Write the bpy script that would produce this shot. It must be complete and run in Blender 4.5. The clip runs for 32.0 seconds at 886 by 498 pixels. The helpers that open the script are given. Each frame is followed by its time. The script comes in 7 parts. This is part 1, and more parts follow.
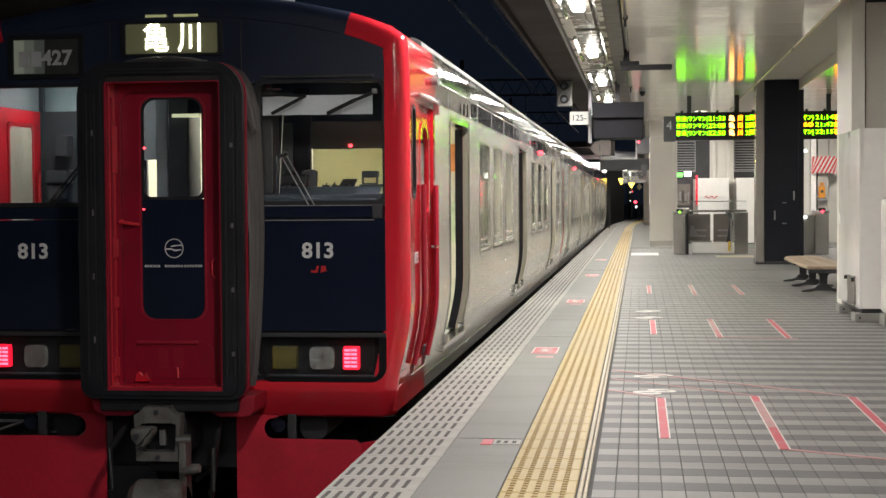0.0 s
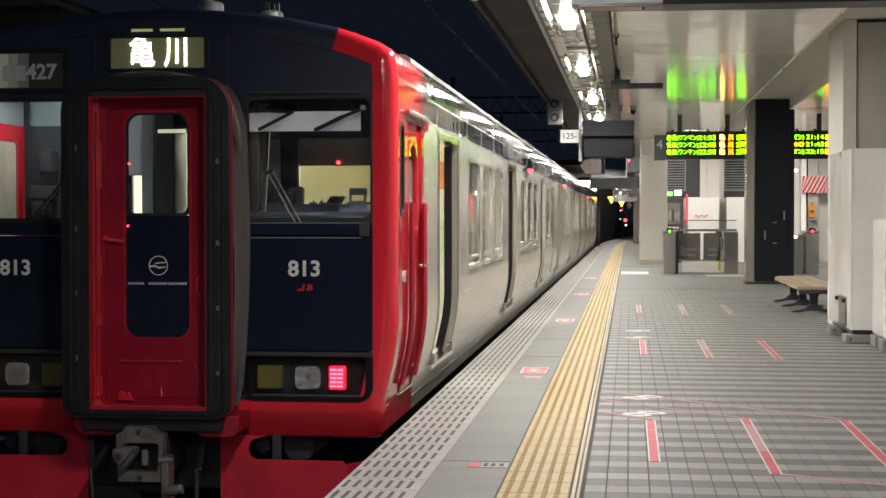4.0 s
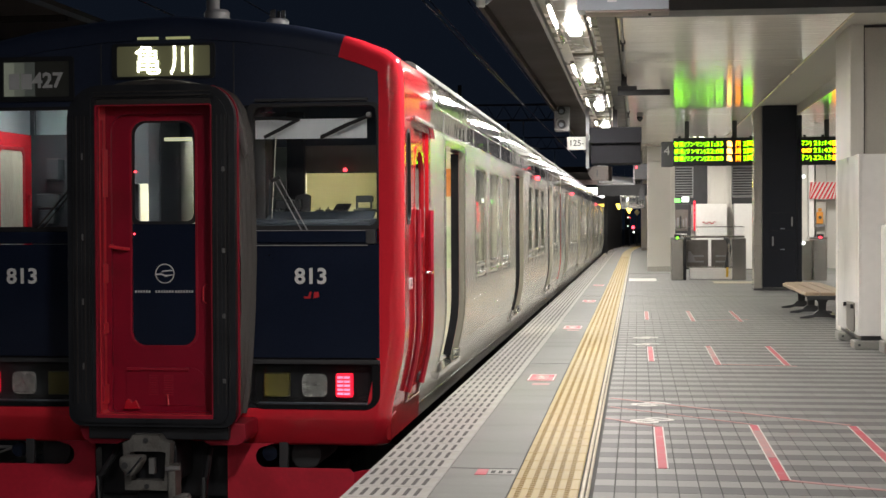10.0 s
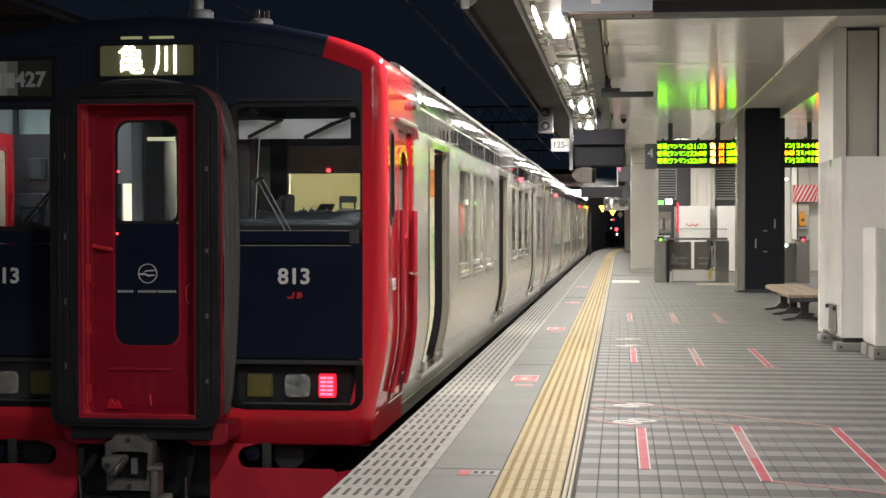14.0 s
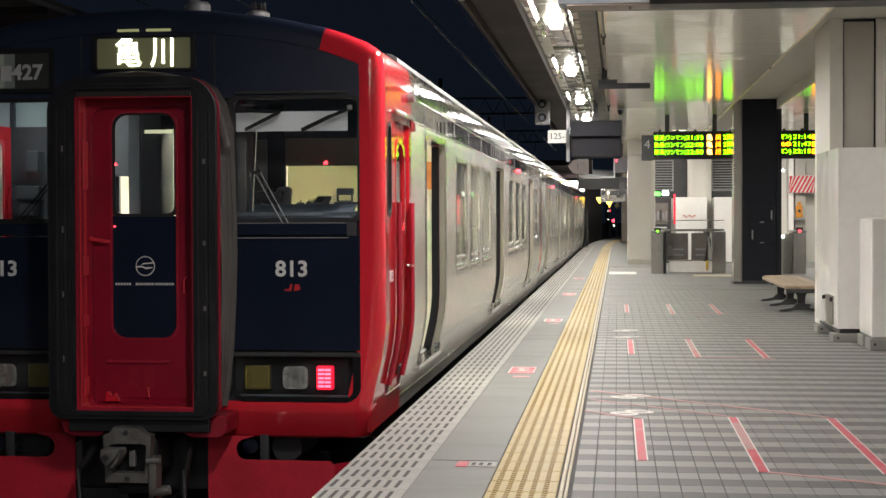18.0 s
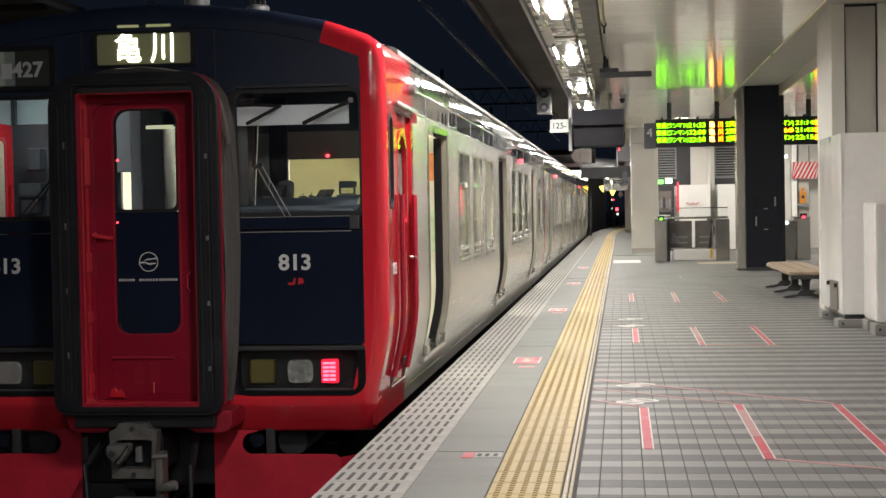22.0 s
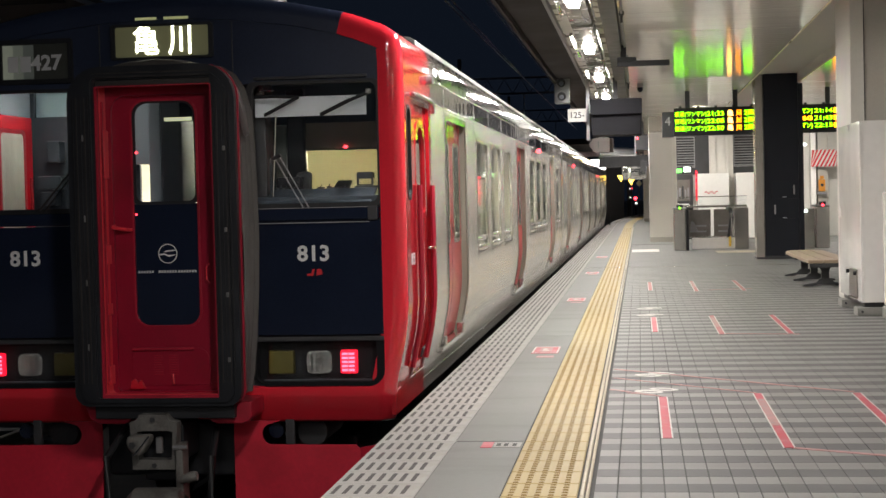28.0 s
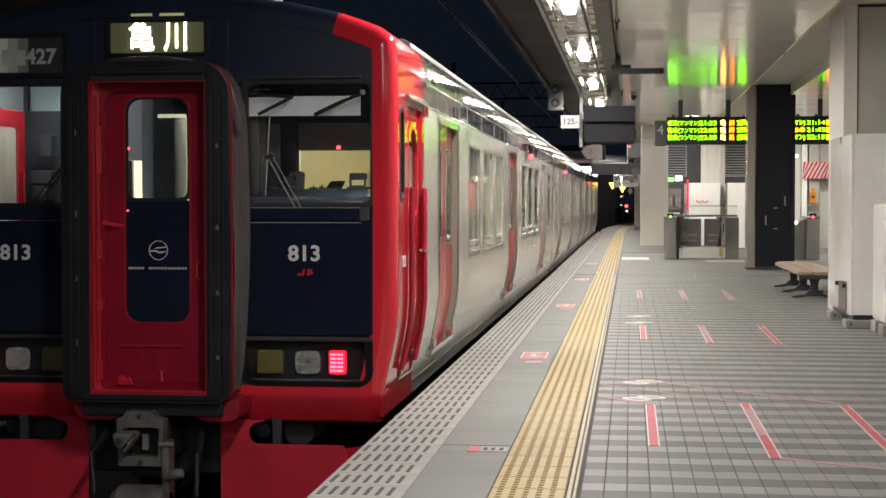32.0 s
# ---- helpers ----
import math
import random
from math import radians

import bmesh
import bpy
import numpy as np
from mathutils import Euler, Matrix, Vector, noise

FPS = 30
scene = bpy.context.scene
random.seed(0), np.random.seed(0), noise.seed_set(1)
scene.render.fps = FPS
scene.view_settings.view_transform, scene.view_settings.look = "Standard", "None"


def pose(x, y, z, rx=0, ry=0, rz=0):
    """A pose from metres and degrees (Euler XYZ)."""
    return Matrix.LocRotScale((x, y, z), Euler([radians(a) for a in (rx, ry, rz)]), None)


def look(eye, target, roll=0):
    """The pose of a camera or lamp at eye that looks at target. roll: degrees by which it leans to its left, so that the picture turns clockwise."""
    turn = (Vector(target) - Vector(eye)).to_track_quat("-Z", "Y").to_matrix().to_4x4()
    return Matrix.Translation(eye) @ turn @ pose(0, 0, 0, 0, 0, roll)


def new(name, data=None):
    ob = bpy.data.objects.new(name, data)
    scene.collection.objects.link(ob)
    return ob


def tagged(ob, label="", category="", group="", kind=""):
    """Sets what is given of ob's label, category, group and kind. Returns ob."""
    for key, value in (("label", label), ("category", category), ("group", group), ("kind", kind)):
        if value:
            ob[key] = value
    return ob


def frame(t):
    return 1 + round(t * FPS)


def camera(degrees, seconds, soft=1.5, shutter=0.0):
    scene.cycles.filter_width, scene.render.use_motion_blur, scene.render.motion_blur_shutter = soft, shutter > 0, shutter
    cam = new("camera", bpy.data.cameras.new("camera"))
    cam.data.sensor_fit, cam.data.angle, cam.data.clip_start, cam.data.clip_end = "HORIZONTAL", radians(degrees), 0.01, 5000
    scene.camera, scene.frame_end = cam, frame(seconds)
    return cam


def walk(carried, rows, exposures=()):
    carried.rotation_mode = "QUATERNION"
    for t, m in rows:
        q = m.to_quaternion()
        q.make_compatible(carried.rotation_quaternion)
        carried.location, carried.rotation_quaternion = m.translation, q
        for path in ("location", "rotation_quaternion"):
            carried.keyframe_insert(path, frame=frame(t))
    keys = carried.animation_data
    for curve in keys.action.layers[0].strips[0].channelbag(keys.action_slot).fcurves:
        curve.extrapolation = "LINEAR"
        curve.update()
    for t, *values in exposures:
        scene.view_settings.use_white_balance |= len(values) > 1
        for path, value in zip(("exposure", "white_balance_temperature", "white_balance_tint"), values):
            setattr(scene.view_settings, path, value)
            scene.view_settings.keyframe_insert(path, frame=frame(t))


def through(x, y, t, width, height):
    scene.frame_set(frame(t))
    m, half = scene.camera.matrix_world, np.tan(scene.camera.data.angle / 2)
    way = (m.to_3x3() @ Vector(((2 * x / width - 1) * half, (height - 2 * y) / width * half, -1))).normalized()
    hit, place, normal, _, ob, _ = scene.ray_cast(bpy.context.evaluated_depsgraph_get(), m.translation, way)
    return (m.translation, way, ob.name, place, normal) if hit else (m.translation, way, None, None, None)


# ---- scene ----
# ---------------------------------------------------------------- camera
cam = camera(32.62, 32.0)
EYE = (0.0, 0.0, 1.322)


def aim(yaw, pitch, roll, eye=EYE):
    """The camera's pose from its yaw (to the left), pitch (up) and roll, in degrees."""
    a, b = radians(yaw), radians(pitch)
    way = Vector((-math.sin(a) * math.cos(b), math.cos(a) * math.cos(b), math.sin(b)))
    return look(eye, Vector(eye) + way, roll)


walk(cam, [
    (0, aim(7.396, -1.891, -0.394, (-0.004, -0.131, 1.321))), (0.5, aim(7.408, -1.847, -0.161, (0.005, -0.032, 1.328))),
    (1, aim(7.218, -1.617, -0.299, (0.002, -0.006, 1.324))), (1.5, aim(7.128, -1.529, -0.226, (0.003, -0.003, 1.323))),
    (2, aim(7.072, -1.472, -0.209, (0.002, 0.002, 1.325))), (2.5, aim(7.029, -1.417, -0.108, (-0.002, -0.005, 1.324))),
    (3, aim(7.011, -1.330, -0.049, (-0.003, -0.007, 1.320))), (3.5, aim(6.989, -1.293, -0.001, (-0.009, -0.009, 1.329))),
    (5.5, aim(7.179, -1.087, -0.184, (-0.002, -0.013, 1.326))), (6, aim(7.206, -1.078, -0.216, (-0.002, -0.000, 1.323))),
    (6.5, aim(7.226, -1.113, -0.198, (-0.003, -0.006, 1.324))), (7, aim(7.223, -1.114, -0.193, (-0.003, -0.007, 1.324))),
    (7.5, aim(7.234, -1.112, -0.202, (-0.002, -0.001, 1.324))), (8, aim(7.235, -1.083, -0.210, (-0.002, -0.001, 1.323))),
    (8.5, aim(7.254, -1.048, -0.172, (-0.003, -0.001, 1.322))), (9, aim(7.271, -1.010, -0.208, (0.000, -0.000, 1.322))),
    (9.5, aim(7.304, -0.976, -0.232, (0.000, -0.005, 1.323))), (10, aim(7.302, -0.949, -0.249, (-0.003, 0.006, 1.323))),
    (10.5, aim(7.293, -0.956, -0.264, (-0.000, -0.011, 1.324))), (11, aim(7.238, -0.943, -0.250, (-0.004, 0.006, 1.322))),
    (11.5, aim(7.121, -0.885, -0.207, (-0.004, 0.001, 1.324))), (12, aim(7.002, -0.787, -0.161, (-0.005, 0.010, 1.321))),
    (12.5, aim(6.912, -0.696, -0.122, (-0.006, -0.001, 1.322))), (13, aim(6.737, -0.661, -0.103, (-0.002, 0.005, 1.321))),
    (13.5, aim(6.683, -0.853, -0.059, (-0.005, 0.002, 1.320))), (14, aim(6.684, -0.891, -0.072, (-0.001, 0.003, 1.317))),
    (14.5, aim(6.684, -0.937, -0.026, (-0.002, -0.001, 1.320))), (16.5, aim(6.647, -0.904, 0.013, (-0.003, -0.006, 1.322))),
    (17, aim(6.598, -1.069, -0.057, (-0.000, 0.001, 1.320))), (17.5, aim(6.566, -1.154, -0.110, (-0.003, -0.005, 1.321))),
    (18, aim(6.568, -1.208, -0.184, (-0.002, -0.009, 1.320))), (18.5, aim(6.590, -1.145, -0.247, (-0.004, -0.003, 1.320))),
    (19, aim(6.650, -1.107, -0.330, (-0.001, -0.011, 1.322))), (19.5, aim(6.699, -1.075, -0.473, (0.001, -0.008, 1.322))),
    (20, aim(6.721, -1.223, -0.617, (0.003, -0.011, 1.326))), (20.5, aim(6.715, -1.371, -0.715, (0.003, -0.013, 1.324))),
    (21, aim(6.703, -1.458, -0.842, (0.003, -0.011, 1.324))), (21.5, aim(6.687, -1.506, -0.930, (0.003, -0.009, 1.323))),
    (22, aim(6.725, -1.542, -1.018, (0.003, -0.002, 1.322))), (22.5, aim(6.800, -1.595, -1.126, (0.003, -0.002, 1.324))),
    (23, aim(6.906, -1.659, -1.296, (0.003, -0.001, 1.322))), (23.5, aim(7.022, -1.743, -1.449, (0.003, -0.002, 1.323))),
    (24, aim(7.108, -1.785, -1.608, (0.002, -0.002, 1.321))), (24.5, aim(7.208, -1.800, -1.678, (0.007, 0.002, 1.318))),
    (25, aim(7.261, -1.815, -1.759, (0.005, -0.004, 1.319))), (25.5, aim(7.314, -1.838, -1.819, (0.004, 0.010, 1.317))),
    (27.5, aim(7.454, -1.978, -1.503, (0.003, 0.003, 1.323))), (28, aim(7.431, -1.905, -1.340, (0.006, -0.011, 1.324))),
    (28.5, aim(7.340, -1.848, -1.109, (0.005, 0.001, 1.323))), (29, aim(7.238, -1.778, -0.863, (0.002, -0.011, 1.323))),
    (29.5, aim(7.135, -1.754, -0.606, (0.002, -0.008, 1.323))), (30, aim(7.086, -1.763, -0.377, (-0.001, -0.004, 1.322))),
    (30.5, aim(7.067, -1.781, -0.221, (-0.003, -0.002, 1.317))), (31, aim(7.083, -1.824, -0.053, (-0.002, -0.006, 1.321))),
    (31.5, aim(7.059, -1.809, -0.011, (-0.002, -0.008, 1.319))), (32, aim(7.048, -1.776, -0.030, (-0.001, -0.012, 1.321))),
])

# ---------------------------------------------------------------- world and light
world = bpy.data.worlds.new("night_sky")
scene.world = world
world.use_nodes = True
world.node_tree.nodes["Background"].inputs["Color"].default_value = (0.33, 0.50, 0.90, 1)
world.node_tree.nodes["Background"].inputs["Strength"].default_value = 0.0125
LAMP_POWER = 107.0

# ---------------------------------------------------------------- plan (metres)
EDGE_X, SLAB_X, BAND_X, TILE_X = -1.439, -1.014, -0.633, -0.233
RAIL_Z = -0.95
TRAIN_X, HALF, NOSE_Y = -3.02, 1.55, 9.45
CEIL_Z = 3.42
RECESS_Z = 3.60
LAMP_X, LAMP_Z = -0.62, 3.28


# ---------------------------------------------------------------- materials
def mat(name, base, rough=0.5, metal=0.0, var=0.12, scale=3.0, fine=60.0, bump=0.05, coat=0.0, rnd=0.0, island=0.0,
        stretch=(1, 1, 1), emit=0.0, rvar=0.12, stain=None, ior=1.5, wave=0.0):
    """A node material: base colour varied at two scales, roughness varied, fine bump."""
    m = bpy.data.materials.new(name)
    m.use_nodes = True
    nt = m.node_tree
    b = nt.nodes["Principled BSDF"]
    b.inputs["Metallic"].default_value = metal
    b.inputs["Roughness"].default_value = rough
    b.inputs["IOR"].default_value = ior
    b.inputs["Coat Weight"].default_value = coat
    b.inputs["Coat Roughness"].default_value = 0.04
    if emit:
        b.inputs["Base Color"].default_value = (*base, 1)
        b.inputs["Emission Color"].default_value = (*base, 1)
        b.inputs["Emission Strength"].default_value = emit
        return m
    link = nt.links.new
    tc = nt.nodes.new("ShaderNodeTexCoord")
    mp = nt.nodes.new("ShaderNodeMapping")
    mp.inputs["Scale"].default_value = stretch
    link(tc.outputs["Object"], mp.inputs["Vector"])
    big = nt.nodes.new("ShaderNodeTexNoise")
    big.inputs["Scale"].default_value, big.inputs["Detail"].default_value = scale, 5
    small = nt.nodes.new("ShaderNodeTexNoise")
    small.inputs["Scale"].default_value, small.inputs["Detail"].default_value = fine, 3
    link(mp.outputs["Vector"], big.inputs["Vector"])
    link(mp.outputs["Vector"], small.inputs["Vector"])
    add = nt.nodes.new("ShaderNodeMath")
    add.operation = "MULTIPLY_ADD"
    add.inputs[1].default_value = 0.5
    link(small.outputs["Fac"], add.inputs[0])
    link(big.outputs["Fac"], add.inputs[2])
    last = add.outputs[0]
    for on, node, out in ((rnd, "ShaderNodeObjectInfo", "Random"), (island, "ShaderNodeNewGeometry", "Random Per Island")):
        if on:
            n = nt.nodes.new(node)
            k = nt.nodes.new("ShaderNodeMath")
            k.operation = "MULTIPLY_ADD"
            k.inputs[1].default_value = on
            link(n.outputs[out], k.inputs[0])
            link(last, k.inputs[2])
            last = k.outputs[0]
    ramp = nt.nodes.new("ShaderNodeMapRange")
    ramp.inputs["From Min"].default_value = 0.45
    ramp.inputs["From Max"].default_value = 1.05 + rnd + island
    ramp.inputs["To Min"].default_value = 1 - var
    ramp.inputs["To Max"].default_value = 1 + var
    link(last, ramp.inputs["Value"])
    mul = nt.nodes.new("ShaderNodeVectorMath")
    mul.operation = "SCALE"
    mul.inputs[0].default_value = base
    link(ramp.outputs["Result"], mul.inputs["Scale"])
    colour = mul.outputs["Vector"]
    if stain:
        st = nt.nodes.new("ShaderNodeTexNoise")
        st.inputs["Scale"].default_value, st.inputs["Detail"].default_value = stain[1], 6
        link(mp.outputs["Vector"], st.inputs["Vector"])
        cut = nt.nodes.new("ShaderNodeMapRange")
        cut.inputs["From Min"].default_value, cut.inputs["From Max"].default_value = 0.52, 0.72
        cut.inputs["To Max"].default_value = stain[2]
        link(st.outputs["Fac"], cut.inputs["Value"])
        mix = nt.nodes.new("ShaderNodeMix")
        mix.data_type = "RGBA"
        mix.inputs["B"].default_value = (*stain[0], 1)
        link(cut.outputs["Result"], mix.inputs["Factor"])
        link(colour, mix.inputs["A"])
        colour = mix.outputs["Result"]
    link(colour, b.inputs["Base Color"])
    rr = nt.nodes.new("ShaderNodeMapRange")
    rr.inputs["From Min"].default_value, rr.inputs["From Max"].default_value = 0.3, 0.7
    rr.inputs["To Min"].default_value, rr.inputs["To Max"].default_value = max(0.02, rough - rvar * rough), rough + rvar * rough
    link(big.outputs["Fac"], rr.inputs["Value"])
    link(rr.outputs["Result"], b.inputs["Roughness"])
    if bump:
        bp = nt.nodes.new("ShaderNodeBump")
        bp.inputs["Strength"].default_value, bp.inputs["Distance"].default_value = bump, 0.01
        link(small.outputs["Fac"], bp.inputs["Height"])
        last = bp.outputs["Normal"]
        if wave:
            # slow buckling of thin sheet
            ws = nt.nodes.new("ShaderNodeMapping")
            ws.inputs["Scale"].default_value = (1.0, 1.6, 0.45)
            link(tc.outputs["Object"], ws.inputs["Vector"])
            slow = nt.nodes.new("ShaderNodeTexNoise")
            slow.inputs["Scale"].default_value, slow.inputs["Detail"].default_value = 2.6, 1.5
            link(ws.outputs["Vector"], slow.inputs["Vector"])
            wb = nt.nodes.new("ShaderNodeBump")
            wb.inputs["Strength"].default_value, wb.inputs["Distance"].default_value = 1.0, wave
            link(slow.outputs["Fac"], wb.inputs["Height"])
            link(last, wb.inputs["Normal"])
            last = wb.outputs["Normal"]
        link(last, b.inputs["Normal"])
    return m


def glass(name, tint=(1, 1, 1), rough=0.0):
    m = bpy.data.materials.new(name)
    m.use_nodes = True
    b = m.node_tree.nodes["Principled BSDF"]
    b.inputs["Base Color"].default_value = (*tint, 1)
    b.inputs["Transmission Weight"].default_value = 1.0
    b.inputs["Roughness"].default_value = rough
    b.inputs["IOR"].default_value = 1.45
    return m


def cloth(name, base, through=0.5):
    """A blind that lets part of the light through."""
    m = bpy.data.materials.new(name)
    m.use_nodes = True
    nt = m.node_tree
    d, t, mx = nt.nodes.new("ShaderNodeBsdfDiffuse"), nt.nodes.new("ShaderNodeBsdfTranslucent"), nt.nodes.new("ShaderNodeMixShader")
    d.inputs["Color"].default_value = t.inputs["Color"].default_value = (*base, 1)
    mx.inputs["Fac"].default_value = through
    nt.links.new(d.outputs[0], mx.inputs[1])
    nt.links.new(t.outputs[0], mx.inputs[2])
    nt.links.new(mx.outputs[0], nt.nodes["Material Output"].inputs["Surface"])
    return m


def upright_grain(m, amount):
    """Brushed grain that draws reflections out upright."""
    nt = m.node_tree
    b = nt.nodes["Principled BSDF"]
    tn = nt.nodes.new("ShaderNodeTangent")
    tn.direction_type, tn.axis = "RADIAL", "Z"
    nt.links.new(tn.outputs["Tangent"], b.inputs["Tangent"])
    b.inputs["Anisotropic"].default_value = amount
    b.inputs["Anisotropic Rotation"].default_value = 0.25


STEEL = mat("brushed_stainless", (0.665, 0.645, 0.60), 0.24, 0.80, 0.03, 1.2, 90, 0.002, stretch=(1, 0.15, 3), rvar=0.08, wave=0.0011)
upright_grain(STEEL, 0.9)
STEEL_MIRROR = mat("polished_cant_panel", (0.52, 0.52, 0.51), 0.045, 0.92, 0.05, 2.0, 60, 0.001, stretch=(1, 0.5, 1), rvar=0.2, wave=0.0035)
EAVES = mat("grey_eaves_paint", (0.085, 0.085, 0.083), 0.4, 0.1, 0.08, 3, 60, 0.02)
REVEAL = mat("olive_cream_window_reveal", (0.46, 0.43, 0.31), 0.5, 0, 0.1, 3, 60, 0.02)
GUTTER = mat("dull_gutter_metal", (0.20, 0.20, 0.20), 0.45, 0.5, 0.15, 3, 60, 0.02)
# Steel jamb; the olive tint is its reflection of the inside, put into the colour.
JAMB = mat("jamb_olive_reflection", (0.28, 0.27, 0.22), 0.45, 0.2, 0.1, 3, 60, 0.02)
GANGWAY_BLACK = mat("worn_black_gangway", (0.0125, 0.014, 0.018), 0.42, 0, 0.4, 5, 60, 0.06, stain=((0.024, 0.025, 0.029), 6, 0.5))
TRAIN_GLOW = mat("train_light_diffuser", (1.0, 0.97, 0.80), emit=45.0)
JOINT_SOFT = mat("grey_joint_filler", (0.12, 0.122, 0.122), 0.8, 0, 0.2, 3, 50, 0.1)
FRAME_STEEL = mat("satin_window_frame", (0.52, 0.50, 0.45), 0.24, 0.85, 0.08, 4, 120, 0.02)
SILVERED = mat("silvered_lamp_facets", (0.62, 0.62, 0.60), 0.2, 0.75, 0.5, 30, 90, 0.3)
STEEL_TRIM = mat("polished_stainless", (0.7, 0.7, 0.68), 0.16, 1.0, 0.06, 4, 120, 0.02)
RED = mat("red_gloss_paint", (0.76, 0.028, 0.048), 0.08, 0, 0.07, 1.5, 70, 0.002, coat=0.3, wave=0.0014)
# Darker copy of the cab red, holding down the lamp light on the side.
RED_SIDE = mat("dimmed_red_mirror_side", (0.40, 0.018, 0.026), 0.07, 0.0, 0.07, 1.5, 70, 0.002, ior=1.48, wave=0.0014)
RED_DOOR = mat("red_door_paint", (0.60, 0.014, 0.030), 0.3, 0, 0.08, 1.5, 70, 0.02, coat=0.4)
# Red darkened for the shade in the gangway recess, over real dark stains.
RED_SHADED = mat("shaded_red_door_paint", (0.29, 0.007, 0.027), 0.32, 0, 0.15, 2, 60, 0.02, coat=0.3, stain=((0.16, 0.01, 0.015), 3, 0.5))
# Faded red, lifted for the glancing light on the gangway's inner wall.
RED_FADED_LIT = mat("lit_faded_red_paint", (0.72, 0.040, 0.058), 0.32, 0, 0.12, 2, 60, 0.02, coat=0.4)
RED_DULL = mat("red_grimy_paint", (0.37, 0.011, 0.032), 0.42, 0, 0.22, 2.5, 40, 0.05, stain=((0.10, 0.01, 0.01), 3, 0.5))
RED_PLOUGH = mat("matt_red_plough_paint", (0.60, 0.018, 0.045), 0.5, 0, 0.15, 2.5, 40, 0.04, stain=((0.30, 0.012, 0.02), 3, 0.4))
BLACK_GLOSS = mat("black_gloss_paint", (0.0115, 0.0165, 0.034), 0.15, 0, 0.2, 2, 80, 0.004, coat=0.3)
BLACK_UPPER = mat("black_satin_head_panel", (0.020, 0.028, 0.056), 0.36, 0, 0.25, 1.5, 60, 0.01)
BLACK = mat("black_satin", (0.011, 0.012, 0.015), 0.5, 0, 0.25, 5, 90, 0.05)
RUBBER = mat("black_rubber", (0.013, 0.013, 0.015), 0.55, 0, 0.3, 6, 120, 0.08)
CANVAS = mat("grey_bellows_canvas", (0.088, 0.081, 0.080), 0.6, 0, 0.35, 4, 160, 0.15)
ROOF_GREY = mat("grey_roof_paint", (0.20, 0.20, 0.205), 0.6, 0, 0.2, 2, 40, 0.05)
GREY_METAL = mat("grey_painted_metal", (0.30, 0.30, 0.31), 0.45, 0.1, 0.12, 3, 60, 0.03)
DARK_METAL = mat("dark_grey_metal", (0.055, 0.056, 0.06), 0.45, 0.3, 0.2, 3, 60, 0.04)
CAST = mat("grimy_cast_steel", (0.17, 0.165, 0.155), 0.45, 0.35, 0.4, 6, 60, 0.2, stain=((0.05, 0.035, 0.025), 7, 0.7))
WINDOW = glass("window_glass", (0.66, 0.70, 0.64), 0.03)
CLEAR = glass("clear_glass", (0.97, 0.99, 0.99))
WHITE = mat("white_lettering", (0.80, 0.80, 0.80), 0.5, 0, 0.04, 8, 80, 0.0)
RED_LETTER = mat("red_lettering", (0.55, 0.02, 0.03), 0.45, 0, 0.04, 8, 80, 0.0)
CREAM = mat("cream_interior_panel", (0.62, 0.60, 0.50), 0.5, 0, 0.05, 3, 60, 0.02)
GREY_IN = mat("grey_cab_panel", (0.055, 0.068, 0.086), 0.5, 0, 0.15, 3, 60, 0.03)
SEAT = mat("dark_seat_moquette", (0.055, 0.05, 0.055), 0.85, 0, 0.25, 9, 200, 0.2)
CONCRETE = mat("platform_concrete", (0.150, 0.157, 0.147), 0.6, 0, 0.16, 0.8, 50, 0.06, stretch=(0.5, 2.2, 1), stain=((0.108, 0.113, 0.102), 1.3, 0.65))
CONCRETE_DARK = mat("stained_concrete", (0.10, 0.10, 0.10), 0.8, 0, 0.3, 1.5, 30, 0.15)
EDGE_SIDE = mat("pale_edge_concrete", (0.26, 0.255, 0.24), 0.75, 0, 0.25, 1.5, 40, 0.1)
SLAB = mat("white_edge_slab", (0.305, 0.297, 0.280), 0.65, 0, 0.22, 2.5, 60, 0.06, rnd=0.15, island=0.15, stain=((0.245, 0.235, 0.185), 4, 0.65))
SLIT = mat("dark_slip_insert", (0.058, 0.055, 0.053), 0.75, 0, 0.2, 6, 60, 0.1)
YELLOW = mat("yellow_tactile_paving", (0.375, 0.280, 0.095), 0.56, 0, 0.16, 2.0, 70, 0.06, rnd=0.14, island=0.14, stain=((0.40, 0.325, 0.165), 4, 0.65))
YELLOW_DOT = mat("worn_yellow_stud", (0.25, 0.165, 0.035), 0.5, 0, 0.14, 3, 80, 0.05, island=0.2)
CREAM_BAR = mat("pale_cream_bar", (0.43, 0.38, 0.27), 0.5, 0, 0.12, 3, 70, 0.05, island=0.1)
TILE_LIGHT = mat("light_grey_tile", (0.252, 0.252, 0.245), 0.6, 0, 0.24, 1.3, 60, 0.05, stretch=(0.35, 3, 1), rnd=0.5, island=0.5, ior=1.38, stain=((0.17, 0.17, 0.165), 1.1, 0.5))
TILE_DARK = mat("dark_grey_tile", (0.126, 0.127, 0.130), 0.6, 0, 0.24, 1.3, 60, 0.05, stretch=(0.35, 3, 1), rnd=0.4, island=0.4, ior=1.38, stain=((0.10, 0.10, 0.10), 1.1, 0.5))
JOINT = mat("dark_joint_mortar", (0.068, 0.068, 0.066), 0.85, 0, 0.2, 3, 50, 0.1)
TAPE = mat("worn_red_floor_tape", (0.46, 0.055, 0.085), 0.5, 0, 0.15, 5, 80, 0.05, stain=((0.50, 0.22, 0.22), 6, 0.7))
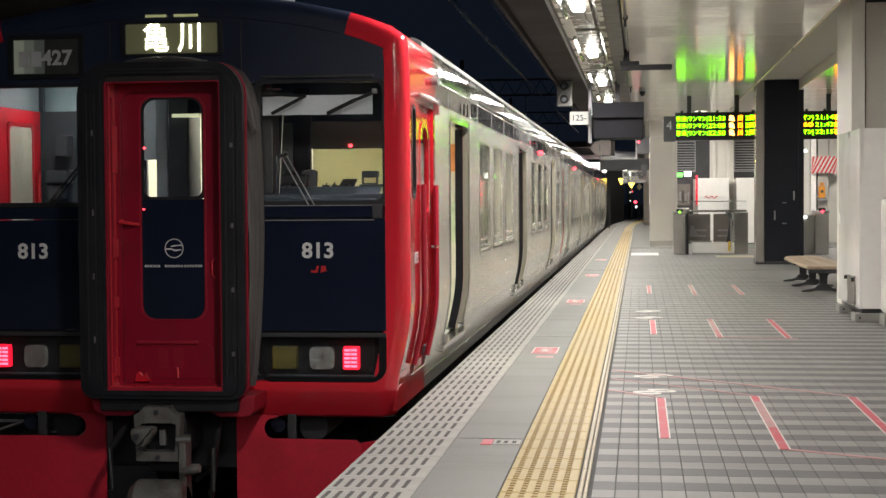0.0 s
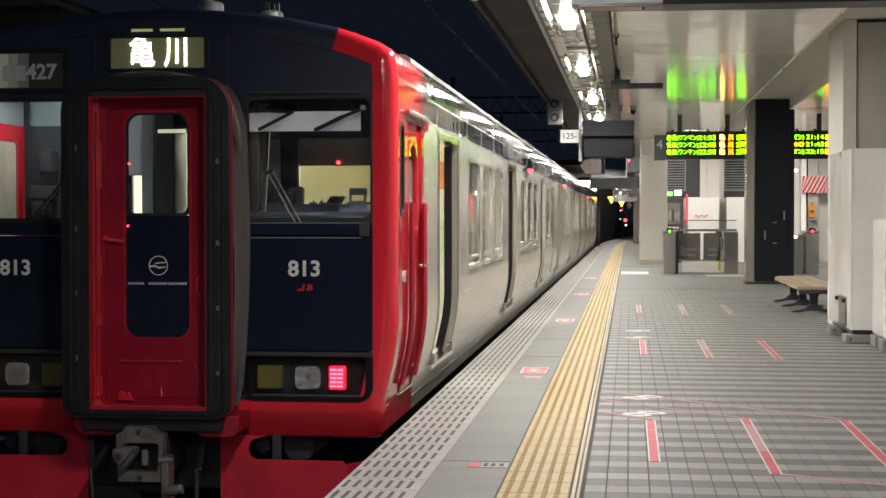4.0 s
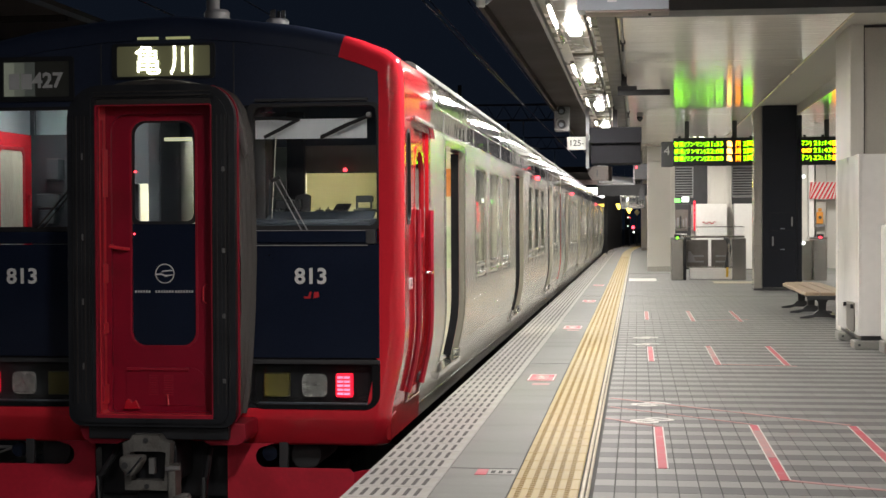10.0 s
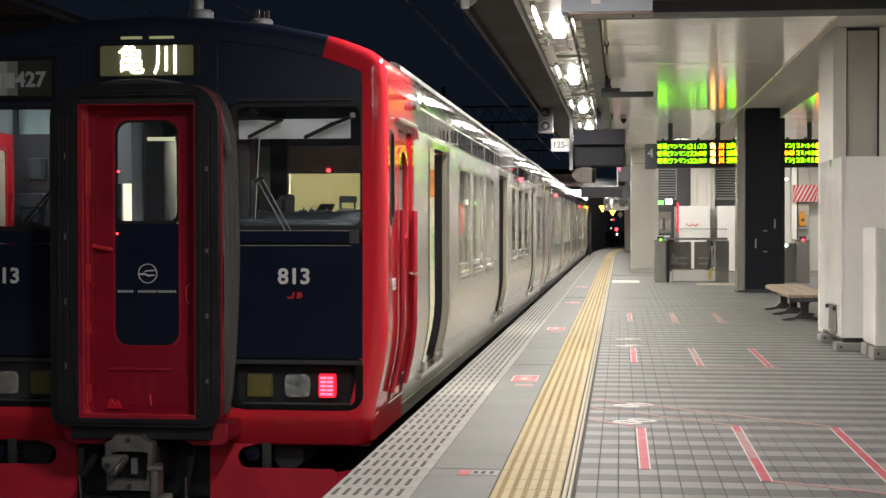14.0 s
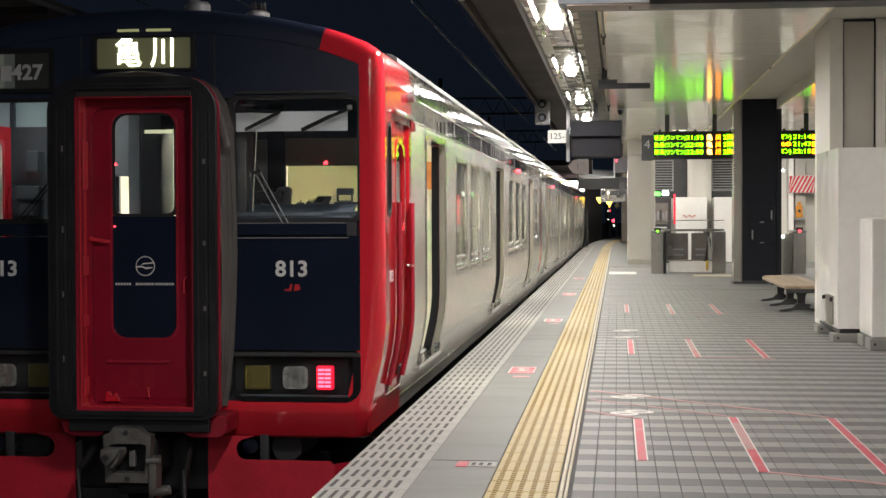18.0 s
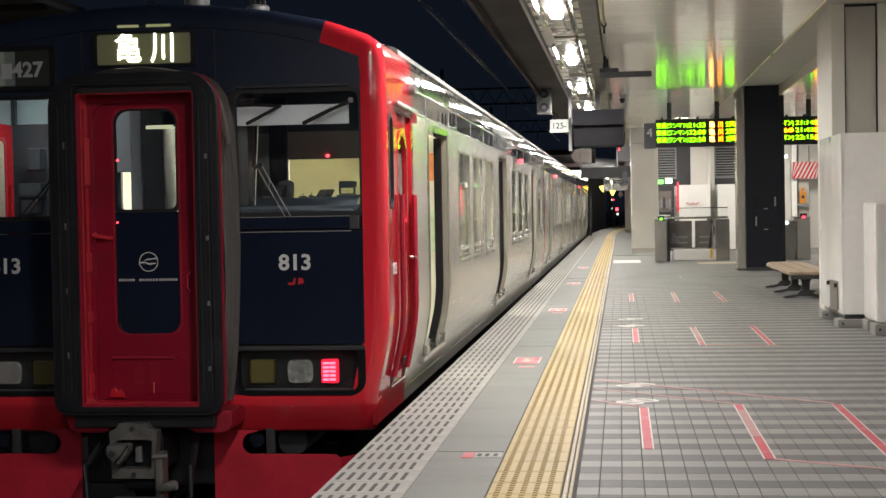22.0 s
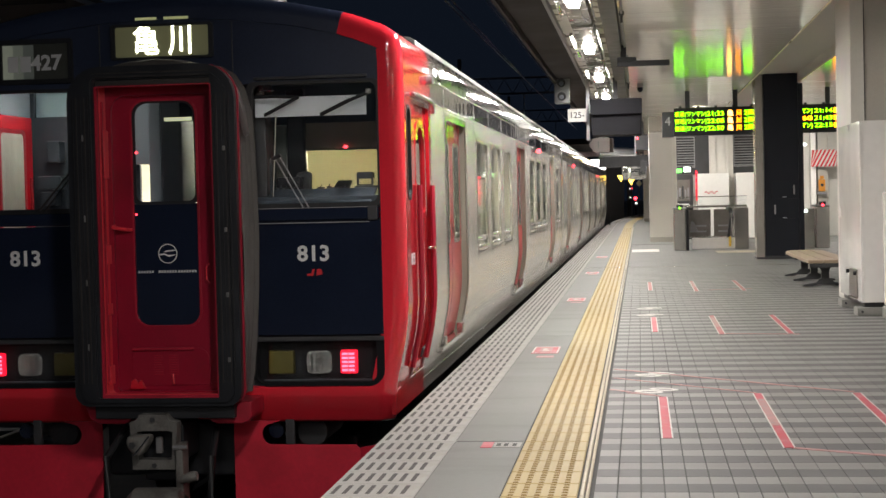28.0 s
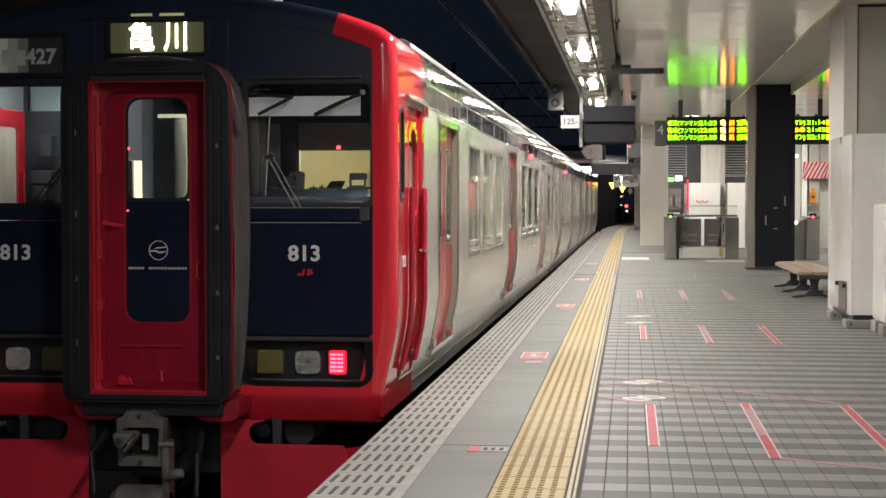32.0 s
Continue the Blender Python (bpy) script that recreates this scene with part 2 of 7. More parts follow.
TAPE_WORN = mat("rubbed_red_floor_tape", (0.40, 0.12, 0.13), 0.55, 0, 0.2, 5, 80, 0.05, stain=((0.36, 0.24, 0.23), 7, 0.8))
TAPE_FADED = mat("faded_pink_line", (0.42, 0.225, 0.225), 0.6, 0, 0.2, 6, 80, 0.05, stain=((0.27, 0.25, 0.25), 9, 0.9))
LABEL_GREY = mat("rubbed_grey_label", (0.30, 0.29, 0.275), 0.6, 0, 0.2, 9, 80, 0.03, stain=((0.20, 0.195, 0.185), 14, 0.8))
TAPE_WHITE = mat("white_floor_marking", (0.58, 0.57, 0.55), 0.55, 0, 0.15, 6, 80, 0.05, stain=((0.42, 0.41, 0.39), 9, 0.6))
CEILING = mat("glossy_ceiling_panel", (0.93, 0.905, 0.82), 0.10, 0, 0.03, 0.6, 25, 0.004, stretch=(1, 0.03, 1), ior=1.65)
EDGE_TRIM = mat("pale_brass_edge_trim", (0.75, 0.66, 0.42), 0.3, 0.4, 0.06, 3, 60, 0.01)
BEAM = mat("matt_beige_beam", (0.55, 0.53, 0.48), 0.6, 0, 0.06, 1, 30, 0.02)
COLUMN = mat("cream_column_panel", (0.66, 0.64, 0.60), 0.42, 0, 0.06, 1.2, 50, 0.02)
GREY_PANEL = mat("grey_wall_panel", (0.44, 0.42, 0.385), 0.5, 0, 0.08, 1.2, 50, 0.02)
BLACK_COL = mat("black_column_panel", (0.010, 0.012, 0.019), 0.5, 0, 0.2, 2, 60, 0.02, ior=1.35)
TROUGH = mat("pale_trough_liner", (0.66, 0.64, 0.57), 0.28, 0.3, 0.1, 2, 40, 0.02)
CANOPY_FAR = mat("dim_brown_soffit", (0.13, 0.105, 0.09), 0.7, 0, 0.25, 1.2, 30, 0.05)
CANOPY = mat("brown_canopy_soffit", (0.034, 0.027, 0.024), 0.75, 0, 0.2, 1, 30, 0.05, ior=1.3)
BOXWHITE = mat("white_sheet_cover", (0.88, 0.87, 0.85), 0.2, 0, 0.05, 1.5, 12, 0.05, coat=0.4)
WOOD = mat("pale_bench_wood", (0.40, 0.30, 0.215), 0.5, 0, 0.2, 3, 50, 0.05, stretch=(1, 6, 1))
BALLAST = mat("dark_ballast", (0.055, 0.05, 0.047), 0.9, 0, 0.5, 6, 30, 0.5)
RAILSTEEL = mat("rail_steel", (0.25, 0.23, 0.21), 0.35, 0.9, 0.2, 3, 60, 0.05)
NIGHT = mat("dark_building_cladding", (0.03, 0.03, 0.034), 0.8, 0, 0.3, 0.5, 10, 0.05)
GALV = mat("galvanised_steel", (0.33, 0.33, 0.335), 0.42, 0.6, 0.15, 4, 60, 0.04)
MATT = mat("matt_black_casing", (0.011, 0.011, 0.013), 0.75, 0, 0.2, 4, 60, 0.02, ior=1.2)
POST_STEEL = mat("satin_mirror_steel", (0.52, 0.49, 0.45), 0.24, 0.75, 0.1, 3, 80, 0.01)
INOX = mat("satin_stainless_housing", (0.52, 0.50, 0.47), 0.2, 0.9, 0.08, 3, 80, 0.01)
LED_GREEN = mat("green_led_text", (0.25, 1.0, 0.001), emit=6.0)
LED_ORANGE = mat("orange_led_text", (1.0, 0.28, 0.004), emit=7.5)
LED_WHITE = mat("white_led_text", (1.0, 0.48, 0.10), emit=7.0)
DEST_GLOW = mat("white_backlit_lettering", (1.0, 1.0, 0.80), emit=4.5)
REFLECTOR = mat("pale_lamp_reflector", (0.38, 0.365, 0.32), 0.26, 0.3, 0.08, 3, 60, 0.01)
TUBE = mat("white_fluorescent_tube", (1.0, 0.96, 0.88), emit=60.0)
TAIL = mat("red_tail_lamp_glow", (1.0, 0.008, 0.035), emit=1.3)
TAIL_HOT = mat("hot_tail_lamp_segment", (1.0, 0.12, 0.20), emit=3.2)
TAIL_SOFT = mat("red_indicator_glow", (1.0, 0.04, 0.06), emit=7.0)
GREEN_GLOW = mat("green_indicator_glow", (0.25, 1.0, 0.05), emit=2.5)
AMBER_LAMP = mat("bright_amber_lamp", (1.0, 0.55, 0.04), emit=160.0)
AMBER_GLOW = mat("amber_lamp_glow", (1.0, 0.62, 0.08), emit=6.0)
WHITE_GLOW = mat("white_sign_glow", (0.9, 1.0, 0.92), emit=2.5)
CAB_FILL = mat("cab_fill_glow", (1.0, 0.96, 0.84), emit=18.0)
SALOON_GLOW = mat("saloon_light_diffuser", (1.0, 0.96, 0.80), emit=8.0)


# ---------------------------------------------------------------- mesh helpers
def link_mesh(name, bm, material, parent=None, label="", smooth=35):
    me = bpy.data.meshes.new(name)
    bmesh.ops.recalc_face_normals(bm, faces=bm.faces)
    bm.to_mesh(me)
    bm.free()
    for m in material if isinstance(material, (list, tuple)) else [material]:
        me.materials.append(m)
    if smooth:
        me.polygons.foreach_set("use_smooth", [True] * len(me.polygons))
        me.set_sharp_from_angle(angle=radians(smooth))
    ob = new(name, me)
    if smooth:
        md = ob.modifiers.new("weighted_normal", "WEIGHTED_NORMAL")
        md.keep_sharp = True
    if parent is not None:
        ob.parent = parent
    if label:
        ob["label"] = label
    return ob


def part(name, bm, material, parent, label="", smooth=35):
    return link_mesh(name, bm, material, parent, label, smooth)


def thing(name, label, category, group="", kind="", at=(0, 0, 0)):
    e = new(name)
    e.location = at
    e.empty_display_size = 0.1
    return tagged(e, label, category, group, kind)


def single(name, bm, material, label, category, group="", kind="", smooth=35):
    return tagged(link_mesh(name, bm, material, None, "", smooth), label, category, group, kind)


def box(x0, x1, y0, y1, z0, z1, bevel=0.0, bm=None, mi=0):
    """A box, with bevelled edges if asked, into bm or a new bmesh."""
    own = bm if bm is not None else bmesh.new()
    t = bmesh.new() if bevel else own
    v = [t.verts.new((x, y, z)) for x in (x0, x1) for y in (y0, y1) for z in (z0, z1)]
    for f in ((0, 1, 3, 2), (4, 6, 7, 5), (0, 4, 5, 1), (2, 3, 7, 6), (0, 2, 6, 4), (1, 5, 7, 3)):
        t.faces.new([v[i] for i in f]).material_index = mi
    if bevel:
        bmesh.ops.bevel(t, geom=t.edges[:], offset=bevel, segments=2, affect="EDGES", profile=0.5)
        join(own, t, mi)
    return own


def join(own, t, mi=0):
    idx = {}
    for v in t.verts:
        idx[v] = own.verts.new(v.co)
    for f in t.faces:
        try:
            own.faces.new([idx[v] for v in f.verts]).material_index = mi
        except ValueError:
            pass
    t.free()
    return own


def prism(pts, axis, a, b, bevel=0.0, bm=None, mi=0):
    """A polygon in the two other axes, drawn out along axis from a to b."""
    own = bm if bm is not None else bmesh.new()
    t = bmesh.new()

    def at(p, q):
        return {"x": (q, p[0], p[1]), "y": (p[0], q, p[1]), "z": (p[0], p[1], q)}[axis]

    lo, hi = [t.verts.new(at(p, a)) for p in pts], [t.verts.new(at(p, b)) for p in pts]
    t.faces.new(lo)
    t.faces.new(hi[::-1])
    n = len(pts)
    for i in range(n):
        t.faces.new((lo[i], hi[i], hi[(i + 1) % n], lo[(i + 1) % n]))
    if bevel:
        bmesh.ops.recalc_face_normals(t, faces=t.faces)
        sharp = [e for e in t.edges if len(e.link_faces) == 2 and e.calc_face_angle(0) > 0.6]
        bmesh.ops.bevel(t, geom=sharp, offset=bevel, segments=2, affect="EDGES", profile=0.5)
    return join(own, t, mi)


def tube(pts, r, n=8, bm=None, mi=0, caps=True):
    """A round bar along a line of points."""
    own = bm if bm is not None else bmesh.new()
    pts = [Vector(p) for p in pts]
    rings = []
    for i, p in enumerate(pts):
        d = (pts[min(i + 1, len(pts) - 1)] - pts[max(i - 1, 0)]).normalized()
        up = Vector((0, 0, 1)) if abs(d.z) < 0.9 else Vector((1, 0, 0))
        u = d.cross(up).normalized()
        w = u.cross(d)
        rr = r[i] if isinstance(r, (list, tuple)) else r
        rings.append([own.verts.new(p + rr * (math.cos(2 * math.pi * k / n) * u + math.sin(2 * math.pi * k / n) * w)) for k in range(n)])
    for a, b in zip(rings, rings[1:]):
        for k in range(n):
            own.faces.new((a[k], a[(k + 1) % n], b[(k + 1) % n], b[k])).material_index = mi
    if caps:
        own.faces.new(rings[0][::-1]).material_index = mi
        own.faces.new(rings[-1]).material_index = mi
    return own


def rrect(x0, x1, z0, z1, r, n=6):
    """A rounded rectangle as points, r one radius or (bottom, top)."""
    rb, rt = r if isinstance(r, (list, tuple)) else (r, r)
    out = []
    for cx, cz, a0, rr in ((x1 - rb, z0 + rb, -90, rb), (x1 - rt, z1 - rt, 0, rt), (x0 + rt, z1 - rt, 90, rt), (x0 + rb, z0 + rb, 180, rb)):
        for k in range(n + 1):
            a = radians(a0 + 90 * k / n)
            out.append((cx + rr * math.cos(a), cz + rr * math.sin(a)))
    return out


def ring(outer, inner, axis, a, b, bm=None, mi=0):
    """A frame between two outlines of the same number of points, from a to b along axis."""
    own = bm if bm is not None else bmesh.new()

    def at(p, q):
        return {"x": (q, p[0], p[1]), "y": (p[0], q, p[1]), "z": (p[0], p[1], q)}[axis]

    o0, o1 = [own.verts.new(at(p, a)) for p in outer], [own.verts.new(at(p, b)) for p in outer]
    i0, i1 = [own.verts.new(at(p, a)) for p in inner], [own.verts.new(at(p, b)) for p in inner]
    n = len(outer)
    for k in range(n):
        j = (k + 1) % n
        for q in ((o0[k], o0[j], i0[j], i0[k]), (o1[k], i1[k], i1[j], o1[j]), (o0[k], o1[k], o1[j], o0[j]), (i0[k], i0[j], i1[j], i1[k])):
            own.faces.new(q).material_index = mi
    return own


def lettering(name, text, size, material, parent, m, thick=0.002, width=None, bold=0.0):
    """Raised characters in the built-in font; m places the middle of the text, which reads along +x and up +y."""
    cu = bpy.data.curves.new(name, "FONT")
    cu.body, cu.size, cu.extrude = text, size, thick
    cu.align_x, cu.align_y = "CENTER", "CENTER"
    cu.resolution_u, cu.offset = 3, bold
    tmp = new(name, cu)
    me = bpy.data.meshes.new_from_object(tmp.evaluated_get(bpy.context.evaluated_depsgraph_get()))
    bpy.data.objects.remove(tmp)
    me.materials.clear()
    me.materials.append(material)
    if width and len(me.vertices):
        xs = [v.co.x for v in me.vertices]
        k = width / max(1e-6, max(xs) - min(xs))
        for v in me.vertices:
            v.co.x *= k
    me.transform(m)
    ob = new(name, me)
    ob.parent = parent
    return ob


FACE = Matrix.Rotation(radians(90), 4, "X")  # text that faces the camera, towards -y


def facing(x, y, z):
    return Matrix.Translation((x, y, z)) @ FACE


# ---------------------------------------------------------------- ground and platform
def far_edge(y):
    """How far the platform's edge swings to the side beyond the straight stretch."""
    return 0.0 if y < 64 else 0.0011 * (y - 64) ** 2


def build_ground():
    bm = bmesh.new()
    n = 24
    g = [[bm.verts.new((-600 + 1200 * i / n, -600 + 1200 * j / n, RAIL_Z - 0.22)) for j in range(n + 1)] for i in range(n + 1)]
    for i in range(n):
        for j in range(n):
            bm.faces.new((g[i][j], g[i + 1][j], g[i + 1][j + 1], g[i][j + 1]))
    single("ground", bm, BALLAST, "dark ballast and ground beside the tracks", "ground", kind="structure", smooth=0)
    for cx in (TRAIN_X, TRAIN_X - 3.9):
        tr = thing("railway_track", "rusty steel rails on dark sleepers beside the platform", "track", "railway tracks", "structure")
        for s in (-1, 1):
            x = cx + s * 0.5665
            prof = [(x - 0.065, RAIL_Z - 0.15), (x + 0.065, RAIL_Z - 0.15), (x + 0.06, RAIL_Z - 0.135), (x + 0.012, RAIL_Z - 0.12), (x + 0.012, RAIL_Z - 0.04),
                    (x + 0.033, RAIL_Z - 0.03), (x + 0.033, RAIL_Z), (x - 0.033, RAIL_Z), (x - 0.033, RAIL_Z - 0.03), (x - 0.012, RAIL_Z - 0.04),
                    (x - 0.012, RAIL_Z - 0.12), (x - 0.06, RAIL_Z - 0.135)]
            part("rail", prism(prof, "y", -20, 150), RAILSTEEL, tr)
        bm = bmesh.new()
        for k in range(180):
            box(cx - 1.0, cx + 1.0, -10 + k * 0.66, -10 + k * 0.66 + 0.22, RAIL_Z - 0.25, RAIL_Z - 0.155, bm=bm)
        ob = part("sleepers", bm, CONCRETE_DARK, tr, "row of dark concrete sleepers", 0)
        ob["kind"] = "stuff"


def platform_strip(name, x0, x1, y0, y1, z0, z1, material, label):
    """A strip of the platform along its edge, which follows the swing at the far end."""
    bm = bmesh.new()
    ys = [y0] + [y for y in range(int(y0) + 4, int(y1), 4)] + [y1]
    rows = []
    for y in ys:
        e = far_edge(y)
        rows.append([bm.verts.new(p) for p in ((x0 + e, y, z0), (x1 + e, y, z0), (x1 + e, y, z1), (x0 + e, y, z1))])
    for a, b in zip(rows, rows[1:]):
        for k in range(4):
            bm.faces.new((a[k], a[(k + 1) % 4], b[(k + 1) % 4], b[k]))
    bm.faces.new(rows[0][::-1])
    bm.faces.new(rows[-1])
    return single(name, bm, material, label, "platform", kind="structure", smooth=0)


def build_platform():
    platform_strip("platform_base", EDGE_X + 0.12, 12.0, -14, 128, RAIL_Z - 0.3, -0.27, CONCRETE_DARK, "dark stained concrete platform wall under the edge")
    platform_strip("platform_bed", EDGE_X + 0.015, 12.0, -14, 128, -0.268, -0.0045, JOINT, "platform bed of dark mortar under the paving")
    platform_strip("pavement_strip", SLAB_X + 0.004, BAND_X - 0.004, -14, 128, -0.0042, 0.0, CONCRETE, "smooth grey concrete strip between the edge slabs and the tactile paving")
    platform_strip("pavement_far", TILE_X + 0.006, 12.0, 40.02, 128, -0.0042, 0.0, CONCRETE, "plain grey paving at the far end of the platform")
    platform_strip("platform_edge_side", EDGE_X + 0.006, EDGE_X + 0.0145, -14, 128, -0.40, -0.062, EDGE_SIDE, "pale concrete side of the platform edge")
    # cuts across the grey strip
    for y in (8.13, 14.3, 20.4, 26.5):
        single("expansion_joint", box(SLAB_X + 0.01, BAND_X - 0.01, y, y + 0.004, 0.0005, 0.0022), JOINT_SOFT, "thin dark joint across the grey platform strip", "joint", "strip joints", "structure", 0)
    single("expansion_joint", box(-1.0, 6.0, 27.6, 27.64, 0.0005, 0.004), INOX, "bright metal expansion joint across the platform", "joint", "strip joints", "structure", 0)


def mesh_of_boxes(name, cells, z0, z1, b=0.004):
    """One mesh of many shallow paving pieces with chamfered top edges; cells of x0, x1, y0, y1."""
    c = np.array(cells, float)
    n = len(c)
    x0, x1, y0, y1 = c.T
    V = np.zeros((n, 12, 3))
    for k, (xx, yy) in enumerate(((x0, y0), (x1, y0), (x1, y1), (x0, y1))):
        sx, sy = (1 if k in (0, 3) else -1), (1 if k in (0, 1) else -1)
        V[:, k] = np.stack([xx, yy, np.full(n, z0)], 1)
        V[:, 4 + k] = np.stack([xx, yy, np.full(n, z1 - b * 0.7)], 1)
        V[:, 8 + k] = np.stack([xx + sx * b, yy + sy * b, np.full(n, z1)], 1)
    F = [(8, 9, 10, 11)]
    for k in range(4):
        j = (k + 1) % 4
        F += [(k, j, 4 + j, 4 + k), (4 + k, 4 + j, 8 + j, 8 + k)]
    F = (np.array(F)[None] + 12 * np.arange(n)[:, None, None]).reshape(-1, 4)
    me = bpy.data.meshes.new(name)
    me.from_pydata(V.reshape(-1, 3).tolist(), [], F.tolist())
    return me


TILE_W, TILE_L = 0.105, 0.1865


def build_paving():
    """Edge slabs, tactile blocks and floor tiles; the nearest ones are pieces of their own."""
    edge = thing("edge_paving", "row of off-white slotted slabs along the platform edge", "paving", kind="structure")
    band = thing("tactile_paving", "worn yellow tactile paving strip with rows of studs", "paving", kind="structure")
    floor = thing("floor_tiles", "banded light and dark grey rectangular floor tiles", "paving", kind="structure")
    # edge slabs: 0.3 m long, seven dark inserts in each
    W = SLAB_X - EDGE_X

    def slab_mesh(cells):
        me = mesh_of_boxes("edge_slab", cells, -0.06, 0.0, 0.004)
        me.materials.append(SLAB)
        return me

    def slit_cells(y):
        return [(EDGE_X + 0.028 + k * (W - 0.05) / 7, EDGE_X + 0.028 + k * (W - 0.05) / 7 + 0.020, y + 0.055, y + 0.245) for k in range(7)]

    one, slit = slab_mesh([(EDGE_X + 0.002, SLAB_X - 0.002, 0.003, 0.297)]), mesh_of_boxes("slip_insert", slit_cells(0), -0.01, 0.0025, 0.002)
    slit.materials.append(SLIT)
    far_s, far_i = [], []
    for k in range(-71, 400):
        y = 7.53 + 0.3 * k
        e = far_edge(y)
        if 0 <= k - (-6) < 80:
            ob = new("edge_slab", one)
            ob.parent, ob.location = edge, (0, y, 0)
            s = new("slip_insert", slit)
            s.parent = ob
        elif y < 126:
            far_s.append((EDGE_X + 0.002 + e, SLAB_X - 0.002 + e, y + 0.002, y + 0.298))
            far_i += [(a + e, b + e, c, d) for a, b, c, d in slit_cells(y)]
    for nm, cells, z, m in (("far_slabs", far_s, 0.0, SLAB), ("far_inserts", far_i, 0.0025, SLIT)):
        me = mesh_of_boxes(nm, cells, -0.02, z, 0.002)
        me.materials.append(m)
        ob = new(nm, me)
        ob.parent, ob["kind"] = edge, "stuff"

    # tactile blocks: 0.4 x 0.3 m, five rows of studs and a bar on the inner side
    def stud_cells(x, y):
        return [(x + 0.045 + 0.06 * i - 0.0135, x + 0.045 + 0.06 * i + 0.0135, y + 0.03 + 0.06 * j - 0.0135, y + 0.03 + 0.06 * j + 0.0135) for i in range(5) for j in range(5)]

    def bar_cells(x, y):
        return [(x + 0.352, x + 0.372, y + 0.004, y + 0.296), (x + 0.378, x + 0.394, y + 0.004, y + 0.296)]

    blk = mesh_of_boxes("tactile_block", [(0.002, 0.342, 0.005, 0.295)], -0.04, 0.0, 0.005)
    blk.materials.append(YELLOW)
    stud = mesh_of_boxes("studs", stud_cells(0, 0), -0.002, 0.005, 0.005)
    stud.materials.append(YELLOW_DOT)
    bar = mesh_of_boxes("guide_bar", bar_cells(0, 0), -0.02, 0.004, 0.004)
    bar.materials.append(CREAM_BAR)
    fb, fs, fbar = [], [], []
    for k in range(-71, 400):
        y = 7.53 + 0.3 * k
        e = far_edge(y)
        if -6 <= k < 74:
            ob = new("tactile_block", blk)
            ob.parent, ob.location = band, (BAND_X, y, 0)
            for nm, me in (("studs", stud), ("guide_bar", bar)):
                s = new(nm, me)
                s.parent = ob
        elif y < 126:
            x = BAND_X + e
            fb.append((x + 0.002, x + 0.342, y + 0.002, y + 0.298))
            fs += stud_cells(x, y) if y < 60 else []
            fbar += bar_cells(x, y)
    for nm, cells, z, m in (("far_blocks", fb, 0.0, YELLOW), ("far_studs", fs, 0.005, YELLOW_DOT), ("far_bars", fbar, 0.004, CREAM_BAR)):
        me = mesh_of_boxes(nm, cells, -0.02, z, 0.003)
        me.materials.append(m)
        ob = new(nm, me)
        ob.parent, ob["kind"] = band, "stuff"

    # floor tiles in cross bands of light and dark
    lite = mesh_of_boxes("floor_tile", [(0.003, TILE_W - 0.003, 0.0022, TILE_L - 0.0022)], -0.008, 0.0, 0.0008)
    dark = lite.copy()
    lite.materials.append(TILE_LIGHT)
    dark.materials.append(TILE_DARK)
    rest = {0: [], 1: []}
    rows = int((40 - -13) / TILE_L)
    for j in range(rows):
        y = -8 - 28 * TILE_L + j * TILE_L
        for i in range(112):
            x = TILE_X + 0.012 + i * TILE_W
            if x > 11.5:
                break
            if 7.35 < y < 10.2 and TILE_X < x < 0.75:
                ob = new("floor_tile", dark if j % 2 else lite)
                ob.parent, ob.location = floor, (x, y, 0)
            else:
                g = (0.003 if x < 0.7 else 0.0019) if y < 11 else 0.0026 if y < 22 and x < 0.32 else 0.0010
                h = 0.0022 if y < 11 else 0.0012 if y < 14 else 0.0006
                rest[j % 2].append((x + g, x + TILE_W - g, y + h, y + TILE_L - h))
    for key, m, nm in ((0, TILE_LIGHT, "light_tiles"), (1, TILE_DARK, "dark_tiles")):
        me = mesh_of_boxes(nm, rest[key], -0.008, 0.0, 0.0004)
        me.materials.append(m)
        ob = new(nm, me)
        ob.parent, ob["kind"] = floor, "stuff"


def floor_strip(name, pts, material, label, category, group="", z0=0.0005, z1=0.003):
    return single(name, prism(pts, "z", z0, z1), material, label, category, group, smooth=0)


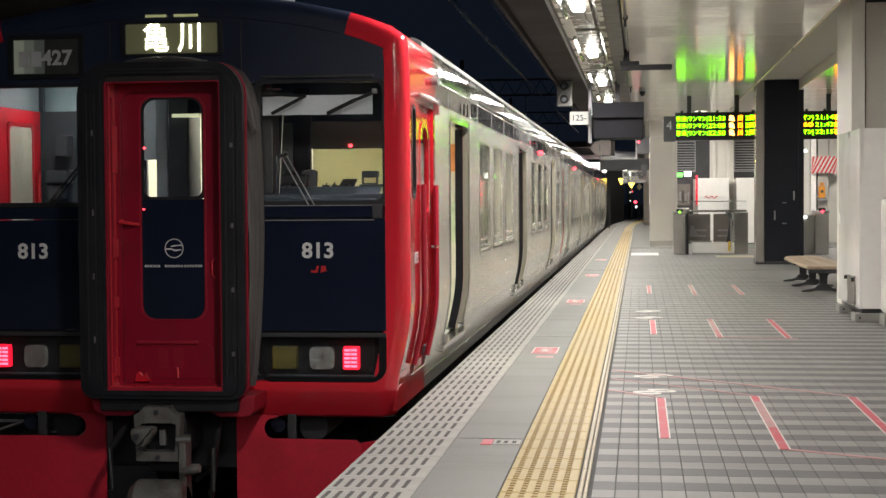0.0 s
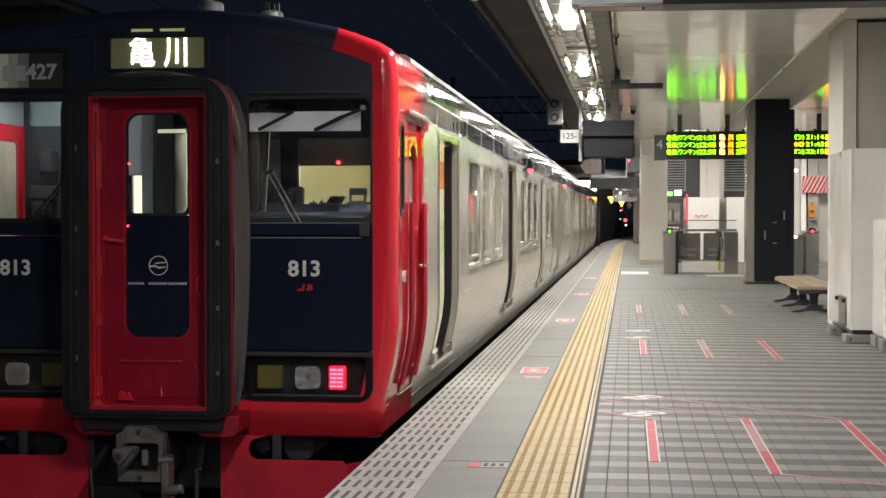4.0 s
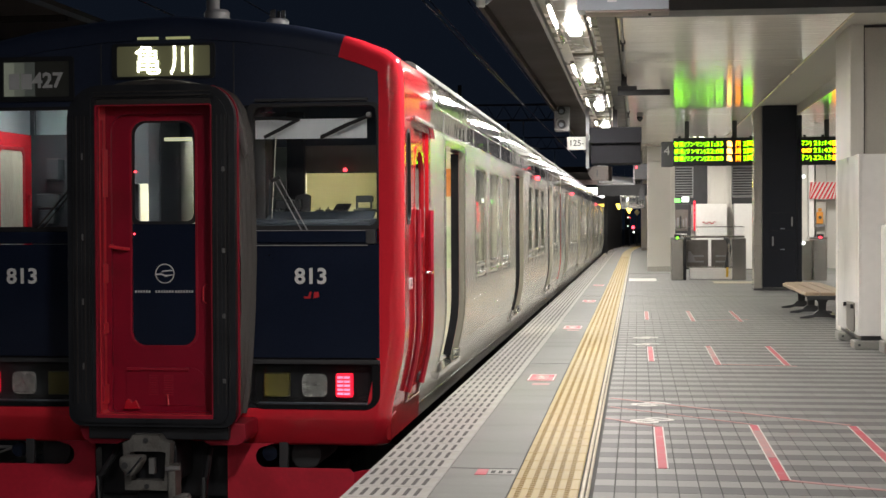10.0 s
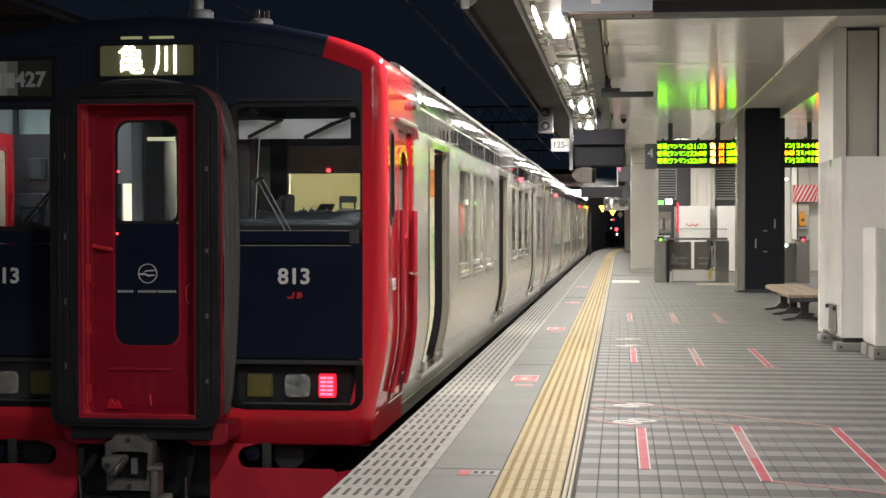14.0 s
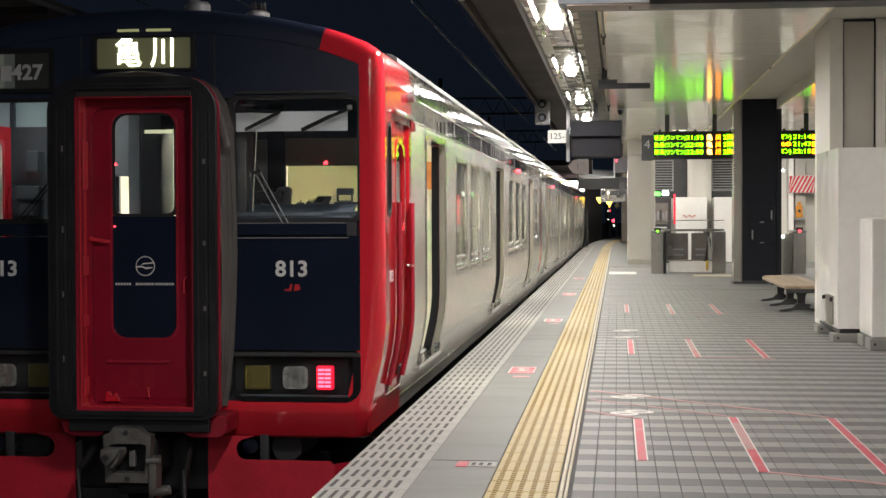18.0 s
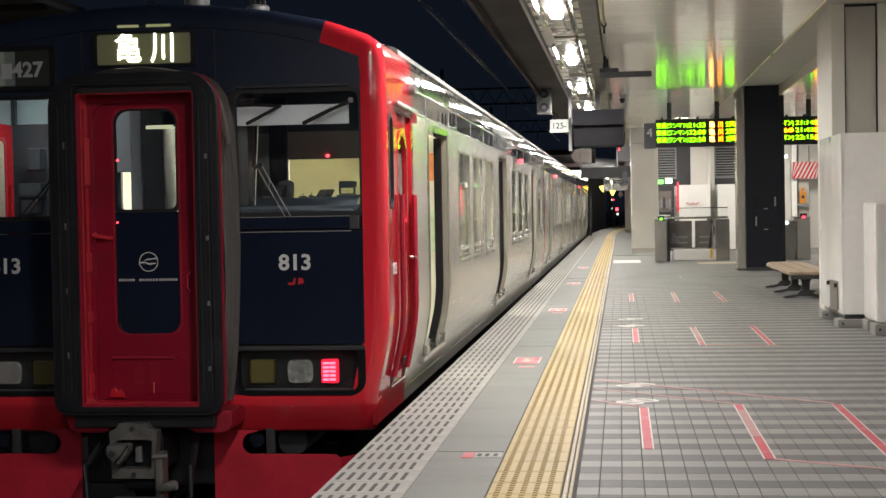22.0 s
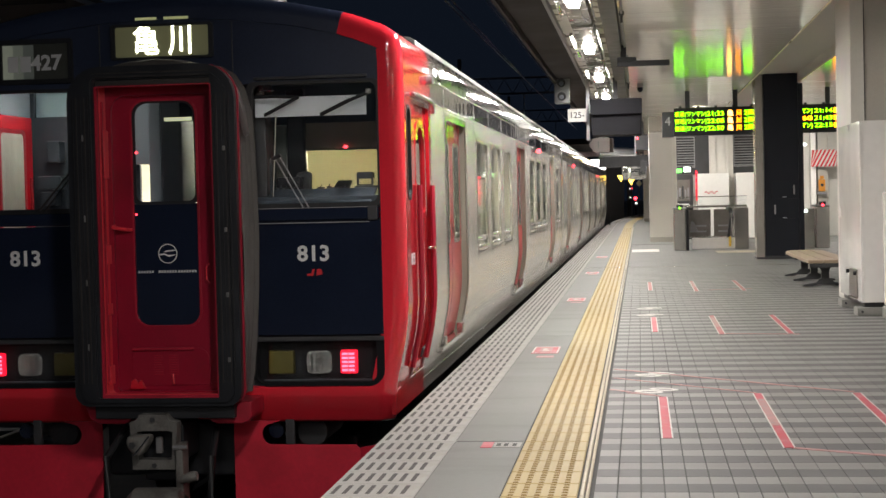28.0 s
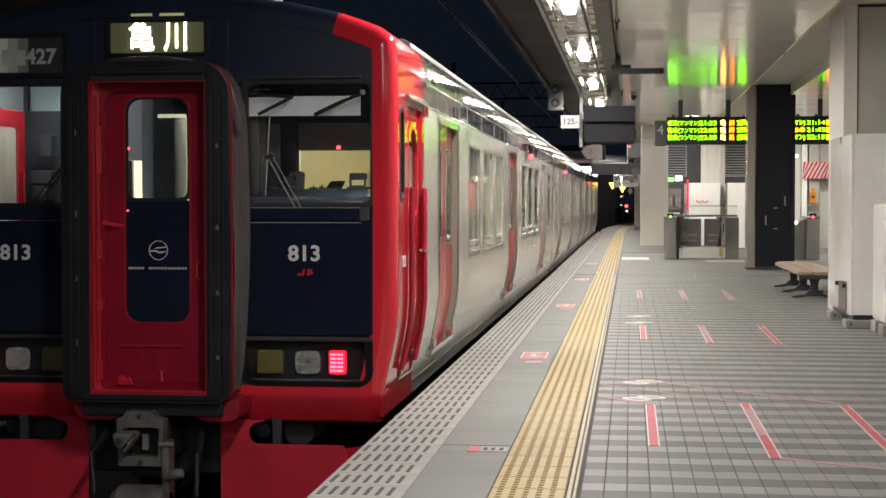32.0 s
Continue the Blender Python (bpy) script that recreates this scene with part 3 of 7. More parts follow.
def build_floor_marks():
    # red queue tapes in rows of three, each with a pale border
    for y0, y1, worn in ((8.22, 9.90, 0), (14.6, 16.3, 1), (20.9, 22.8, 1)):
        for n, x in enumerate((0.10, 0.715, 1.345)):
            a, b = (y0, y1) if n == 0 else (y0 - 0.32, y1 + 0.14)
            t = thing("queue_tape", "worn red floor tape with pale borders on the tiled platform", "floor tape", "queue tapes")
            part("tape", box(x + 0.008, x + 0.056, a, b, 0.0006, 0.0032), TAPE_WORN if worn and (n == 1 or y0 > 18) else TAPE, t, smooth=0)
            for xx in (x, x + 0.056):
                part("border", box(xx, xx + 0.008, a, b, 0.0006, 0.0030), TAPE_WHITE, t, "off-white border line", 0)
            if n == 1:
                part("patch", box(x + 0.009, x + 0.055, a + 0.75, b - 0.28, 0.0033, 0.0042), TAPE_FADED, t, "rubbed pale patch", 0)
    # faded connecting lines
    lines = (((-0.2, 10.95), (0.74, 10.08), 0.013), ((-0.2, 11.5), (1.37, 10.10), 0.019), ((0.77, 7.90), (2.0, 7.22), 0.022), ((-0.21, 10.30), (0.13, 9.93), 0.016), ((-0.1, 10.12), (0.13, 9.94), 0.010),
             ((0.72, 14.35), (1.45, 14.2), 0.02), ((1.5, 21.0), (0.9, 20.8), 0.02))
    for (xa, ya), (xb, yb), w in lines:
        d = Vector((xb - xa, yb - ya)).normalized()
        n = Vector((-d.y, d.x)) * w
        floor_strip("faded_line", [(xa - n.x, ya - n.y), (xb - n.x, yb - n.y), (xb + n.x, yb + n.y), (xa + n.x, ya + n.y)], TAPE_FADED,
                    "faded pink painted line across the platform tiles", "floor line", "faded lines")
    # pairs of foot marks
    for y in (10.22, 11.14, 16.65, 17.6):
        for x, dy in ((0.045, -0.05), (0.145, 0.06)):
            ang = [2 * math.pi * k / 20 for k in range(20)]
            pts = [(x + 0.098 * math.cos(a) * abs(math.cos(a)) ** 0.4, y + dy - 0.03 * math.cos(a) + 0.085 * math.sin(a)) for a in ang]
            inner = [(x + 0.062 * math.cos(a) * abs(math.cos(a)) ** 0.4, y + dy - 0.02 * math.cos(a) + 0.030 * math.sin(a)) for a in ang]
            single("foot_mark", ring(pts, inner, "z", 0.0006, 0.003), TAPE_WHITE, "white foot outline painted on the tiles", "floor mark", "foot marks", smooth=0)
    # red notices on the grey strip
    for y, s in ((12.70, 1.0), (19.0, 1.0), (25.6, 1.0), (32.2, 1.0)):
        st = thing("floor_notice", "red and white notice sticker on the grey platform strip", "floor sticker", "floor notices")
        part("backing", box(-0.925, -0.70, y, y + 0.56 * s, 0.0006, 0.003), TAPE, st, smooth=0)
        part("panel", box(-0.865, -0.76, y + 0.12, y + 0.46 * s, 0.0032, 0.0040), TAPE_FADED, st, "pale pink printed panel", 0)
        for ya, yb, xa, xb in ((0.018, 0.04, -0.922, -0.703), (0.52, 0.54, -0.922, -0.703), (0.018, 0.54, -0.922, -0.912), (0.018, 0.54, -0.713, -0.703)):
            part("edge_line", box(xa, xb, y + ya, y + yb, 0.0032, 0.0042), TAPE_WHITE, st, "white line", 0)
        for k in range(3):
            part("print_bar", box(-0.84, -0.785 - 0.012 * k, y + 0.17 + 0.09 * k, y + 0.21 + 0.09 * k, 0.0041, 0.0047), TAPE_WHITE, st, "white unreadable print", 0)
        part("caption", box(-0.86, -0.72, y - 0.32, y - 0.18, 0.0006, 0.0026), TAPE_FADED, st, "faded caption strip", 0)
    st = thing("floor_label", "small red and white label on the grey platform strip", "floor sticker", "floor notices")
    part("red_end", box(-0.855, -0.795, 7.92, 8.10, 0.0006, 0.003), TAPE, st, smooth=0)
    part("white_end", box(-0.79, -0.645, 7.93, 8.09, 0.0006, 0.003), LABEL_GREY, st, "off-white printed end", 0)
    for x in (-0.775, -0.735, -0.69):
        part("print_bar", box(x, x + 0.022, 7.97, 8.05, 0.0031, 0.0038), JOINT, st, "dark unreadable print", 0)
    floor_strip("floor_plate", [(-0.19, 34.8), (0.44, 34.8), (0.44, 36.4), (-0.19, 36.4)], TAPE_WHITE, "white plate on the platform floor by the tactile strip", "floor plate")


# ---------------------------------------------------------------- canopy, ceiling, lamps
def build_canopy():
    bm = bmesh.new()
    # narrow glossy strips with fine joints, each hung a little off level, kept in one mesh
    rng = random.Random(12)
    y = -12.0
    while y < 96:
        w = 0.15 if y < 48 else 0.6
        for x0, x1 in ((-0.20, 2.15), (3.09, 5.4), (5.44, 8.6)):
            t0, t1 = rng.gauss(0, 0.0032) * w, rng.gauss(0, 0.0004)
            v = [bm.verts.new((xx, yy, CEIL_Z + zz)) for xx in (x0, x1) for yy in (y + 0.0006, y + w - 0.0006) for zz in (0, 0.05)]
            for q, up in ((0, t0), (2, -t0), (4, t0 + t1), (6, -t0 + t1)):
                v[q].co.z += up
            for f in ((0, 1, 3, 2), (4, 6, 7, 5), (0, 4, 5, 1), (2, 3, 7, 6), (0, 2, 6, 4), (1, 5, 7, 3)):
                bm.faces.new([v[i] for i in f])
        y += w
    single("ceiling", bm, CEILING, "glossy cream metal ceiling panels over the platform", "ceiling", kind="structure", smooth=0)
    # raised matt soffit over the column row, with pale edges
    single("ceiling_recess", box(2.155, 3.085, -12, 98, RECESS_Z, RECESS_Z + 0.12), BEAM, "matt beige raised soffit over the column row", "ceiling", kind="structure", smooth=0)
    for x0, x1 in ((2.151, 2.160), (3.080, 3.089)):
        single("recess_side", box(x0, x1, -12, 98, CEIL_Z + 0.012, RECESS_Z - 0.001), BEAM, "matt beige side of the raised soffit", "ceiling", kind="structure", smooth=0)
        single("recess_edge", box(x0 - 0.003, x1 + 0.003, -12, 98, CEIL_Z - 0.014, CEIL_Z + 0.011), EDGE_TRIM, "pale metal edge trim of the raised soffit", "trim", kind="structure", smooth=0)
    single("canopy_roof", box(EDGE_X, 12.5, -14, 100, CEIL_Z + 0.32, CEIL_Z + 0.5), CANOPY, "dark canopy roof over the platform", "roof", kind="structure", smooth=0)
    single("canopy_soffit", box(EDGE_X + 0.03, -0.96, -14, 100, CEIL_Z - 0.02, CEIL_Z + 0.315), CANOPY, "dark brown canopy soffit along the track side", "soffit", kind="structure", smooth=0)
    single("canopy_edge", box(EDGE_X - 0.02, EDGE_X + 0.028, -14, 100, CEIL_Z - 0.10, CEIL_Z + 0.5, 0.006), CANOPY, "dark brown edge board of the canopy", "fascia", kind="structure", smooth=0)
    single("lamp_trough_top", box(-0.912, -0.395, -14, 100, CEIL_Z - 0.03, CEIL_Z + 0.315), TROUGH, "grey metal back of the lamp trough", "soffit", kind="structure", smooth=0)
    single("cable_duct", box(-0.39, -0.21, -14, 98, CEIL_Z - 0.10, CEIL_Z + 0.31, 0.006), DARK_METAL, "dark grey metal cable duct beside the lamps", "duct", kind="structure", smooth=0)
    single("trough_rail", box(-0.955, -0.915, -14, 98, CEIL_Z - 0.09, CEIL_Z + 0.31, 0.006), GREY_METAL, "grey steel rail beside the lamp row", "rail", kind="structure", smooth=0)
    # cross beam above the view
    single("cross_beam", box(-0.2, 8.6, 14.3, 14.75, 3.30, CEIL_Z - 0.004, 0.006), DARK_METAL, "dark grey cross beam under the ceiling", "beam", kind="structure", smooth=0)
    single("wall_east", box(8.7, 8.95, -14, 100, -0.2, CEIL_Z + 0.3), COLUMN, "plain cream wall on the far side of the platform", "wall", kind="structure", smooth=0)


def platform_lamp(y, lx=LAMP_X, lz=LAMP_Z):
    t = thing("platform_lamp", "lit fluorescent lamp fitting in the canopy trough", "lamp", "platform lamps", at=(lx, y, lz))
    part("housing", prism([(-0.12, 0.0), (0.12, 0.0), (0.14, 0.06), (0.14, 0.1), (-0.14, 0.1), (-0.14, 0.06)], "y", -2.42, 2.42, 0.006), REFLECTOR, t, "pale metal lamp housing")
    part("diffuser", prism([(-0.064, -0.002), (-0.062, -0.036), (-0.050, -0.050), (0.050, -0.050), (0.062, -0.036), (0.064, -0.002)], "y", -0.40, 0.40), TUBE, t, "glowing rounded lens")
    for y1 in (-0.43, 0.41):
        part("socket", box(-0.06, 0.06, y1, y1 + 0.02, -0.012, 0.0, 0.003), INOX, t)
    part("side_reflector", prism([(-0.150, 0.010), (-0.166, -0.008), (-0.176, -0.030), (-0.183, -0.030), (-0.174, -0.004), (-0.158, 0.016)], "y", -1.60, 1.36), INOX, t, "slim bright reflector")
    part("side_reflector", prism([(0.150, 0.010), (0.168, 0.0), (0.178, -0.014), (0.185, -0.014), (0.176, 0.004), (0.160, 0.016)], "y", -2.1, 2.1), REFLECTOR, t, "sloping pale reflector")
    for yy in (-1.62, 1.31):
        part("end_clip", box(-0.185, -0.145, yy, yy + 0.05, -0.012, 0.03, 0.006), INOX, t)
    part("ballast_box", box(-0.055, 0.055, 0.62, 1.35, -0.035, 0.0, 0.012), REFLECTOR, t, "pale ballast cover")
    part("cable", tube([(0.03, 1.35, -0.01), (0.06, 1.6, -0.03), (0.08, 1.9, -0.008), (0.05, 2.2, 0.0)], 0.007, 6), GALV, t)
    part("hanger", box(-0.03, 0.03, -0.8, 0.8, 0.10, 0.14), GALV, t)
    li = bpy.data.lights.new("platform_lamp_light", "AREA")
    li.shape, li.size, li.size_y, li.energy, li.color = "RECTANGLE", 0.15, 0.88, LAMP_POWER, (1.0, 0.94, 0.90)
    o = new("platform_lamp_light", li)
    o.location = (lx, y, lz - 0.08)
    return t


def build_lamps():
    for y in (-4.9, 0.1, 5.1, 10.1, 15.1, 20.2, 25.4, 30.6, 36.0, 42.0, 49.0, 57.0, 67.0, 80.0):
        platform_lamp(y)
    # Extra lamp added out of view to light the opposite canopy's soffit.
    platform_lamp(21.6, -12.0, 4.662)
    # Fill lamps added to brighten the platform's right side and far end.
    for x, y in ((6.2, -4.0), (6.2, 6.0), (6.2, 16.0), (6.2, 26.0), (5.4, 36.0), (1.5, 38.2), (1.5, 42.4), (4.9, 41.8)):
        t = thing("ceiling_fill_lamp", "fill lamp added in the platform ceiling", "lamp", "ceiling lamps", at=(x, y, CEIL_Z - 0.03))
        part("frame", ring(rrect(-0.18, 0.18, -0.7, 0.7, 0.01, 1), rrect(-0.15, 0.15, -0.67, 0.67, 0.01, 1), "z", -0.02, 0.026), GREY_METAL, t)
        part("diffuser", box(-0.15, 0.15, -0.67, 0.67, 0.0, 0.02), SALOON_GLOW, t, "glowing diffuser")
        li = bpy.data.lights.new("ceiling_fill_light", "AREA")
        li.shape, li.size, li.size_y, li.energy, li.color = "RECTANGLE", 0.3, 1.3, LAMP_POWER * (0.9 if x > 4 else 0.36), (1.0, 0.955, 0.88)
        o = new("ceiling_fill_light", li)
        o.location = (x, y, CEIL_Z - 0.06)


build_ground()
build_platform()
build_canopy()
build_lamps()


# ---------------------------------------------------------------- train
PROFILE = [(-0.24, 0.098), (0.0, 0.096), (0.10, 0.090), (0.18, 0.079), (0.30, 0.052), (0.42, 0.026), (0.54, 0.008), (0.66, 0.0), (2.2, 0.0)]
ROOF = [(2.2, 0.0), (2.30, 0.007), (2.375, 0.026), (2.435, 0.11), (2.49, 0.25), (2.53, 0.37), (2.60, 0.70), (2.65, 1.10), (2.675, 1.50)]
DOORS_MOVING = []


def inward(z):
    """How far the body's side lies inside its widest line at a height."""
    return float(np.interp(z, [p[0] for p in PROFILE], [p[1] for p in PROFILE]))


def shell(y0, y1, z0, z1, holes=(), off=0.0, side=1, bm=None, mi=0, thick=0.0):
    """A sheet that follows the body's side, with rectangular openings (ya, yb, za, zb)."""
    own = bm if bm is not None else bmesh.new()
    t = bmesh.new()
    ys = sorted({y0, y1, *[h for a in holes for h in a[:2] if y0 < h < y1]})
    zs = sorted({z0, z1, *[p[0] for p in PROFILE if z0 < p[0] < z1], *[h for a in holes for h in a[2:] if z0 < h < z1]})
    v = {}

    def at(y, z):
        if (y, z) not in v:
            v[y, z] = t.verts.new((TRAIN_X + side * (HALF - inward(z) - off), y, z))
        return v[y, z]

    for a, b in zip(ys, ys[1:]):
        for c, d in zip(zs, zs[1:]):
            my, mz = (a + b) / 2, (c + d) / 2
            if not any(h[0] < my < h[1] and h[2] < mz < h[3] for h in holes):
                t.faces.new((at(a, c), at(b, c), at(b, d), at(a, d)))
    if thick:
        bmesh.ops.recalc_face_normals(t, faces=t.faces)
        k = sum(f.normal.x for f in t.faces) * side
        bmesh.ops.solidify(t, geom=t.faces[:], thickness=thick if k > 0 else -thick)
    return join(own, t, mi)


def side_frame(ya, yb, za, zb, r, w, off0, off1, bm=None):
    """A frame with rounded inner corners round an opening of the side (only where the side is upright)."""
    outer, inner = rrect(ya - w, yb + w, za - w, zb + w, r + w * 0.5), rrect(ya, yb, za, zb, r)
    x = TRAIN_X + HALF
    return ring(outer, inner, "x", x - off1, x - off0, bm=bm)


def build_window(car, ya, yb):
    za, zb = 0.79, 1.86
    w = part("window", side_frame(ya + 0.03, yb - 0.03, za + 0.03, zb - 0.03, 0.07, 0.034, -0.004, 0.018), FRAME_STEEL, car, "satin metal frame of a saloon window")
    part("reveal", side_frame(ya + 0.03, yb - 0.03, za + 0.03, zb - 0.03, 0.07, 0.034, 0.0185, 0.10), REVEAL, w, "olive cream window reveal")
    x = TRAIN_X + HALF
    pane = part("pane", box(x - 0.016, x - 0.010, ya + 0.02, yb - 0.02, za + 0.02, zb - 0.02), WINDOW, w, smooth=0)
    pane.visible_shadow = False
    part("glazing_bar", box(x - 0.062, x - 0.042, (ya + yb) / 2 - 0.012, (ya + yb) / 2 + 0.012, za + 0.03, zb - 0.03), DARK_METAL, w)
    # Two added tubes, shaped to give the lamp glints along the window's foot.
    for zq, rq in ((0.068, 0.036), (0.155, 0.026)):
        ym = (ya + yb) / 2
        line = [(x - 0.014 - 0.004 * abs(k - 3) / 3, ym + (yb - ya - 0.12) * (k - 3) / 6, za + zq) for k in range(7)]
        part("sill", tube(line, [rq * (0.55 + 0.45 * math.cos((k - 3) / 3 * 1.3)) for k in range(7)], 14), STEEL_TRIM, w, "polished tube added to catch lamp glints at the window foot")
    part("roller_blind", box(x - 0.075, x - 0.068, ya + 0.05, yb - 0.05, zb - 0.24, zb - 0.03), OLIVE_CLOTH, w, "lowered dark olive blind", 0)


def build_leaf(car, y, way):
    """One leaf of a passenger door; y is its closed place, way the side to which it slides."""
    e = new("door_leaf")
    e.parent = car
    wy0, wy1, wz0, wz1 = 0.13, 0.52, 0.98, 1.76
    sk = shell(0.004, 0.646, 0.19, 1.925, ((wy0, wy1, wz0, wz1),), 0.050, thick=0.032)
    me = bpy.data.meshes.new("door_leaf")
    bmesh.ops.recalc_face_normals(sk, faces=sk.faces)
    sk.to_mesh(me)
    sk.free()
    me.materials.append(RED_DOOR)
    bpy.data.objects.remove(e)
    e = new("door_leaf", me)
    e.parent, e["label"] = car, "red sliding door leaf with a tall window"
    x = TRAIN_X + HALF
    part("window_frame", ring(rrect(wy0 - 0.02, wy1 + 0.02, wz0 - 0.02, wz1 + 0.02, 0.06), rrect(wy0 + 0.012, wy1 - 0.012, wz0 + 0.012, wz1 - 0.012, 0.05), "x", x - 0.086, x - 0.046), STEEL_TRIM, e)
    pane = part("pane", box(x - 0.069, x - 0.064, wy0 + 0.004, wy1 - 0.004, wz0 + 0.004, wz1 - 0.004), WINDOW, e, smooth=0)
    pane.visible_shadow = False
    s = 0.646 if way < 0 else 0.0
    part("edge_seal", shell(s - 0.002 if way < 0 else -0.012, s + 0.014 if way < 0 else 0.004, 0.19, 1.92, (), 0.050, thick=0.065), MATT, e, "black rubber door edge")
    e.location = (0, y, 0)
    DOORS_MOVING.append((e, y, way))


def build_doorway(car, y):
    za, zb, w = 0.18, 1.93, 1.30
    part("door_frame", shell(y + w, y + w + 0.055, za - 0.02, zb + 0.05, (), -0.004, thick=0.056), JAMB, car, "metal door frame post tinted olive-grey for its reflection")
    part("door_frame", shell(y - 0.045, y, za - 0.02, zb + 0.05, (), -0.004, thick=0.09), STEEL_TRIM, car, "polished door frame post")
    part("frame_seal", shell(y - 0.006, y + 0.006, za, zb, (), -0.006, thick=0.05), RUBBER, car)
    part("door_header", shell(y, y + w, zb, zb + 0.05, (), -0.004, thick=0.10), STEEL_TRIM, car)
    x = TRAIN_X + HALF
    part("door_sill", prism([(x - 0.16, 0.125), (x - 0.055, 0.125), (x - 0.045, 0.16), (x - 0.05, 0.182), (x - 0.16, 0.182)], "y", y - 0.05, y + w + 0.05, 0.006), STEEL_TRIM, car, "bright worn metal door sill")
    for yy in (y + 0.01, y + w - 0.05):
        part("sill_bracket", box(x - 0.10, x - 0.03, yy, yy + 0.05, 0.18, 0.26, 0.012), STEEL_TRIM, car, "bright metal bracket at the door foot")
    build_leaf(car, y, -1)
    build_leaf(car, y + 0.65, 1)


def build_saloon(car, ya, yb, doors, holes):
    xl, xr = TRAIN_X - HALF + 0.11, TRAIN_X + HALF - 0.11
    part("floor_panel", box(xl, xr - 0.06, ya, yb, 0.10, 0.178), GREY_METAL, car, "grey saloon floor", 0)
    part("ceiling_panel", box(xl, xr, ya, yb, 2.24, 2.29), CREAM, car, "white saloon ceiling", 0)
    part("inner_wall", shell(ya, yb, 0.185, 2.24, holes, 0.102, thick=0.006), CREAM, car, "cream saloon lining", 0)
    part("inner_wall", shell(ya, yb, 0.185, 2.24, (), 0.102, side=-1, thick=0.006), CREAM, car, "cream saloon lining", 0)
    for xx in (TRAIN_X - 0.55, TRAIN_X + 0.45):
        part("light_strip", box(xx, xx + 0.16, ya + 0.3, yb - 0.3, 2.222, 2.238), TRAIN_GLOW, car, "glowing saloon light strip", 0)
    for d in doors:
        for y in (d - 0.35, d + 1.65):
            part("grab_pole", tube([(xr - 0.30, y, 0.18), (xr - 0.30, y, 2.24)], 0.017), STEEL_TRIM, car)
        p = part("door_partition", box(xr - 0.42, xr, d + 1.40, d + 1.43, 0.185, 1.95, 0.01), CREAM, car, "pale partition beside the door")
        for k, (m, lb) in enumerate(((AD_ORANGE, "orange advert sheet"), (AD_GREEN, "green advert sheet"))):
            part("advert", box(xr - 0.40, xr - 0.004, d + 1.392, d + 1.398, 1.56 - 0.62 * k, 1.80 - 0.5 * k), m, p, lb, 0)
        for k in range(3):
            part("hanging_advert", box(xr - 0.9, xr - 0.42, d + 0.5 + 0.55 * k, d + 0.505 + 0.55 * k, 1.80, 2.12), (AD_ORANGE, AD_WHITE, AD_GREEN)[k], car, "printed advert sheet hung from the ceiling", 0)
    edges = [d for d in doors]
    for a, b in zip(edges, edges[1:] + [yb]):
        lo, hi = a + 2.0, b - 0.8
        k = 0
        while lo + k * 0.93 < hi:
            y = lo + k * 0.93
            for x0 in (xr - 1.0, xl + 0.05):
                bm = box(x0, x0 + 0.90, y, y + 0.46, 0.52, 0.64, 0.04)
                box(x0, x0 + 0.90, y + 0.40, y + 0.50, 0.60, 1.28, 0.04, bm=bm)
                part("seat", bm, SEAT, car, "dark cross seat")
            k += 1


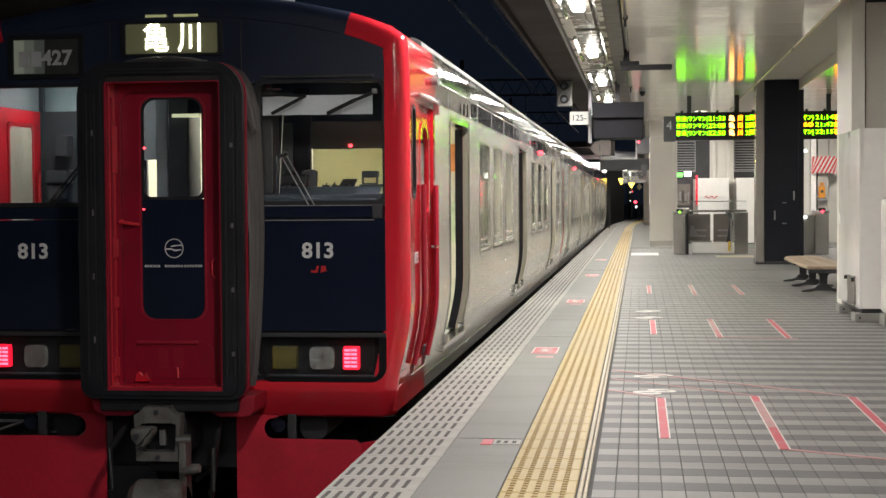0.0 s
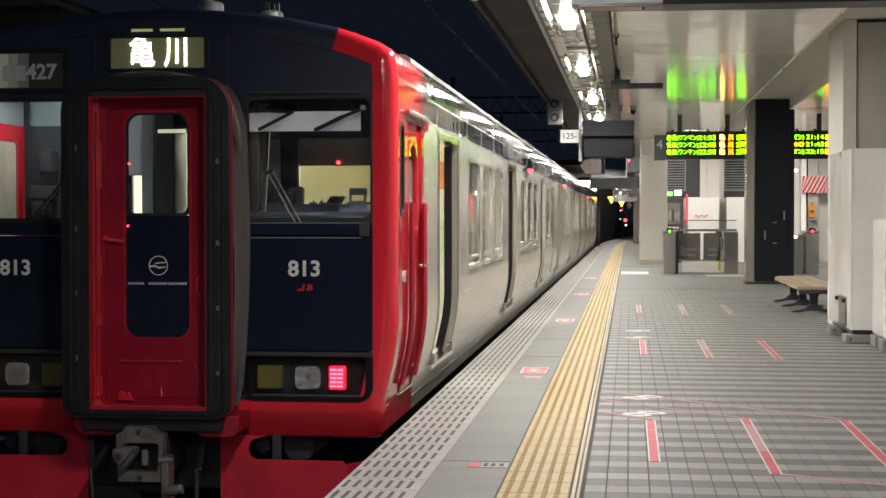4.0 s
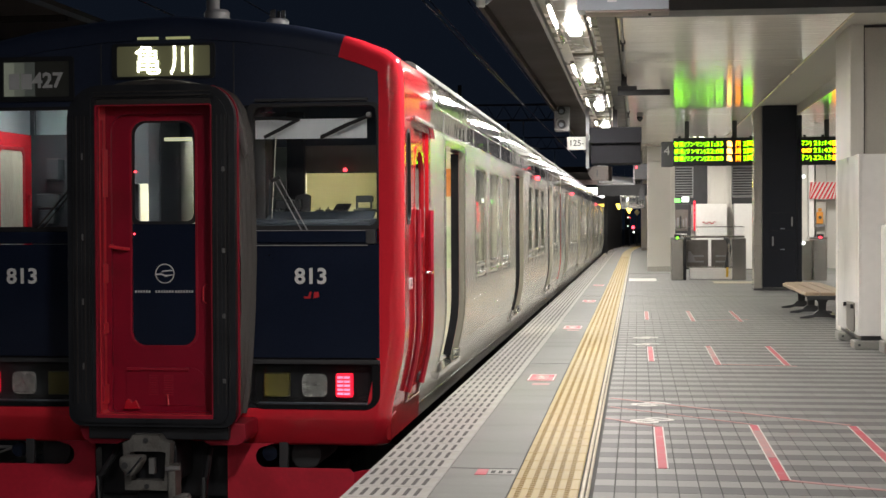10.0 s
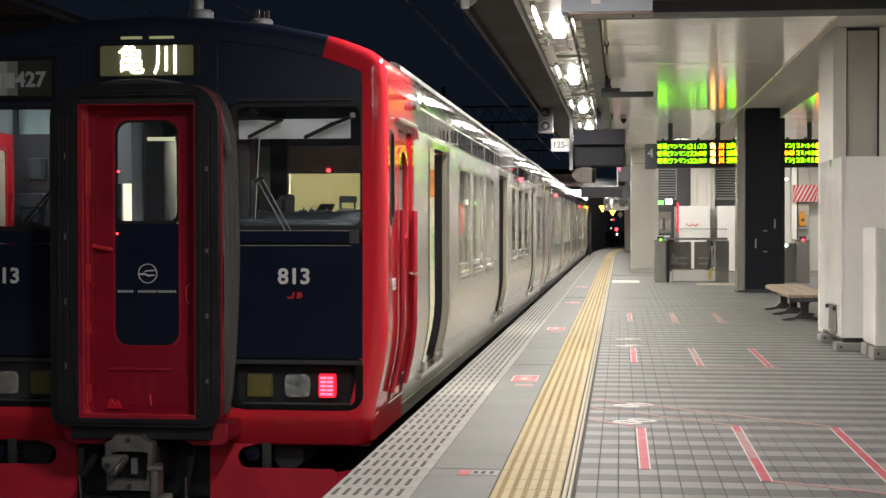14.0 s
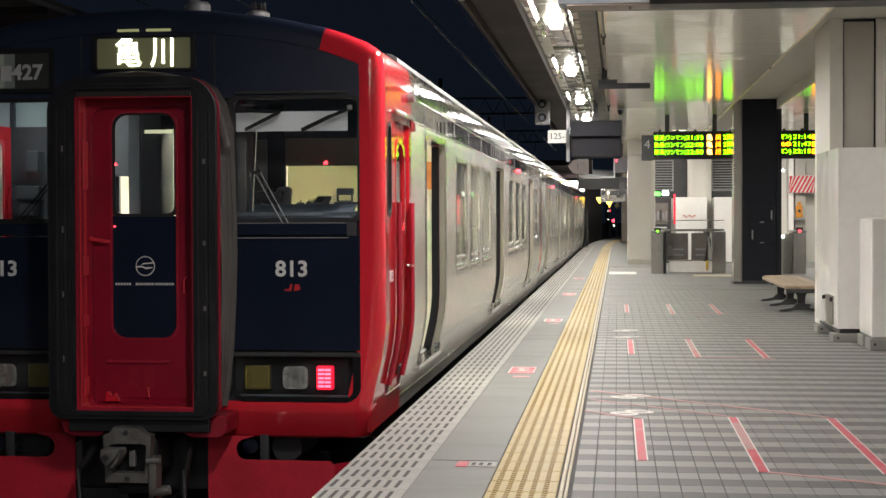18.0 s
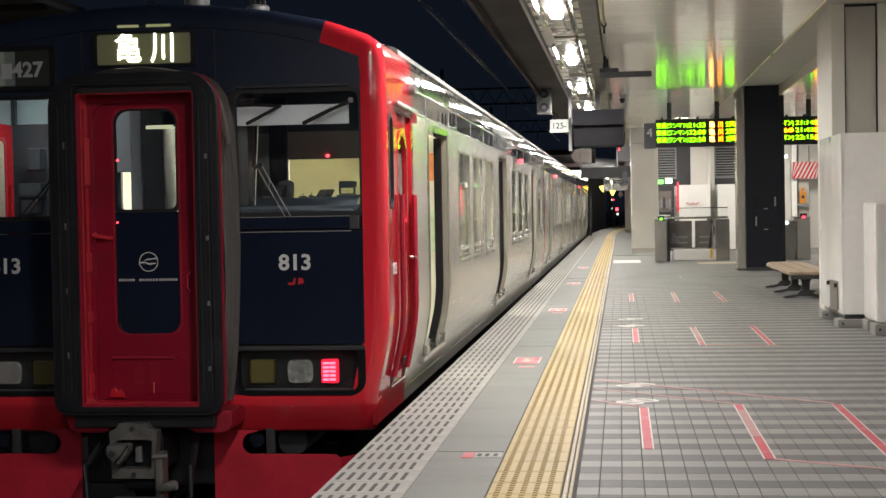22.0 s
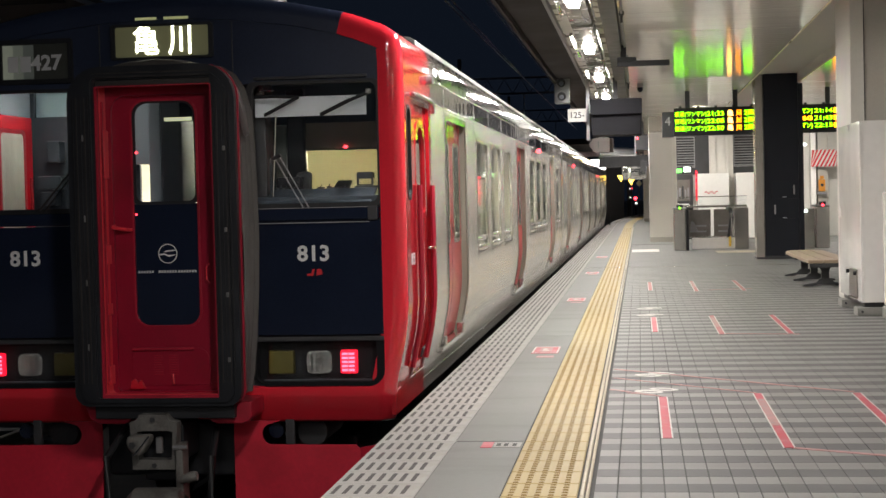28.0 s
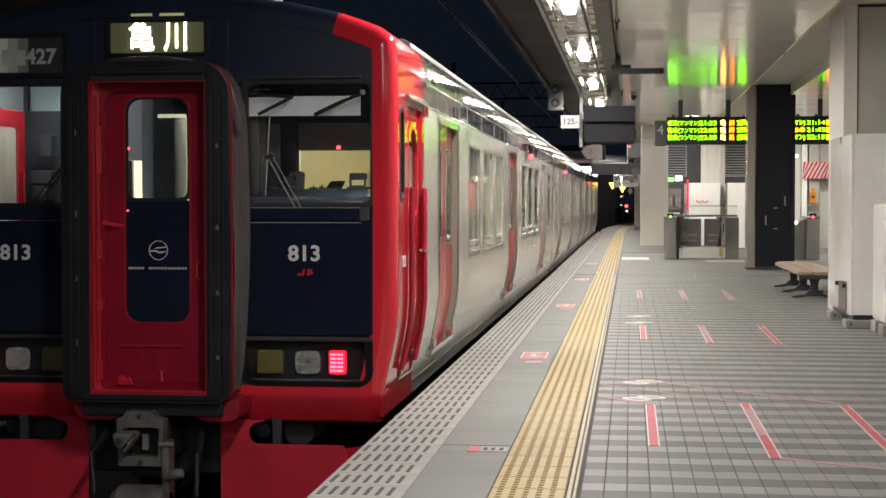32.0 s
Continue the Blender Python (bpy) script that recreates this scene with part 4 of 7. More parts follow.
def build_car(y0, y1, doors, windows, cab=False):
    car = thing("train_car", "stainless commuter railcar with red doors standing at the platform" if not cab else
                "leading commuter railcar with red and black cab front at the platform", "train", "cars of the train")
    holes = [(d, d + 1.30, 0.18, 1.93) for d in doors] + [(a, b, 0.79, 1.86) for a, b in windows]
    s0 = 10.76 if cab else y0
    part("side_wall", shell(s0, y1, -0.055, 2.012, holes, 0.0, thick=0.004), STEEL, car, "brushed stainless side wall", 30)
    part("cant_panel", shell(s0, y1, 2.012, 2.2, (), 0.0, thick=0.004), STEEL_MIRROR, car, "polished wavy steel panel over the doors", 30)
    part("side_wall", shell(s0, y1, -0.12, 2.2, (), 0.0, side=-1), STEEL, car, "brushed stainless side wall", 30)
    # shoulders and roof
    bm = bmesh.new()
    pts = [(TRAIN_X + HALF - d, z) for z, d in ROOF] + [(TRAIN_X - HALF + d, z) for z, d in ROOF[-2::-1]]
    n0 = NOSE_Y + 0.085 if cab else y0
    sections = [n0, 10.765, y1] if cab else [n0, y1]
    for q, (ya, yb) in enumerate(zip(sections, sections[1:])):
        a, b = [bm.verts.new((x, ya, z)) for x, z in pts], [bm.verts.new((x, yb, z)) for x, z in pts]
        for k in range(len(pts) - 1):
            f = bm.faces.new((a[k], a[k + 1], b[k + 1], b[k]))
            side = k in (0, 1, len(pts) - 2, len(pts) - 3)
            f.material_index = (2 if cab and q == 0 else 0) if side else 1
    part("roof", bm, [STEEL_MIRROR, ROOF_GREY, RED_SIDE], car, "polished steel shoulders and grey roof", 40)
    x = TRAIN_X + HALF
    for z, d in ((2.172, 0.0), (2.008, 0.0)):
        part("cant_bead", box(x - d - 0.006, x - d + 0.006, s0, y1, z, z + 0.012, 0.003), STEEL_TRIM, car, "raised steel bead along the cant panel")
    part("gutter", prism([(x - 0.10, 2.40), (x - 0.035, 2.372), (x - 0.022, 2.376), (x - 0.026, 2.412), (x - 0.06, 2.432), (x - 0.10, 2.440)], "y", s0 - 0.5 if cab else s0, y1, 0.003), EAVES, car, "pale grey rain gutter along the eaves")
    part("side_bead", box(x - inward(0.03) - 0.006, x - inward(0.03) + 0.004, s0, y1, 0.028, 0.038), STEEL_TRIM, car, smooth=0)
    for z in (0.64, 0.30, 0.48):
        segs, cur = [], s0
        for d in doors:
            segs.append((cur, d - 0.06))
            cur = d + 1.37
        segs.append((cur, y1))
        for sa, sb in segs:
            part("side_bead", box(x - inward(z) - 0.006, x - inward(z) + 0.003, sa, sb, z, z + 0.008), STEEL_TRIM, car, smooth=0)
    # upright joints between the side panels
    for yj in sorted({round(v, 3) for a_, b_ in windows for v in (a_ - 0.16, b_ + 0.16)} | {round(v, 3) for d in doors for v in (d - 0.09, d + 1.42)}):
        if s0 + 0.1 < yj < y1 - 0.1:
            part("panel_joint", box(x - 0.003, x + 0.003, yj, yj + 0.007, 1.90, 2.19), GUTTER, car, smooth=0)
    # end walls and underframe
    part("end_wall", prism([(TRAIN_X - 1.36, -0.1), (TRAIN_X + 1.36, -0.1), (TRAIN_X + 1.47, 0.7), (TRAIN_X + 1.47, 2.2), (TRAIN_X + 1.2, 2.5), (TRAIN_X - 1.2, 2.5), (TRAIN_X - 1.47, 2.2), (TRAIN_X - 1.47, 0.7)],
                           "y", y1 - 0.05, y1 - 0.004), GREY_METAL, car, smooth=0)
    part("underframe", box(TRAIN_X - 1.30, TRAIN_X + 1.30, s0 + 0.2, y1 - 0.1, -0.30, -0.10, 0.02), BLACK, car, "black underframe")
    yy = s0 + 3.4
    while yy < y1 - 4.5:
        part("equipment_box", box(TRAIN_X - 1.15, TRAIN_X + 1.2, yy, yy + 1.5, -0.72, -0.31, 0.03), DARK_METAL, car, "dark grey underfloor box")
        yy += 1.75
    for yb in (s0 + 1.6 if cab else s0 + 2.6, y1 - 3.1):
        bg = part("bogie_frame", box(TRAIN_X - 0.95, TRAIN_X + 0.95, yb - 1.5, yb + 1.5, -0.62, -0.38, 0.05), BLACK, car)
        for dy in (-1.05, 1.05):
            for s in (-1, 1):
                part("wheel", tube([(TRAIN_X + s * 0.50, yb + dy, RAIL_Z + 0.43), (TRAIN_X + s * 0.63, yb + dy, RAIL_Z + 0.43)], 0.43, 24), RAILSTEEL, bg)
    for d in doors:
        build_doorway(car, d)
    for a_, b_ in windows:
        build_window(car, a_, b_)
    build_saloon(car, 11.0 if cab else y0 + 0.2, y1 - 0.2, doors, holes)
    if not cab:
        part("gangway_bellows", box(TRAIN_X - 0.55, TRAIN_X + 0.55, y0 - 0.32, y0 + 0.02, 0.1, 2.1, 0.03), RUBBER, car, "black gangway bellows between cars")
    # roof equipment
    for yc in ((15.0, 22.5) if cab else (y0 + 5.0, y0 + 13.0)):
        bm = box(TRAIN_X - 0.85, TRAIN_X + 0.85, yc, yc + 2.6, 2.62, 2.92, 0.08)
        part("cooling_unit", bm, ROOF_GREY, car, "grey roof cooling unit")
    # red door indicator lamp and side display
    yl = doors[1] + 4.15 if cab else doors[0] + 3.3
    part("door_lamp", tube([(x - 0.004, yl, 2.0), (x + 0.03, yl, 2.0)], 0.030, 12), TAIL_SOFT, car, "glowing red door indicator lamp")
    part("side_display", box(x - 0.002, x + 0.004, doors[1] + 2.6, doors[1] + 3.5, 1.88, 2.05, 0.002), BLACK_GLOSS, car, "dark side destination display")
    return car


def outline(inset):
    """The front's open outline from foot to foot over the roof, moved inwards."""
    half = [(HALF - inward(z), z) for z, _ in PROFILE[2:]] + [(HALF - d, z) for z, d in ROOF[1:]]
    pts = [Vector((x, z)) for x, z in half] + [Vector((-x, z)) for x, z in half[-2::-1]]
    out = []
    for k, p in enumerate(pts):
        d = (pts[min(k + 1, len(pts) - 1)] - pts[max(k - 1, 0)]).normalized()
        q = p + Vector((-d.y, d.x)) * inset
        out.append((TRAIN_X + q.x, q.y))
    return out


def build_cab(car):
    Y, CX = NOSE_Y, TRAIN_X + 0.02
    # rounded red surround, black over the middle of the roof
    secs = [(0.0, Y + 0.10), (0.0, Y + 0.085), (0.008, Y + 0.052), (0.026, Y + 0.024), (0.055, Y + 0.006), (0.09, Y), (0.150, Y), (0.154, Y + 0.02)]
    bm = bmesh.new()
    rows = [[bm.verts.new((x, y, z)) for x, z in outline(i)] for i, y in secs]
    for a, b in zip(rows, rows[1:]):
        for k in range(len(a) - 1):
            f = bm.faces.new((a[k], a[k + 1], b[k + 1], b[k]))
            m = (a[k].co + a[k + 1].co) / 2
            f.material_index = 1 if abs(m.x - TRAIN_X) < 1.17 and m.z > 2.3 else 0
    part("cab_surround", bm, [RED, BLACK_UPPER], car, "glossy red rounded cab surround", 50)
    # red cab sides with a slim window and a recessed crew door
    win, dr = (9.63, 9.80, 1.33, 1.93), (9.96, 10.66, 0.20, 1.96)
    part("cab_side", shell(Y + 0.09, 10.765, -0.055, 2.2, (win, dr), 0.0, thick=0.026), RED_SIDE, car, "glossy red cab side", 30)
    part("cab_side", shell(Y + 0.09, 10.765, -0.10, 2.2, (), 0.0, side=-1), RED, car, "glossy red cab side", 30)
    x = TRAIN_X + HALF
    w = part("cab_window", side_frame(win[0] + 0.012, win[1] - 0.012, win[2] + 0.012, win[3] - 0.012, 0.065, 0.022, -0.003, 0.05), RUBBER, car, "slim round-topped cab side window")
    pane = part("pane", box(x - 0.03, x - 0.024, win[0], win[1], win[2], win[3]), WINDOW, w, smooth=0)
    pane.visible_shadow = False
    dw = (10.10, 10.52, 1.22, 1.83)
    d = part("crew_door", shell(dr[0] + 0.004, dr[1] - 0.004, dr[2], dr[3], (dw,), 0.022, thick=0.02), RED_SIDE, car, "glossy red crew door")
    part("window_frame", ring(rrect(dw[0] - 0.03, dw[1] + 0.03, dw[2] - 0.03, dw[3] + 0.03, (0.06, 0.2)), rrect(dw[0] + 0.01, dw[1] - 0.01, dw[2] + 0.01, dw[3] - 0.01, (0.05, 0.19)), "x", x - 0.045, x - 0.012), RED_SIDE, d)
    pane = part("pane", box(x - 0.035, x - 0.03, dw[0], dw[1], dw[2], dw[3]), WINDOW, d, smooth=0)
    pane.visible_shadow = False
    part("door_handle", tube([(x - 0.01, 10.60, 0.98), (x + 0.03, 10.60, 0.98), (x + 0.03, 10.52, 0.98)], 0.012), STEEL_TRIM, d, "chrome door handle")
    for yy in (10.0, 10.63):
        zz = [1.42, 1.1, 0.8, 0.66, 0.54, 0.42, 0.30, 0.2]
        part("handrail", tube([(x - inward(z) + 0.022, yy, z) for z in zz], 0.019, 8), RED_DULL, car, "long red vertical handrail")
    part("crew_step", box(x - 0.13, x - 0.075, 10.06, 10.70, 0.118, 0.134, 0.004), STEEL_TRIM, car, "thin metal crew step")
    for yy in (10.10, 10.64):
        part("step_hanger", tube([(x - 0.085, yy, 0.128), (x - 0.066, yy, 0.20), (x - 0.05, yy, 0.29)], 0.009, 6), GUTTER, car)
    part("step_catch", tube([(x - 0.06, 10.44, 0.22), (x - 0.045, 10.44, 0.28), (x - 0.045, 10.50, 0.285)], 0.010, 6), DARK_METAL, car)
    part("door_gutter", prism([(9.82, 2.03), (10.74, 2.03), (10.78, 1.93), (10.75, 1.93), (10.71, 2.00), (9.82, 2.00)], "x", x, x + 0.035, 0.004), STEEL_TRIM, car, "short rain gutter over the crew door")
    part("side_horn", tube([(x - 0.03, 10.62, 2.16), (x + 0.05, 10.60, 2.16)], [0.04, 0.03], 12), GUTTER, car, "round grey side fitting")
    lettering("side_number", "813", 0.11, GREY_LETTER, car, Matrix.Translation((x + 0.002, 9.78, 0.93)) @ Matrix.Rotation(radians(90), 4, "Z") @ FACE)
    for k in range(9):
        part("rating_print", box(x - inward(0.5 - k * 0.03) - 0.002, x - inward(0.5 - k * 0.03) + 0.0010, 9.68, 9.77 - 0.02 * (k % 3), 0.50 - k * 0.03, 0.509 - k * 0.03), PRINT, car, "small unreadable white print", 0)

    # black upper panel
    top = [(TRAIN_X + HALF - 0.148, 2.085)] + [p for p in outline(0.148) if p[1] > 2.15] + [(TRAIN_X - HALF + 0.148, 2.085)]
    part("upper_panel", prism(top, "y", Y + 0.012, Y + 0.05), BLACK_UPPER, car, "satin black panel above the windscreens")
    for s in (-1, 1):
        def X(v):
            return TRAIN_X + s * (v + 0.05)
        xs = sorted((X(0.50), X(1.352)))
        # lower glossy panel with a lipped top edge
        bm = box(xs[0], xs[1], Y - 0.004, Y + 0.05, 0.472, 1.20, 0.008)
        box(xs[0] + 0.01, xs[1] - 0.01, Y - 0.016, Y + 0.05, 1.205, 1.285, 0.012, bm=bm)
        part("lower_panel", bm, BLACK_GLOSS, car, "glossy black front panel")
        part("panel_latch", box(min(X(1.27), X(1.33)), max(X(1.27), X(1.33)), Y - 0.03, Y, 1.20, 1.29, 0.006), DARK_METAL, car)
        # windscreen
        ws = part("windscreen", ring(rrect(xs[0] + 0.0, xs[1], 1.285, 2.095, 0.04), rrect(xs[0] + 0.03, xs[1] - 0.018, 1.315, 2.075, 0.05), "y", Y + 0.006, Y + 0.06), RUBBER, car, "windscreen in a black rubber frame")
        pane = part("pane", box(xs[0] + 0.02, xs[1] - 0.01, Y + 0.03, Y + 0.036, 1.305, 2.085), CLEAR, ws, smooth=0)
        pane.visible_shadow = False
        # lamp strip
        ls = part("lamp_strip", ring(rrect(xs[0], xs[1], 0.145, 0.468, (0.10, 0.03)), rrect(xs[0] + 0.02, xs[1] - 0.05, 0.175, 0.43, (0.05, 0.02)), "y", Y - 0.004, Y + 0.09), MATT, car, "recessed lamp strip in a black frame")
        part("backing", box(xs[0], xs[1], Y + 0.09, Y + 0.10, 0.15, 0.46), MATT, ls, smooth=0)
        part("shelf_edge", box(xs[0], xs[1], Y - 0.012, Y + 0.02, 0.435, 0.462, 0.004), DARK_METAL, ls)
        cover = part("lamp_glass", box(min(X(0.53), X(1.27)), max(X(0.53), X(1.27)), Y + 0.012, Y + 0.016, 0.178, 0.425), CLEAR, ls, "clear lamp cover", 0)
        cover.visible_shadow = False
        q0 = 1.058 if s > 0 else 1.10
        for a, b, m, nm, lb in ((0.59, 0.755, AMBER_DULL, "marker_lamp", "unlit dull amber lamp"), (q0, q0 + 0.108, TAIL, "tail_lamp", "glowing red tail lamp")):
            lamp = part(nm, box(min(X(a), X(b)), max(X(a), X(b)), Y + 0.03, Y + 0.085, 0.22, 0.37, 0.01), m, ls, lb)
            if nm == "tail_lamp":
                for k in range(5):
                    for q in (0, 1):
                        u0 = a + 0.012 + 0.044 * q
                        part("lamp_segment", box(min(X(u0), X(u0 + 0.038)), max(X(u0), X(u0 + 0.038)), Y + 0.026, Y + 0.031, 0.236 + 0.026 * k, 0.250 + 0.026 * k), TAIL_HOT, lamp, "hot bright segment", 0)
        c = X(0.92)
        bm = ring(rrect(c - 0.082, c + 0.082, 0.222, 0.368, 0.035, 4), rrect(c - 0.066, c + 0.066, 0.238, 0.352, 0.03, 4), "y", Y + 0.040, Y + 0.050)
        ring(rrect(c - 0.066, c + 0.066, 0.238, 0.352, 0.03, 4), rrect(c - 0.030, c + 0.030, 0.268, 0.322, 0.02, 4), "y", Y + 0.052, Y + 0.075, bm=bm)
        box(c - 0.030, c + 0.030, Y + 0.070, Y + 0.078, 0.268, 0.322, bm=bm)
        hl = part("headlamp", bm, SILVERED, ls, "unlit headlamp with a bright square reflector", 20)
        for k in range(4):
            part("lens_rib", box(c - 0.055 + 0.032 * k, c - 0.040 + 0.032 * k, Y + 0.034, Y + 0.038, 0.235, 0.355, 0.002), CLEAR, hl, smooth=0)
        part("bulb", tube([(X(0.92), Y + 0.05, 0.295), (X(0.92), Y + 0.084, 0.295)], 0.012, 8), CLEAR, hl)
        lettering("class_number", "813", 0.138, WHITE, car, facing(X(0.91), Y - 0.0045, 0.99), width=0.207, bold=0.0036)
        if s > 0:
            # plain red emblem of two bent bars
            e = part("emblem", prism([(X(0.865), 0.852), (X(0.905), 0.852), (X(0.915), 0.895), (X(0.90), 0.895), (X(0.893), 0.866), (X(0.862), 0.866)], "y", Y - 0.007, Y - 0.0042), RED_LETTER, car, "plain red emblem of two bars", 0)
            part("emblem_bar", prism([(X(0.925), 0.852), (X(0.965), 0.862), (X(0.958), 0.895), (X(0.93), 0.895)], "y", Y - 0.007, Y - 0.0042), RED_LETTER, e, smooth=0)
        # wipers
        y = Y - 0.012
        if s > 0:
            part("wiper_arm", tube([(CX + 0.58, y, 1.997), (CX + 0.70, y - 0.004, 2.0), (CX + 0.866, y, 1.99)], 0.012, 6), BLACK, ws)
            part("wiper_blade", tube([(CX + 0.872, y, 1.992), (CX + 0.76, y - 0.006, 1.935), (CX + 0.645, y, 1.880)], 0.012, 6), RUBBER, ws)
            part("wiper_arm", tube([(CX + 1.315, y, 2.005), (CX + 1.16, y - 0.006, 1.945)], 0.012, 6), BLACK, ws)
            part("wiper_blade", tube([(CX + 1.20, y, 1.962), (CX + 1.01, y, 1.874)], 0.014, 6), RUBBER, ws)
            part("washer_pipe", tube([(CX + 0.688, y, 1.362), (CX + 0.719, y, 1.873)], 0.006, 6), STEEL_TRIM, ws)
            for k in (0.0, 0.037):
                part("wiper_arm", tube([(CX + 0.697 + k, y, 1.62), (CX + 0.882 + k, y, 1.289)], 0.0045, 6), GREY_METAL, ws)
            part("wiper_link", tube([(CX + 0.69, y - 0.008, 1.60), (CX + 0.745, y - 0.008, 1.625)], 0.012, 8), DARK_METAL, ws)
            part("grab_bar", tube([(CX + 0.62, Y - 0.03, 2.035), (CX + 0.72, Y - 0.03, 2.035)], 0.005, 6), STEEL_TRIM, ws, "short bright bar")
            part("shelf_line", box(CX + 0.54, CX + 1.30, Y - 0.018, Y - 0.012, 1.283, 1.287), GREY_METAL, car, smooth=0)
            part("shelf_line", box(CX + 0.54, CX + 1.31, Y - 0.020, Y - 0.014, 1.188, 1.194), GREY_METAL, car, smooth=0)
            part("wiper_hub", box(CX + 1.305, CX + 1.335, y - 0.02, y + 0.02, 2.0, 2.03, 0.006), GREY_METAL, ws)
            part("top_rail", box(X(0.55), X(1.28), Y - 0.014, Y + 0.01, 2.105, 2.125, 0.005), DARK_METAL, car)
        else:
            part("wiper_arm", tube([(X(0.80), y, 1.31), (X(0.56), y, 1.58)], 0.008, 6), RUBBER, ws)
            part("wiper_arm", tube([(X(0.76), y, 1.31), (X(0.53), y, 1.58)], 0.006, 6), BLACK, ws)
    # destination window and set number
    dd = part("destination_box", ring(rrect(CX - 0.36, CX + 0.32, 2.265, 2.49, 0.02), rrect(CX - 0.33, CX + 0.29, 2.28, 2.475, 0.015), "y", Y - 0.01, Y + 0.011), BLACK, car, "lit destination display")
    part("back_plate", box(CX - 0.33, CX + 0.29, Y + 0.004, Y + 0.0105, 2.28, 2.475), OLIVE_DEST, dd, smooth=0)
    lettering("destination_text", "\u4e80", 0.205, DEST_GLOW, dd, facing(CX - 0.125, Y + 0.001, 2.372), width=0.17, bold=0.001)
    lettering("destination_text", "\u5ddd", 0.205, DEST_GLOW, dd, facing(CX + 0.105, Y + 0.001, 2.372), width=0.15, bold=0.002)
    nb = part("number_box", ring(rrect(CX - 1.13, CX - 0.62, 2.13, 2.42, 0.015), rrect(CX - 1.10, CX - 0.65, 2.16, 2.39, 0.01), "y", Y - 0.008, Y + 0.011), BLACK, car, "set number display")
    part("back_plate", box(CX - 1.10, CX - 0.65, Y + 0.004, Y + 0.0105, 2.16, 2.39), OLIVE_PALE, nb, smooth=0)
    lettering("number_text", "427", 0.135, GREY_LETTER, nb, facing(CX - 0.80, Y + 0.002, 2.262), width=0.21, bold=0.004)
    for k, m in enumerate((NUMBER_GLOW, NUMBER_GLOW_SOFT, NUMBER_GLOW_FAINT)):
        part("lit_screen", box(CX - 1.095 + 0.07 * k, CX - 1.025 + 0.07 * k, Y + 0.002, Y + 0.0035, 2.165, 2.385), m, nb, "faintly lit end of the display", 0)
    for k in range(2):
        part("number_bar", box(CX - 1.06 + 0.085 * k, CX - 0.99 + 0.085 * k, Y + 0.0, Y + 0.002, 2.21, 2.31), GREY_LETTER, nb, "pale unreadable character", 0)
    part("marker_light", box(CX - 0.19, CX - 0.05, Y - 0.012, Y - 0.002, 2.515, 2.532), DIM_GLOW, car, "faint pale strip lamp", 0)
    part("marker_light", box(CX + 0.0, CX + 0.16, Y - 0.012, Y - 0.002, 2.515, 2.532), DIM_GLOW, car, "faint pale strip lamp", 0)

    for s in (-1, 1):
        part("panel_seam", box(CX + s * 0.44 - 0.004, CX + s * 0.44 + 0.004, Y + 0.006, Y + 0.011, 2.16, 2.50), DARK_METAL, car, smooth=0)
    # lower red valance
    bm = bmesh.new()
    rows = []
    for z, dx, dy in ((0.148, 0.006, 0.012), (0.140, 0.001, 0.001), (0.10, 0.0, 0.0), (0.07, 0.004, 0.008), (0.02, 0.012, 0.045), (-0.085, 0.032, 0.120), (-0.105, 0.05, 0.15), (-0.105, 0.4, 0.5)):
        hx, r = 1.462 - dx, 0.11
        half = [(hx, 9.70), (hx, Y + dy + r)] + [(hx - r + r * math.cos(a), Y + dy + r - r * math.sin(a)) for a in [math.pi / 2 * k / 8 for k in range(1, 9)]]
        rows.append([bm.verts.new((TRAIN_X + px, py, z)) for px, py in half + [(-px, py) for px, py in half[::-1]]])
    for a, b in zip(rows, rows[1:]):
        for k in range(len(a) - 1):
            bm.faces.new((a[k], a[k + 1], b[k + 1], b[k]))
    part("valance", bm, RED, car, "red lower valance with a sloping underside")
    for s in (-1, 1):
        c, h0 = ((0.37, 1.20), 0.555) if s > 0 else ((0.52, 1.30), 0.66)
        arc = [(h0 + 0.062 - 0.062 * math.sin(t), -0.172 - 0.068 * math.cos(t)) for t in [math.pi * k / 8 for k in range(9)]]
        pts = [(c[0], -0.80), (c[1], -0.80), (c[1], -0.27), (c[1] - 0.03, -0.242)] + arc + [(h0 + 0.12, -0.085), (c[0], -0.085)]
        pts = [(CX + s * px, pz) for px, pz in pts]
        part("snow_plough", prism(pts if s > 0 else pts[::-1], "y", Y + 0.06, Y + 0.075), RED_PLOUGH, car, "dull red plough plate with an open slot")
        wing = [(CX + s * c[1], Y + 0.061), (CX + s * (c[1] + 0.12), Y + 0.20), (CX + s * (c[1] + 0.11), Y + 0.21), (CX + s * c[1], Y + 0.08)]
        part("plough_wing", prism(wing if s > 0 else wing[::-1], "z", -0.80, -0.26), RED_PLOUGH, car, "swept back end of the plough plate", 20)
        h0 = CX + s * h0 - (0 if s > 0 else 0.5)
        part("slot_lamp", tube([(h0 + 0.06, Y + 0.2, -0.17), (h0 + 0.06, Y + 0.24, -0.17)], 0.05, 14), BLACK_GLOSS, car)
        part("bracket", box(h0 + 0.14, h0 + 0.20, Y + 0.12, Y + 0.16, -0.3, -0.05, 0.008), DARK_METAL, car)
        part("air_tank", tube([(h0 + 0.28, Y + 0.3, -0.19), (h0 + 0.28, Y + 0.9, -0.19)], 0.10, 16), DARK_METAL, car)

    # gangway
    G, GX, D = Y - 0.40, TRAIN_X + 0.06, Y - 0.20
    o0, o1, ztop = GX - 0.556, GX + 0.512, 2.19
